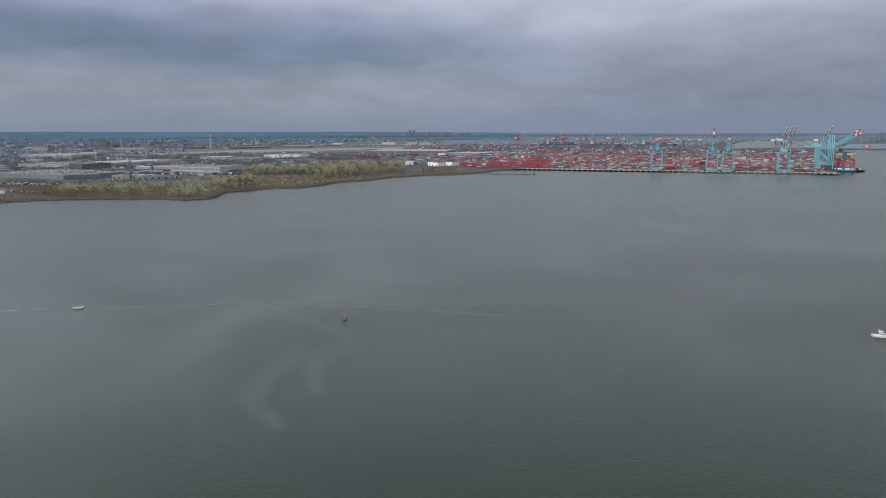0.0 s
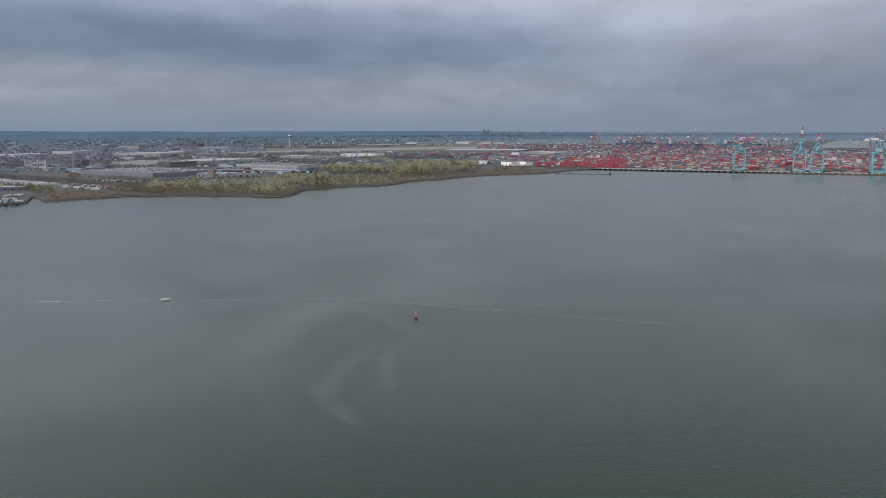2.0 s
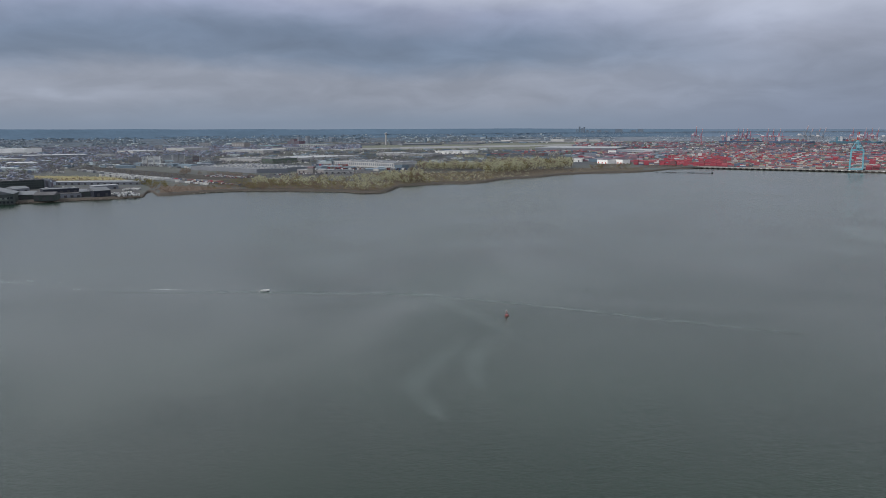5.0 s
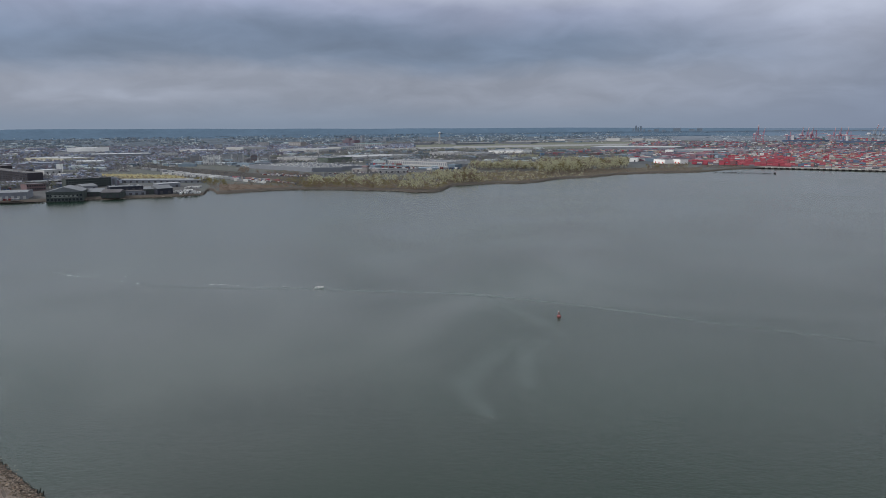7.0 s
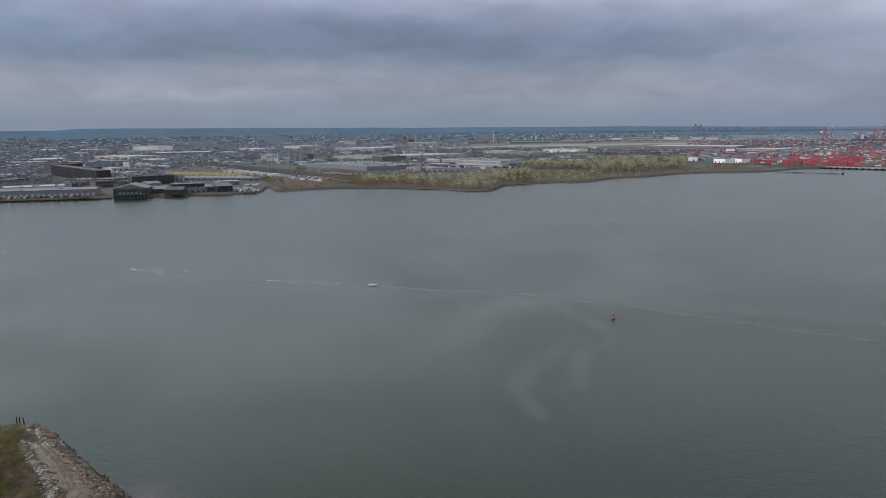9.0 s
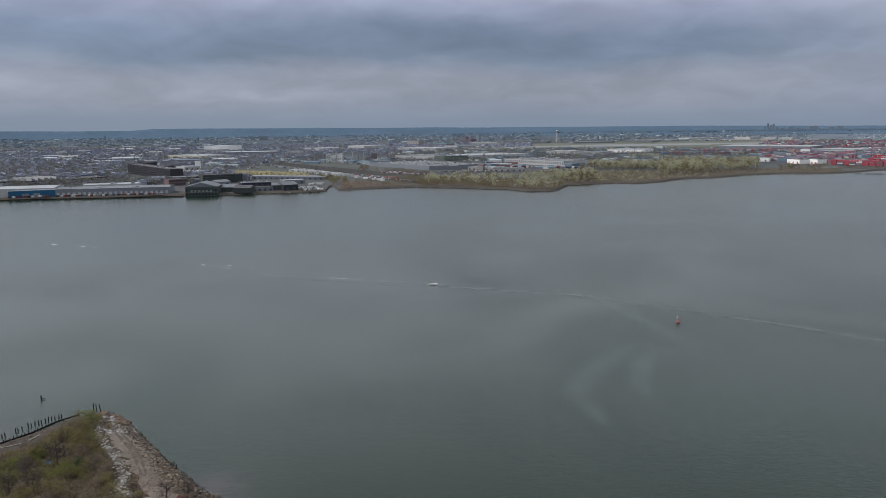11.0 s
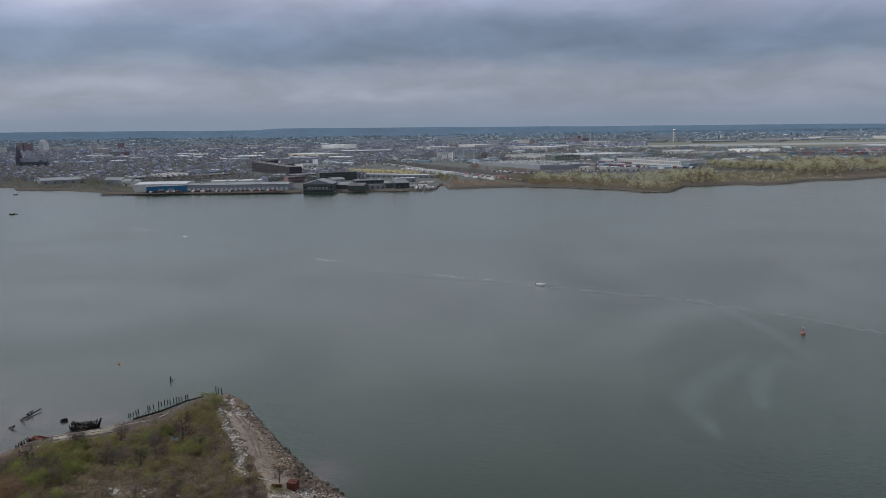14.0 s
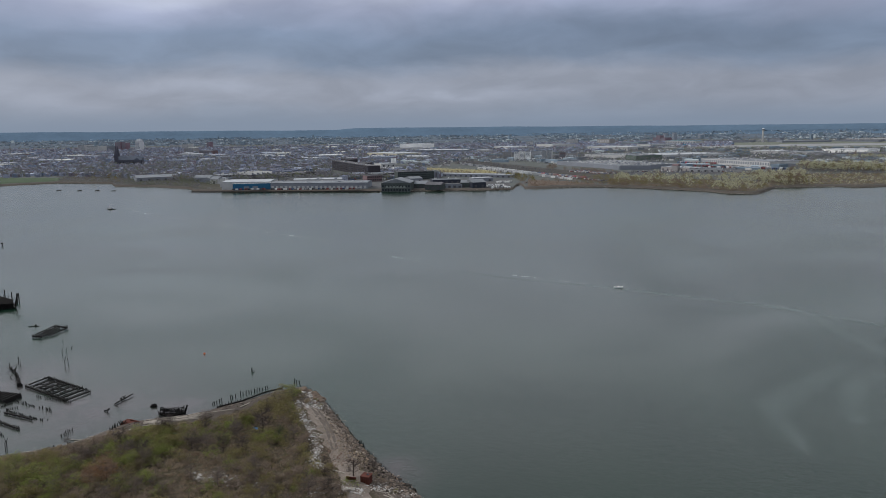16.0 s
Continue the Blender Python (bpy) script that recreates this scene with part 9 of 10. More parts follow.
def build_wrecks():
    rng = random.Random(31)
    hulk(-211.2, 101.6, 46, 8.2, 4.2, 2.2)
    x, y = -221.8, 100.6
    wreck_hull(x, y, 40, 2.2, 1.3, 0.9, "dark overturned skiff remains beside the wreck", "wrecked_skiff", seed=4, ribs=5)
    wreck_frame((-274.8, 78.7), (-248.9, 83.2), (-251.5, 92.0), (-278.7, 87.6), 8, 4, "rotting timber dock floor standing in the shallows", seed=5)
    wreck_frame((-341.7, 102.8), (-335.3, 105.9), (-344.0, 118.7), (-352.1, 115.6), 4, 10, "dark sunken barge frame in the bay", "barge_wreck", seed=6, z=0.8)
    broken_bow((-407.9, 116.2), (-452.4, 108.7), (-417.1, 99.5), (4.4, 3.0), (18, 18), 8.0, 2.6, "large dark ship wreck with a tall raked stem")
    for px in ((-421.6, 122.4), (-420.9, 121.3), (-421.6, 119.1), (-426.0, 117.1)):
        solid("wreck_post", Shape().tube((px[0], px[1], -1.5), (px[0] + 0.2, px[1], rng.uniform(5, 8)), 0.35, 0.28, 6), DARK_TIMBER, "tall dark post standing over the wreck", "post", "wreck posts")
    x, y = -267.6, 70.5
    w = thing("sunken_barge", "dark flat barge hulk awash near the island", "wreck", m=pose(x, y, -0.2, 2, -3, 20))
    part("deck", Shape().box(-3, 0, -0.5, 13, 6, 1.5), DARK_TIMBER, w)
    for i in range(7):
        part("deck_beam", Shape().box(-9 + 2 * i, 0, 1.0, 0.4, 6.2, 0.35), DARK_TIMBER, w)
    for a, b, n, h in (((-261.4, 71.8), (-244.0, 76.5), 22, 1.5), ((-253.6, 65.7), (-240.4, 69.8), 18, 1.5), ((-246.4, 62.3), (-236.0, 64.6), 14, 1.4), ((-261.2, 78.1), (-246.3, 83.5), 18, 1.4), ((-241.1, 70.4), (-235.7, 73.9), 6, 0.6),
                       ((-219.9, 70.4), (-222.5, 75.1), 7, 1.6), ((-256.9, 65.4), (-255.8, 70.1), 9, 1.0), ((-278.9, 86.7), (-254.0, 92.0), 24, 1.4), ((-262.0, 72.0), (-260.2, 66.3), 12, 1.2), ((-255.2, 66.8), (-237.6, 71.7), 26, 1.3), ((-235.9, 59.3), (-234.2, 59.7), 3, 1.2), ((-214.3, 62.8), (-214.9, 67.1), 8, 0.8)):
        pile_row([a, b], n, h * 0.62, 0.16, "dark rotting pile standing in the shallows", "shallows piles", rng, base=0.0, lean=8, miss=0.15)
    for a, b in (((-253.1, 65.6), (-239.9, 69.7)), ((-245.4, 62.0), (-235.1, 64.3))):
        solid("waling_beam", Shape().beam((*a, 0.5), (*b, 0.5), 0.4, 0.4), DARK_TIMBER, "dark sunken beam along the piles", "beam", "shallows beams")
    for x0, y0, h, l in ((-287.6, 96.8, 4.5, 0.7), (-290.2, 99.0, 3.4, -0.5), (-305.2, 102.1, 2.6, 0.2), (-308.8, 105.0, 1.6, 0.1), (-310.3, 107.8, 1.4, 0.1), (-305.4, 86.0, 3.6, 0.2), (-304.1, 86.2, 2.4, -0.4), (-324.6, 109.4, 1.0, 0.1), (-223.3, 57.4, 4.0, 0.8), (-222.4, 56.8, 3.0, -0.3), (-279.2, 77.9, 1.6, 0.9), (-286.4, 79.5, 3.4, -1.6), (-292.6, 80.7, 3.0, 1.4), (-296.1, 81.0, 2.6, -1.2), (-282.0, 78.5, 2.0, 1.8), (-291.1, 78.7, 1.2, 1.5), (-289.4, 80.1, 4.2, 0.3)):
        solid("dead_snag", Shape().tube((x0, y0, -1.2), (x0 + l * 0.5, y0, h * 0.6), 0.16, 0.12, 6).tube((x0 + l * 0.5, y0, h * 0.6), (x0 + l * 1.4, y0 + 0.4, h), 0.12, 0.05, 5).tube((x0 + l * 0.4, y0, h * 0.45), (x0 - l * 0.9, y0 - 0.2, h * 0.8), 0.08, 0.03, 5), DARK_TIMBER, "dead dark snag standing in the shallows", "snag", "snags")
    drift_tree((-302.8, 82.0), (-278.0, 77.8))
    a, b = Vector((-233.3, 92.6)), Vector((-237.2, 100.7))
    w = thing("timber_raft", "tangle of dark wreck timbers lying in the shallows", "wreck")
    part("long_timber", Shape().beam((*a, 0.3), (*b, 0.6), 0.3), DARK_TIMBER, w)
    for i in range(9):
        p = a.lerp(b, rng.uniform(0, 0.6))
        part("loose_timber", Shape().beam((p.x, p.y, 0.2), (p.x + rng.uniform(-1.2, 1.2), p.y + rng.uniform(-1, 1), rng.uniform(0.5, 1.5)), 0.25), DARK_TIMBER, w)
    x, y = -229.4, 88.4
    w = thing("timber_raft", "two dark crossed timbers in the shallows", "wreck", m=pose(x, y, 0, 0, 0, 20))
    part("loose_timber", Shape().beam((-1.2, 0, 0.1), (1.0, 0.3, 0.9), 0.3), DARK_TIMBER, w)
    part("loose_timber", Shape().beam((0.9, -0.6, 0.1), (0.5, 0.5, 1.1), 0.25), DARK_TIMBER, w)
    x, y = -361.3, 110.4
    w = thing("floating_snag", "dark drifting log with a stump", "log", m=pose(x, y, 0, 0, 0, 45))
    part("log", Shape().tube((-3, 0, 0), (2, 0, 0.1), 0.25, 0.2, 7), DARK_TIMBER, w)
    part("stump", Shape().tube((0.2, 0, 0), (0.4, 0, 1.0), 0.5, 0.3, 7), DARK_TIMBER, w)


def build_bushes():
    rng = np.random.default_rng(40)
    r = random.Random(40)
    dense = [tree_proto(rng, 2.1, 1.5, 0.155, 620, trunk=0.5, limbs=16, twigs=3, low=0.05, tight=0.10) for _ in range(6)]
    thin = [tree_proto(rng, 2.2, 1.3, 0.12, 300, trunk=0.35, limbs=16, twigs=4, low=0.03) for _ in range(5)]
    bare = [tree_proto(rng, 5.0, 2.6, 0.09, 420, trunk=1.0, limbs=22, twigs=9, low=0.15) for _ in range(4)]
    low = [tree_proto(rng, 0.7, 1.0, 0.125, 84, trunk=0.3, limbs=7, twigs=1, low=0.02) for _ in range(5)]

    def tuft():
        """Upright dry blades fanning out of one root."""
        n = 70
        root = rng.normal(0, 0.42, (n, 3)) * (1, 1, 0)
        tip = root + rng.normal(0, 0.22, (n, 3)) * (1, 1, 0)
        tip[:, 2] = rng.uniform(0.35, 0.95, n)
        side = rng.normal(0, 1, (n, 3)) * (0.05, 0.05, 0)
        blades = np.stack([root - side, root + side, tip], 1).reshape(-1, 3)
        stem = tri_tube((0, 0, 0), (0.05, 0, 0.5), 0.02, 0.01)
        return stem, (blades, np.arange(3 * n).reshape(-1, 3))
    straw = [tuft() for _ in range(6)]
    lo, hi = SHORE_ARR.min(0), SHORE_ARR.max(0)
    track = [Vector(p) for p in ((-181.7, 130.3), (-167.6, 126.6), (-153.4, 119.2), (-139.9, 112.2), (-131.6, 109.0), (-116.0, 99.1))]

    beach = [Vector(p) for p in ((-207.4, 91.8), (-204.3, 97.3), (-198.5, 107.5), (-198.1, 119.6), (-197.4, 130.1))]

    stones = [Vector(p) for p in ((-184.4, 131.8), (-175.4, 125.8), (-166.7, 121.8), (-159.1, 118.8), (-151.2, 113.8), (-145.8, 108.4), (-141.0, 106.6))]
    by_y = sorted(track, key=lambda p: p.y)
    track_y, track_x = [p.y for p in by_y], [p.x for p in by_y]

    def places(n, inside, clear, patch_of=None, beach_gap=13.0, thin_east=0.0):
        out = []
        while len(out) < n:
            p = rng.uniform(lo, hi, (400, 2))
            s = shore_distance(p[:, 0], p[:, 1])
            for q in p[s > inside]:
                v = Vector(q)
                d = min((v - (a + (b - a) * max(0, min(1, (v - a).dot(b - a) / (b - a).length_squared)))).length for a, b in zip(track, track[1:]))
                # the bank on the bay side of the track stays open
                cr = v.x > np.interp(v.y, track_y, track_x) + 1.0
                if patch_of is not None and noise.noise(Vector((q[0] * 0.045, q[1] * 0.045, patch_of))) + 0.5 * noise.noise(Vector((q[0] * 0.15, q[1] * 0.15, patch_of))) < rng.uniform(-0.12, 0.16):
                    continue
                away = min((v - (a + (b - a) * max(0, min(1, (v - a).dot(b - a) / (b - a).length_squared)))).length for a, b in zip(beach, beach[1:]))
                if away < beach_gap or min((v - (a + (b - a) * max(0, min(1, (v - a).dot(b - a) / (b - a).length_squared)))).length for a, b in zip(stones, stones[1:])) < 2.0:
                    continue
                if (v - Vector((-172.1, 108.1))).length < 3.2 or (v - Vector((-165.8, 112.0))).length < 2.8:
                    continue
                # leafy growth thins out towards the track, where dry grass takes over
                if rng.random() < thin_east * np.interp(q[0] - 0.4 * (q[1] - 100), [-190, -150], [0.0, 1.0]):
                    continue
                if d > clear and not cr and v.y > 40:
                    out.append(q)
        return np.array(out[:n])

    def lay(protos, n, inside, clear, lo_s, hi_s, mats, name, label, group, cat="bush", patch_of=None, thin_east=0.0):
        q = places(n, inside, clear, patch_of, thin_east=thin_east)
        pos = np.column_stack([q, island_z(q[:, 0], q[:, 1]) - 0.05])
        size = rng.uniform(lo_s, hi_s, n)
        tree_things(protos, pos, size, mats, BARK, name, label, cat, group, seed=n)
    lay(dense, 70, 15.0, 5.0, 0.6, 1.5, [LEAF_OLIVE], "bush", "leafy olive bush on the island", "olive bushes", patch_of=3.0, thin_east=0.7)
    lay(dense, 60, 15.0, 5.0, 0.6, 1.4, [LEAF_GREEN], "bush", "leafy fresh green bush on the island", "green bushes", patch_of=9.0, thin_east=0.9)
    lay(thin, 150, 14.0, 4.5, 0.6, 1.4, [LEAF_BROWN], "bush", "dry brown twiggy bush on the island", "dry bushes", patch_of=15.0)
    lay(bare, 34, 15.0, 5.5, 0.6, 1.1, [LEAF_DARK], "tree", "small bare grey tree on the island", "bare trees", "tree")
    for protos, n, mat, lab, hi_s, grouped in ((straw, 1900, LEAF_STRAW, "dry straw-coloured grass covering the island", 1.3, False), (low, 1000, LEAF_BROWN, "dry brown weeds covering the island", 1.2, False), (low, 600, LEAF_OLIVE, "olive weeds and grass covering the island", 1.1, False), (low, 520, LEAF_OLIVE, "olive weeds in patches on the island", 1.1, True), (low, 380, LEAF_GREEN, "fresh green weeds on the island", 1.2, True),
                                               (thin, 340, LEAF_BROWN, "dry brown brambles on the island", 1.1, False), (dense, 210, LEAF_OLIVE, "olive thicket on the island", 1.6, True), (dense, 130, LEAF_GREEN, "green thicket on the island", 1.5, True), (dense, 150, LEAF_BROWN, "brown thicket on the island", 1.5, True)):
        q = places(n, 5.5 if protos is low or protos is straw else 12.0, 2.4 if protos is low or protos is straw else 3.4, {LEAF_BROWN: 15.0, LEAF_OLIVE: 3.0, LEAF_GREEN: 9.0}[mat] if grouped else None, 7.5 if protos is low or protos is straw else 12.5, 0.0 if mat is LEAF_BROWN or mat is LEAF_STRAW else (0.85 if mat is LEAF_GREEN else 0.6))
        pos = np.column_stack([q, island_z(q[:, 0], q[:, 1]) - 0.05])
        scatter("undergrowth", protos, pos, rng.uniform(0.4, hi_s, n), mat, lab, "undergrowth", 1, seed=n)
    # thin weeds on the open bank beside the track
    line = [Vector(p) for p in ((-161.5, 128.3), (-147.9, 121.8), (-136.9, 117.5), (-124.8, 113.5))]
    for mat, n, lab in ((LEAF_BROWN, 260, "dry brown weeds on the open bank"), (LEAF_OLIVE, 90, "olive weeds on the open bank"), (LEAF_DARK, 120, "dark dead weeds on the open bank")):
        q = []
        while len(q) < n:
            i = r.randrange(3)
            p = line[i].lerp(line[i + 1], r.random()) + Vector((r.gauss(0, 2.6), r.gauss(0, 2.6)))
            if shore_distance(p.x, p.y)[0] > 2.5:
                q.append((p.x, p.y))
        q = np.array(q)
        pos = np.column_stack([q, island_z(q[:, 0], q[:, 1]) - 0.05])
        scatter("undergrowth", low, pos, rng.uniform(0.2, 0.7, n), mat, lab, "undergrowth", 1, seed=n)
    # bushes that stand out singly
    for x, y, s, pro, mat, lab in ((-193.7, 134.0, 1.15, 0, LEAF_GREEN, "bright green bush at the island's tip"), (-189.2, 135.1, 0.95, 1, LEAF_GREEN, "bright green bush at the island's tip"), (-193.1, 131.7, 1.3, 2, LEAF_OLIVE, "olive bush near the island's tip"), (-184.4, 121.7, 1.4, 3, LEAF_OLIVE, "olive bush near the island's tip"),
                                   (-165.9, 111.9, 1.15, 4, LEAF_DEEP, "dark green rounded bush beside a bare tree"), (-184.0, 126.4, 1.5, 1, LEAF_OLIVE, "olive bush near the island's tip"), (-199.5, 84.5, 1.0, 4, LEAF_GREEN, "dark green bush above the beach"),
                                   (-189.7, 53.8, 2.2, 5, LEAF_GREEN, "fresh green bush on the island"), (-176.6, 65.2, 1.9, 0, LEAF_RUSSET, "russet brown bush on the island"), (-181.4, 54.3, 1.9, 2, LEAF_GREEN, "fresh green bush on the island"), (-187.3, 71.1, 1.8, 3, LEAF_GREEN, "fresh green bush on the island"),
                                   (-178.4, 72.5, 1.6, 5, LEAF_GREEN, "fresh green bush on the island"), (-181.9, 110.4, 1.3, 2, LEAF_OLIVE, "olive bush above the beach"), (-128.9, 105.2, 0.8, 1, LEAF_GREEN, "green bush beside the rusty box"), (-126.8, 106.2, 0.7, 3, LEAF_GREEN, "dark green bush beside the rusty box"), (-124.3, 113.2, 0.75, 2, LEAF_BROWN, "dry tan bush beside the rusty box"), (-118.4, 112.3, 0.5, 4, LEAF_OLIVE, "olive bush on the near bank"), (-182.3, 137.6, 0.6, 5, LEAF_OLIVE, "low olive bush on the tip boulders"), (-176.9, 135.2, 0.55, 0, LEAF_OLIVE, "low olive bush on the tip boulders"), (-171.5, 83.5, 1.6, 4, LEAF_OLIVE, "olive bush on the island"), (-165.8, 89.7, 1.5, 0, LEAF_GREEN, "fresh green bush on the island")):
        z = float(island_z(x, y)[0])
        tree_things([dense[pro]], [(x, y, z - 0.05)], [s], [mat], BARK, "bush", lab, "bush", "", seed=int(abs(x * 7)))
    big = [tree_proto(rng, 6.5, 2.9, 0.19, 1500, trunk=0.7, limbs=22, twigs=5, low=0.15, tight=0.10) for _ in range(2)]
    for x, y, s, k, mat, lab in ((-186.5, 130.5, 0.72, 0, LEAF_GREEN, "spring green leafy tree at the island's tip"), (-189.6, 133.2, 0.55, 1, LEAF_GREEN, "spring green leafy tree at the island's tip"), (-183.6, 124.8, 0.62, 1, LEAF_OLIVE, "olive leafy tree near the island's tip"), (-186.6, 121.0, 0.5, 0, LEAF_OLIVE, "olive leafy tree near the island's tip"),
                                 (-190.0, 126.8, 0.5, 0, LEAF_OLIVE, "olive leafy tree near the island's tip"), (-165.8, 112.0, 0.42, 0, LEAF_DEEP, "dark green leafy tree beside a bare one"), (-181.5, 55.0, 0.8, 1, LEAF_GREEN, "fresh green leafy tree on the island"), (-185.5, 59.0, 0.6, 0, LEAF_GREEN, "fresh green leafy tree on the island"), (-199.0, 52.5, 0.7, 1, LEAF_GREEN, "fresh green leafy tree on the island"), (-190.5, 49.0, 0.75, 0, LEAF_GREEN, "fresh green leafy tree on the island"),
                                 (-178.5, 74.0, 0.55, 1, LEAF_GREEN, "fresh green leafy tree on the island"), (-171.0, 70.5, 0.5, 0, LEAF_OLIVE, "olive leafy tree on the island"), (-168.0, 66.0, 0.55, 1, LEAF_GREEN, "fresh green leafy tree on the island"), (-173.7, 65.4, 1.0, 0, LEAF_RUSSET, "russet budding tree on the island"), (-174.6, 61.7, 0.85, 1, LEAF_RUSSET, "russet budding tree on the island"), (-176.0, 53.7, 0.75, 0, LEAF_GREEN, "bright green leafy tree on the island"), (-195.9, 49.3, 0.7, 1, LEAF_OLIVE, "olive leafy tree on the island"), (-176.3, 72.3, 0.55, 0, LEAF_GREEN, "green leafy tree on the island"), (-179.2, 89.6, 0.5, 1, LEAF_BROWN, "brown twiggy tree on the island")):
        z = float(island_z(x, y)[0])
        tree_things([big[k]], [(x, y, z - 0.05)], [s], [mat], BARK, "tree", lab, "tree", "", seed=int(abs(x * 3)))
    for x, y, s in ((-171.1, 109.4, 1.6), (-162.4, 97.1, 1.0), (-191.1, 90.6, 1.05), (-193.1, 77.5, 1.1), (-138.0, 99.5, 0.5), (-135.4, 103.8, 0.55), (-179.8, 77.7, 1.2), (-130.5, 115.8, 0.7), (-183.6, 98.2, 0.9), (-141.5, 108.7, 0.5), (-131.5, 109.9, 1.0), (-176.3, 89.7, 1.0), (-168.1, 94.5, 1.0), (-128.3, 99.0, 0.8), (-207.1, 68.3, 0.5)):
        z = float(island_z(x, y)[0])
        tree_things([bare[int(s * 7) % 4]], [(x, y, z - 0.05)], [s], [LEAF_DARK], DEAD_BARK, "tree", "bare dark spreading tree on the island", "tree", "bare trees", seed=int(abs(x)))


build_island_things()
build_wrecks()
build_bushes()


# ---- on the water ----
def ribbon(name, path, widths, mat, label, z=0.03, smooth=6, category="foam"):
    """A thin film on the water along a line of (x, y)."""
    pts = [Vector(p) for p in path]
    fine = []
    for i in range(len(pts) - 1):
        p0, p1, p2, p3 = pts[max(i - 1, 0)], pts[i], pts[i + 1], pts[min(i + 2, len(pts) - 1)]
        for j in range(smooth):
            t = j / smooth
            q = 0.5 * ((2 * p1) + (p2 - p0) * t + (2 * p0 - 5 * p1 + 4 * p2 - p3) * t * t + (3 * p1 - p0 - 3 * p2 + p3) * t ** 3)
            fine.append((q, widths[i] * (1 - t) + widths[i + 1] * t))
    fine.append((pts[-1], widths[-1]))
    me = bpy.data.meshes.new(name)
    v, f, uv, cols = [], [], [], 5
    for i, (p, w) in enumerate(fine):
        d = (fine[min(i + 1, len(fine) - 1)][0] - fine[max(i - 1, 0)][0]).normalized()
        side = Vector((-d.y, d.x))
        for c in range(cols):
            q = p + side * (c / (cols - 1) - 0.5) * w
            v.append((q.x, q.y, z))
            uv.append((i / (len(fine) - 1), c / (cols - 1)))
    for i in range(len(fine) - 1):
        for c in range(cols - 1):
            a = i * cols + c
            f.append((a + 1, a, a + cols, a + cols + 1))
    me.from_pydata(v, [], f)
    layer = me.uv_layers.new(name="UVMap")
    for loop in me.loops:
        layer.data[loop.index].uv = uv[loop.vertex_index]
    me.materials.append(mat)
    if me.polygons[0].normal.z < 0:
        me.flip_normals()
    solid(name, me, None, label, category, kind="stuff")


def motor_hull(L, B, H):
    s = Shape()
    rows = ((-0.5, 0.84, 0.0), (-0.25, 0.98, 0.0), (0.1, 1.0, 0.04), (0.32, 0.72, 0.12), (0.45, 0.34, 0.2), (0.5, 0.03, 0.26))
    for t, w, up in rows:
        b = B / 2 * w
        s.v += [(t * L, 0, -0.25 + up), (t * L, -b * 0.8, 0.0 + up), (t * L, -b, H * (1 + up)), (t * L, -b * 0.86, H * (1 + up)), (t * L, -b * 0.8, H * 0.45), (t * L, b * 0.8, H * 0.45), (t * L, b * 0.86, H * (1 + up)), (t * L, b, H * (1 + up)), (t * L, b * 0.8, 0.0 + up)]
    n = 9
    for i in range(len(rows) - 1):
        for k in range(n):
            a, b = i * n + k, i * n + (k + 1) % n
            s.f.append((a, b, b + n, a + n))
    s.f += [tuple(range(n)), tuple(reversed(range((len(rows) - 1) * n, len(rows) * n)))]
    return s


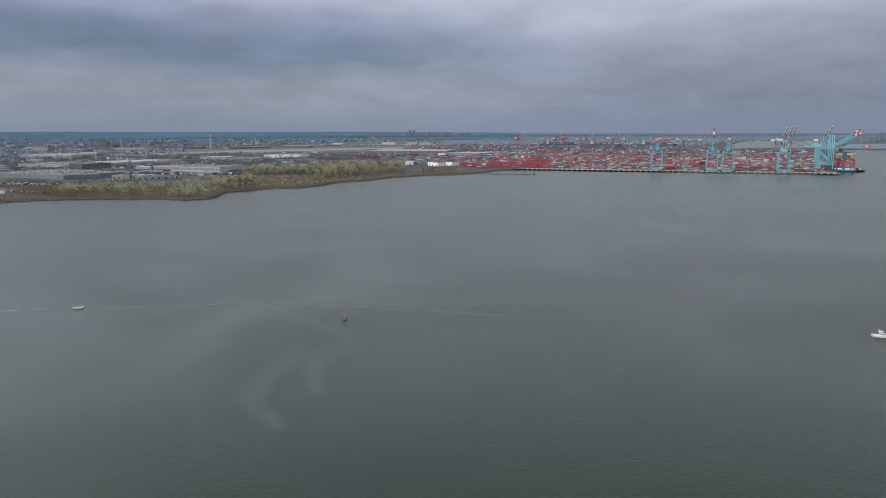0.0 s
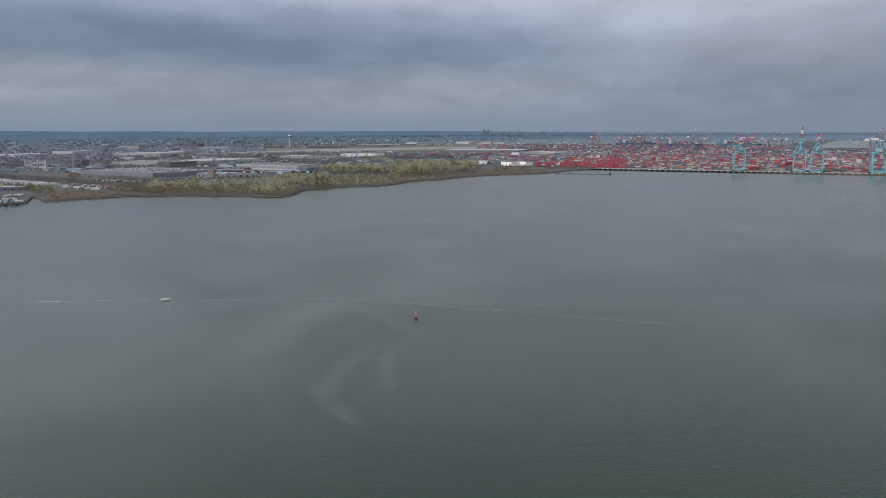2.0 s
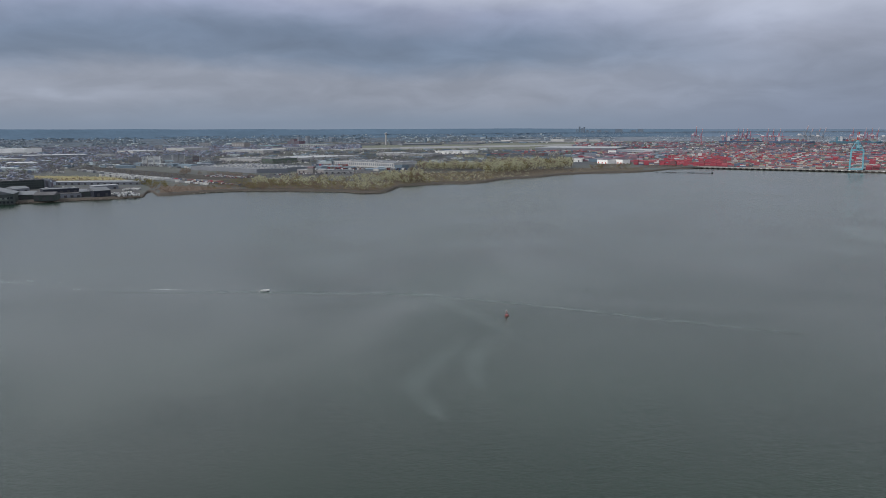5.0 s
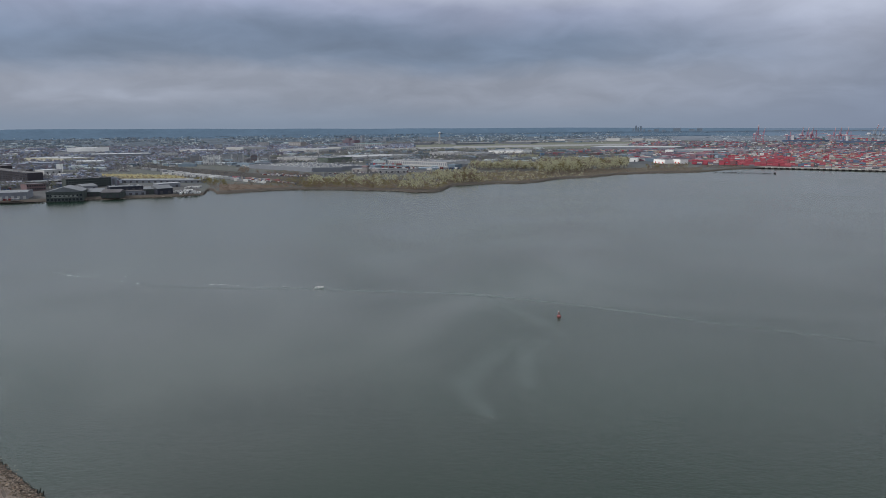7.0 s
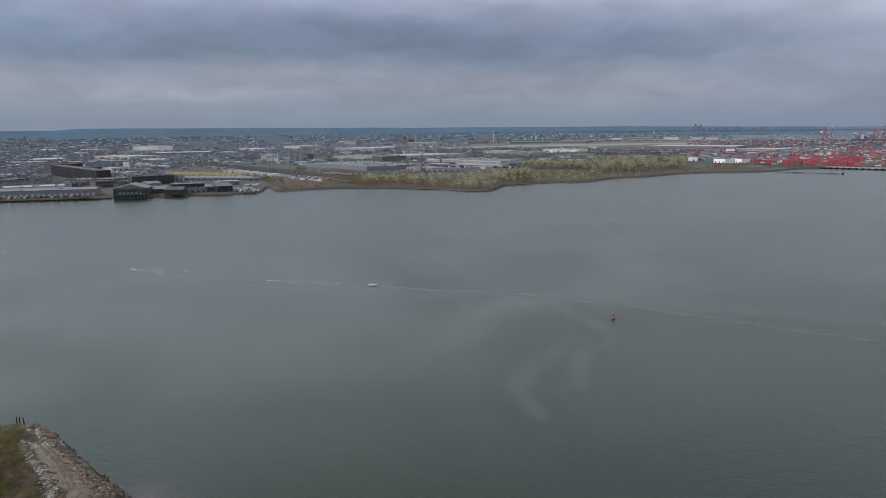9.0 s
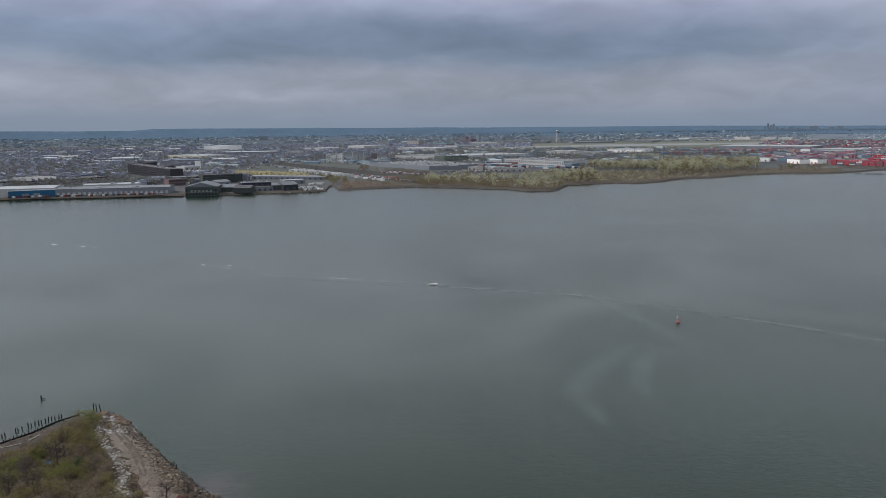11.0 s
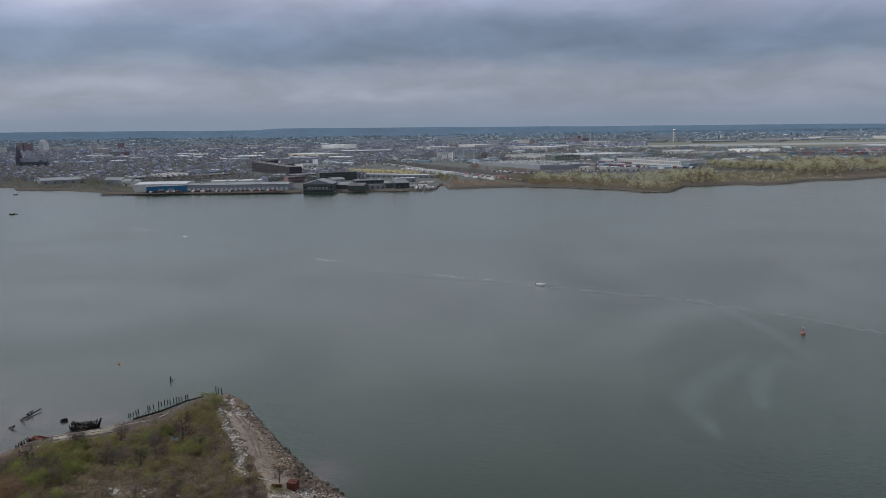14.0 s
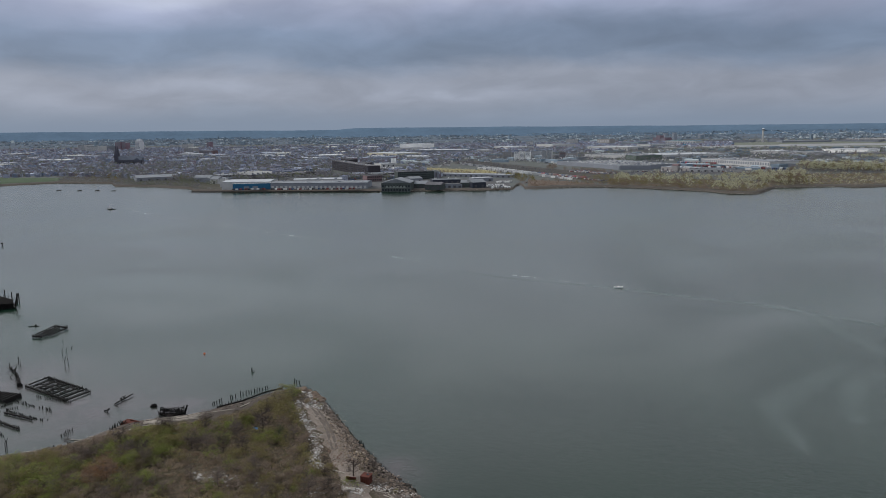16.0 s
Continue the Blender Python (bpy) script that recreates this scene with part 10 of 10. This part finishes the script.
def build_afloat():
    # open motorboat lying on its own wake
    b = thing("motorboat", "white open motorboat with a black outboard engine", "boat", m=pose(-190.2, 358.7, 0.02, 0, -3, 10) @ Matrix.Diagonal((0.84, 0.84, 0.78, 1)))
    part("hull", motor_hull(6.6, 2.4, 0.95), WHITE, b)
    part("console", Shape().box(-0.6, 0, 0.4, 0.8, 0.9, 1.1, taper=0.85), WHITE, b)
    part("windscreen", Shape().box(-0.25, 0, 1.45, 0.12, 0.9, 0.4), GLASS, b)
    part("seat", Shape().box(-1.5, 0, 0.4, 0.6, 1.3, 0.6), DARK_HULL, b)
    part("outboard_engine", Shape().box(-3.45, 0, 0.35, 0.5, 0.5, 0.95, taper=0.8), BLACK, b, "black outboard engine")
    part("rail", Shape().tube((1.2, -0.75, 1.2), (2.9, -0.1, 1.5), 0.04, 0.04, 5).tube((1.2, 0.75, 1.2), (2.9, 0.1, 1.5), 0.04, 0.04, 5), CRANE_GREY, b)
    # sport fishing boat
    x, y = 194.7, 303.7
    b = thing("fishing_boat", "white cabin fishing boat with a hard top", "boat", m=pose(x, y, 0.05, 0, 0, -32) @ Matrix.Diagonal((0.7, 0.74, 0.74, 1)))
    part("hull", motor_hull(8.8, 3.0, 1.3), WHITE, b)
    part("cabin", Shape().box(0.8, 0, 1.0, 3.6, 2.3, 1.5, taper=0.8), WHITE, b)
    part("cabin_window", Shape().box(0.8, 0, 1.85, 3.2, 2.15, 0.42), GLASS, b)
    for sx in (-1.3, 0.7):
        for sy in (-0.8, 0.8):
            part("top_post", Shape().tube((sx, sy, 2.3), (sx * 0.9, sy * 0.9, 3.6), 0.05, 0.05, 6), CRANE_GREY, b)
    part("hard_top", Shape().box(-0.3, 0, 3.6, 3.0, 2.2, 0.14), WHITE, b)
    part("helm_seat", Shape().box(-0.9, 0, 2.2, 0.7, 1.4, 0.8), WHITE, b)
    part("antenna", Shape().tube((-0.6, 0.9, 3.7), (-1.2, 0.9, 5.6), 0.03, 0.02, 5).tube((-0.6, -0.9, 3.7), (-1.2, -0.9, 5.4), 0.03, 0.02, 5), WHITE, b)
    part("outboard_engine", Shape().box(-5.0, -0.5, 0.5, 0.6, 0.5, 1.1, taper=0.8), WHITE, b)
    part("outboard_engine", Shape().box(-5.0, 0.5, 0.5, 0.6, 0.5, 1.1, taper=0.8), WHITE, b)
    # lit channel buoy
    BUOY_RED = material("faded_buoy_paint", (0.27, 0.105, 0.105), 0.6, noise_scale=1.5, amount=0.4, fine=8.0)
    x, y = -48.1, 334.8
    b = thing("channel_buoy", "red steel channel buoy with a lattice tower", "buoy", m=pose(x, y, 0, 2, -3, 20) @ Matrix.Diagonal((0.78, 0.78, 0.82, 1)))
    part("float", Shape().tube((0, 0, -0.5), (0, 0, 0.75), 1.25, 1.25, 14).tube((0, 0, 0.75), (0, 0, 0.95), 1.25, 1.0, 14), BUOY_RED, b)
    for i in range(4):
        a = math.pi / 4 + i * math.pi / 2
        part("tower_leg", Shape().tube((0.8 * math.cos(a), 0.8 * math.sin(a), 0.9), (0.3 * math.cos(a), 0.3 * math.sin(a), 3.2), 0.07, 0.06, 5), BUOY_RED, b)
        part("reflector", Shape().box(0.36 * math.cos(a + .78), 0.36 * math.sin(a + .78), 1.9, 0.5, 0.08, 1.1, math.degrees(a + .78) + 90), BUOY_RED, b)
    part("lantern", Shape().tube((0, 0, 3.2), (0, 0, 3.7), 0.22, 0.2, 8), WHITE, b)
    part("number_bar", Shape().box(0, -0.5, 2.2, 0.5, 0.05, 0.3), WHITE, b, "pale bar on the tower")
    # small orange buoy
    x, y = -260.5, 140.9
    b = thing("mooring_buoy", "small orange mooring buoy", "buoy", m=pose(x, y, 0, 6, 8, 0) @ Matrix.Diagonal((0.65, 0.65, 0.8, 1)))
    part("float", Shape().tube((0, 0, -0.3), (0, 0, 0.25), 0.35, 0.7, 10).tube((0, 0, 0.25), (0, 0, 0.55), 0.7, 0.3, 10), material("orange_plastic", (0.60, 0.12, 0.04), 0.5), b)
    part("staff", Shape().tube((0, 0, 0.5), (0, 0, 1.1), 0.08, 0.06, 6), RED, b)
    # marker pile off the point
    x, y = -226.9, 141.6
    b = thing("marker_post", "dark lone post with a short cross beam", "post", m=pose(x, y, 0, 0, 0, 30) @ Matrix.Diagonal((0.8, 0.8, 0.8, 1)))
    part("pile", Shape().tube((0, 0, -2), (0, 0, 1.5), 0.3, 0.25, 8).tube((0, 0, 1.5), (0.05, 0, 2.1), 0.25, 0.1, 8), DARK_TIMBER, b)
    part("beam", Shape().beam((-0.2, 0, 0.35), (1.5, 0, 0.4), 0.3), DARK_TIMBER, b)
    # light platform, mooring blocks and a day mark in the far channel
    x, y = -858.6, 356.6
    b = thing("light_platform", "dark low platform carrying a small light tower", "platform", m=pose(x, y, 0, 0, 0, 60) @ Matrix.Diagonal((0.66, 0.66, 0.7, 1)))
    part("base", Shape().tube((0, 0, -1), (0, 0, 1.6), 5.0, 4.4, 12), DARK_TIMBER, b)
    part("apron", Shape().box(5, 0, -0.4, 8, 4, 1.2), DARK_TIMBER, b)
    part("mast", Shape().tube((0, 0, 1.6), (0, 0, 5.2), 0.3, 0.2, 8), CRANE_GREY, b)
    part("lamp_house", Shape().tube((0, 0, 5.2), (0, 0, 6.4), 0.5, 0.5, 8), CRANE_RED, b)
    part("rail", Shape().box(0, -3.6, 1.6, 5, 0.1, 1.0), WHITE, b)
    for px in ((-1210.2, 425.0), (-1181.0, 445.6), (-1156.7, 462.8), (-1128.6, 476.4)):
        m = thing("mooring_block", "dark low mooring block in the channel", "block", "mooring blocks", pose(px[0], px[1], 0, 0, 0, 66) @ Matrix.Diagonal((0.85, 0.85, 0.6, 1)))
        part("block", Shape().box(0, 0, -0.5, 8.5, 4, 1.9, taper=0.92), DARK_TIMBER, m)
        part("bollard", Shape().tube((-2, 0, 1.4), (-2, 0, 2.2), 0.4, 0.5, 8).tube((2, 0, 1.4), (2, 0, 2.2), 0.4, 0.5, 8), BLACK, m)
    x, y = -651.1, 181.4
    b = thing("day_mark", "dark channel post with a small board", "post", m=pose(x, y, 0, 0, 0, 70))
    part("post", Shape().tube((0, 0, -1), (0, 0, 2.6), 0.3, 0.25, 8), DARK_TIMBER, b)
    part("board", Shape().box(0, -0.3, 1.3, 1.4, 0.1, 1.2), DARK_TIMBER, b)
    # low timber dock along the works
    a, e = Vector((-1000.0, 537.2)), Vector((-766.8, 709.1))
    d = thing("timber_dock", "long low dark timber dock along the works", "dock", kind="structure")
    part("deck", Shape().beam((*a, 1.1), (*e, 1.1), 5, 0.9), DARK_TIMBER, d)
    for i in range(70):
        p = a.lerp(e, i / 69)
        part("pile", Shape().tube((p.x, p.y - 2.2, -1.5), (p.x, p.y - 2.2, 1.9), 0.3, 0.3, 5), DARK_TIMBER, d)


def build_wakes():
    W1 = [(-762.5, 352.3), (-713.6, 359.7), (-669.8, 365.4), (-623.3, 365.2), (-553.6, 360.9), (-509.0, 364.3), (-473.7, 367.1), (-442.4, 371.7)]
    ribbon("wake_foam", W1, [1.5, 2.2, 3.5, 2.5, 2.0, 3.0, 2.2, 1.5], FOAM, "broken white foam line of an old wake")
    ribbon("wake_foam", [(-930.0, 384.0), (-905.0, 382.5), (-880.5, 379.6), (-845.0, 372.5), (-807.7, 365.8), (-768.0, 361.5), (-728.0, 359.0)], [1.5, 3.0, 3.4, 2.4, 4.2, 3.0, 1.6], FOAM, "bright broken foam of an old wake near the light platform", 0.04)
    ribbon("wake_foam", [(-1150.0, 404.0), (-1123.8, 402.6), (-1095.0, 399.0)], [1.2, 3.0, 1.2], FOAM, "small patch of foam near the mooring blocks", 0.04)
    ribbon("wake_foam", [(-442.4, 371.7), (-404.6, 363.1), (-368.8, 348.6), (-342.2, 346.4), (-331.4, 343.2)], [0.8, 1.0, 2.2, 3.2, 2.0], FOAM, "curling white foam of an old wake")
    ribbon("wake_foam", [(-373.8, 353.4), (-338.4, 353.3), (-311.4, 354.4)], [0.8, 1.6, 0.6], FOAM, "thin white foam line of an old wake")
    ribbon("wake_foam", [(-337.6, 344.3), (-306.0, 339.9), (-287.1, 340.0), (-267.7, 346.9), (-250.7, 350.5), (-227.7, 353.8), (-192.0, 361.1)], [1.2, 1.8, 2.2, 1.5, 1.8, 1.2, 0.7], FOAM, "thin white wake behind the motorboat")
    ribbon("silt_streak", [(-301.0, 334.3), (-244.8, 342.3), (-186.8, 357.0), (-143.3, 361.7), (-113.7, 369.2), (-94.4, 365.5), (-72.0, 341.9), (-49.6, 316.0), (-34.4, 288.2)], [4, 7, 9, 9, 8, 10, 12, 12, 8], SLICK, "pale silt streak drifting from the boat", 0.02)
    ribbon("silt_streak", [(-101.7, 370.0), (-66.1, 365.2), (-29.3, 357.1), (6.7, 350.4), (59.6, 337.9), (88.3, 329.0)], [3, 5, 5, 6, 7, 5], SLICK, "pale silt streak across the bay", 0.025)
    ribbon("silt_streak", [(-57.2, 297.4), (-62.5, 273.9), (-67.3, 245.2), (-65.2, 227.5), (-56.2, 215.1), (-47.4, 202.5)], [6, 12, 16, 14, 9, 5], SLICK, "curling pale silt streak near the buoy", 0.02)
    ribbon("silt_streak", [(-44.8, 297.6), (-51.6, 274.8), (-47.5, 247.9), (-41.8, 234.6)], [8, 12, 10, 5], SLICK, "pale silt swirl near the buoy", 0.022)
    ribbon("foam_flecks", [(-57.8, 219.8), (-52.6, 210.2), (-46.1, 200.7)], [0.9, 1.2, 0.6], FLECKS, "line of small white foam flecks", 0.035)
    ribbon("silt_streak", [(-227.5, 352.7), (-172.6, 359.4), (-116.4, 368.9), (-67.2, 364.7), (-18.8, 355.8), (32.5, 341.7), (86.6, 332.7)], [5, 6, 7, 7, 6, 5, 4], SLICK, "long pale silt streak across the bay", 0.018)


build_afloat()
build_wakes()
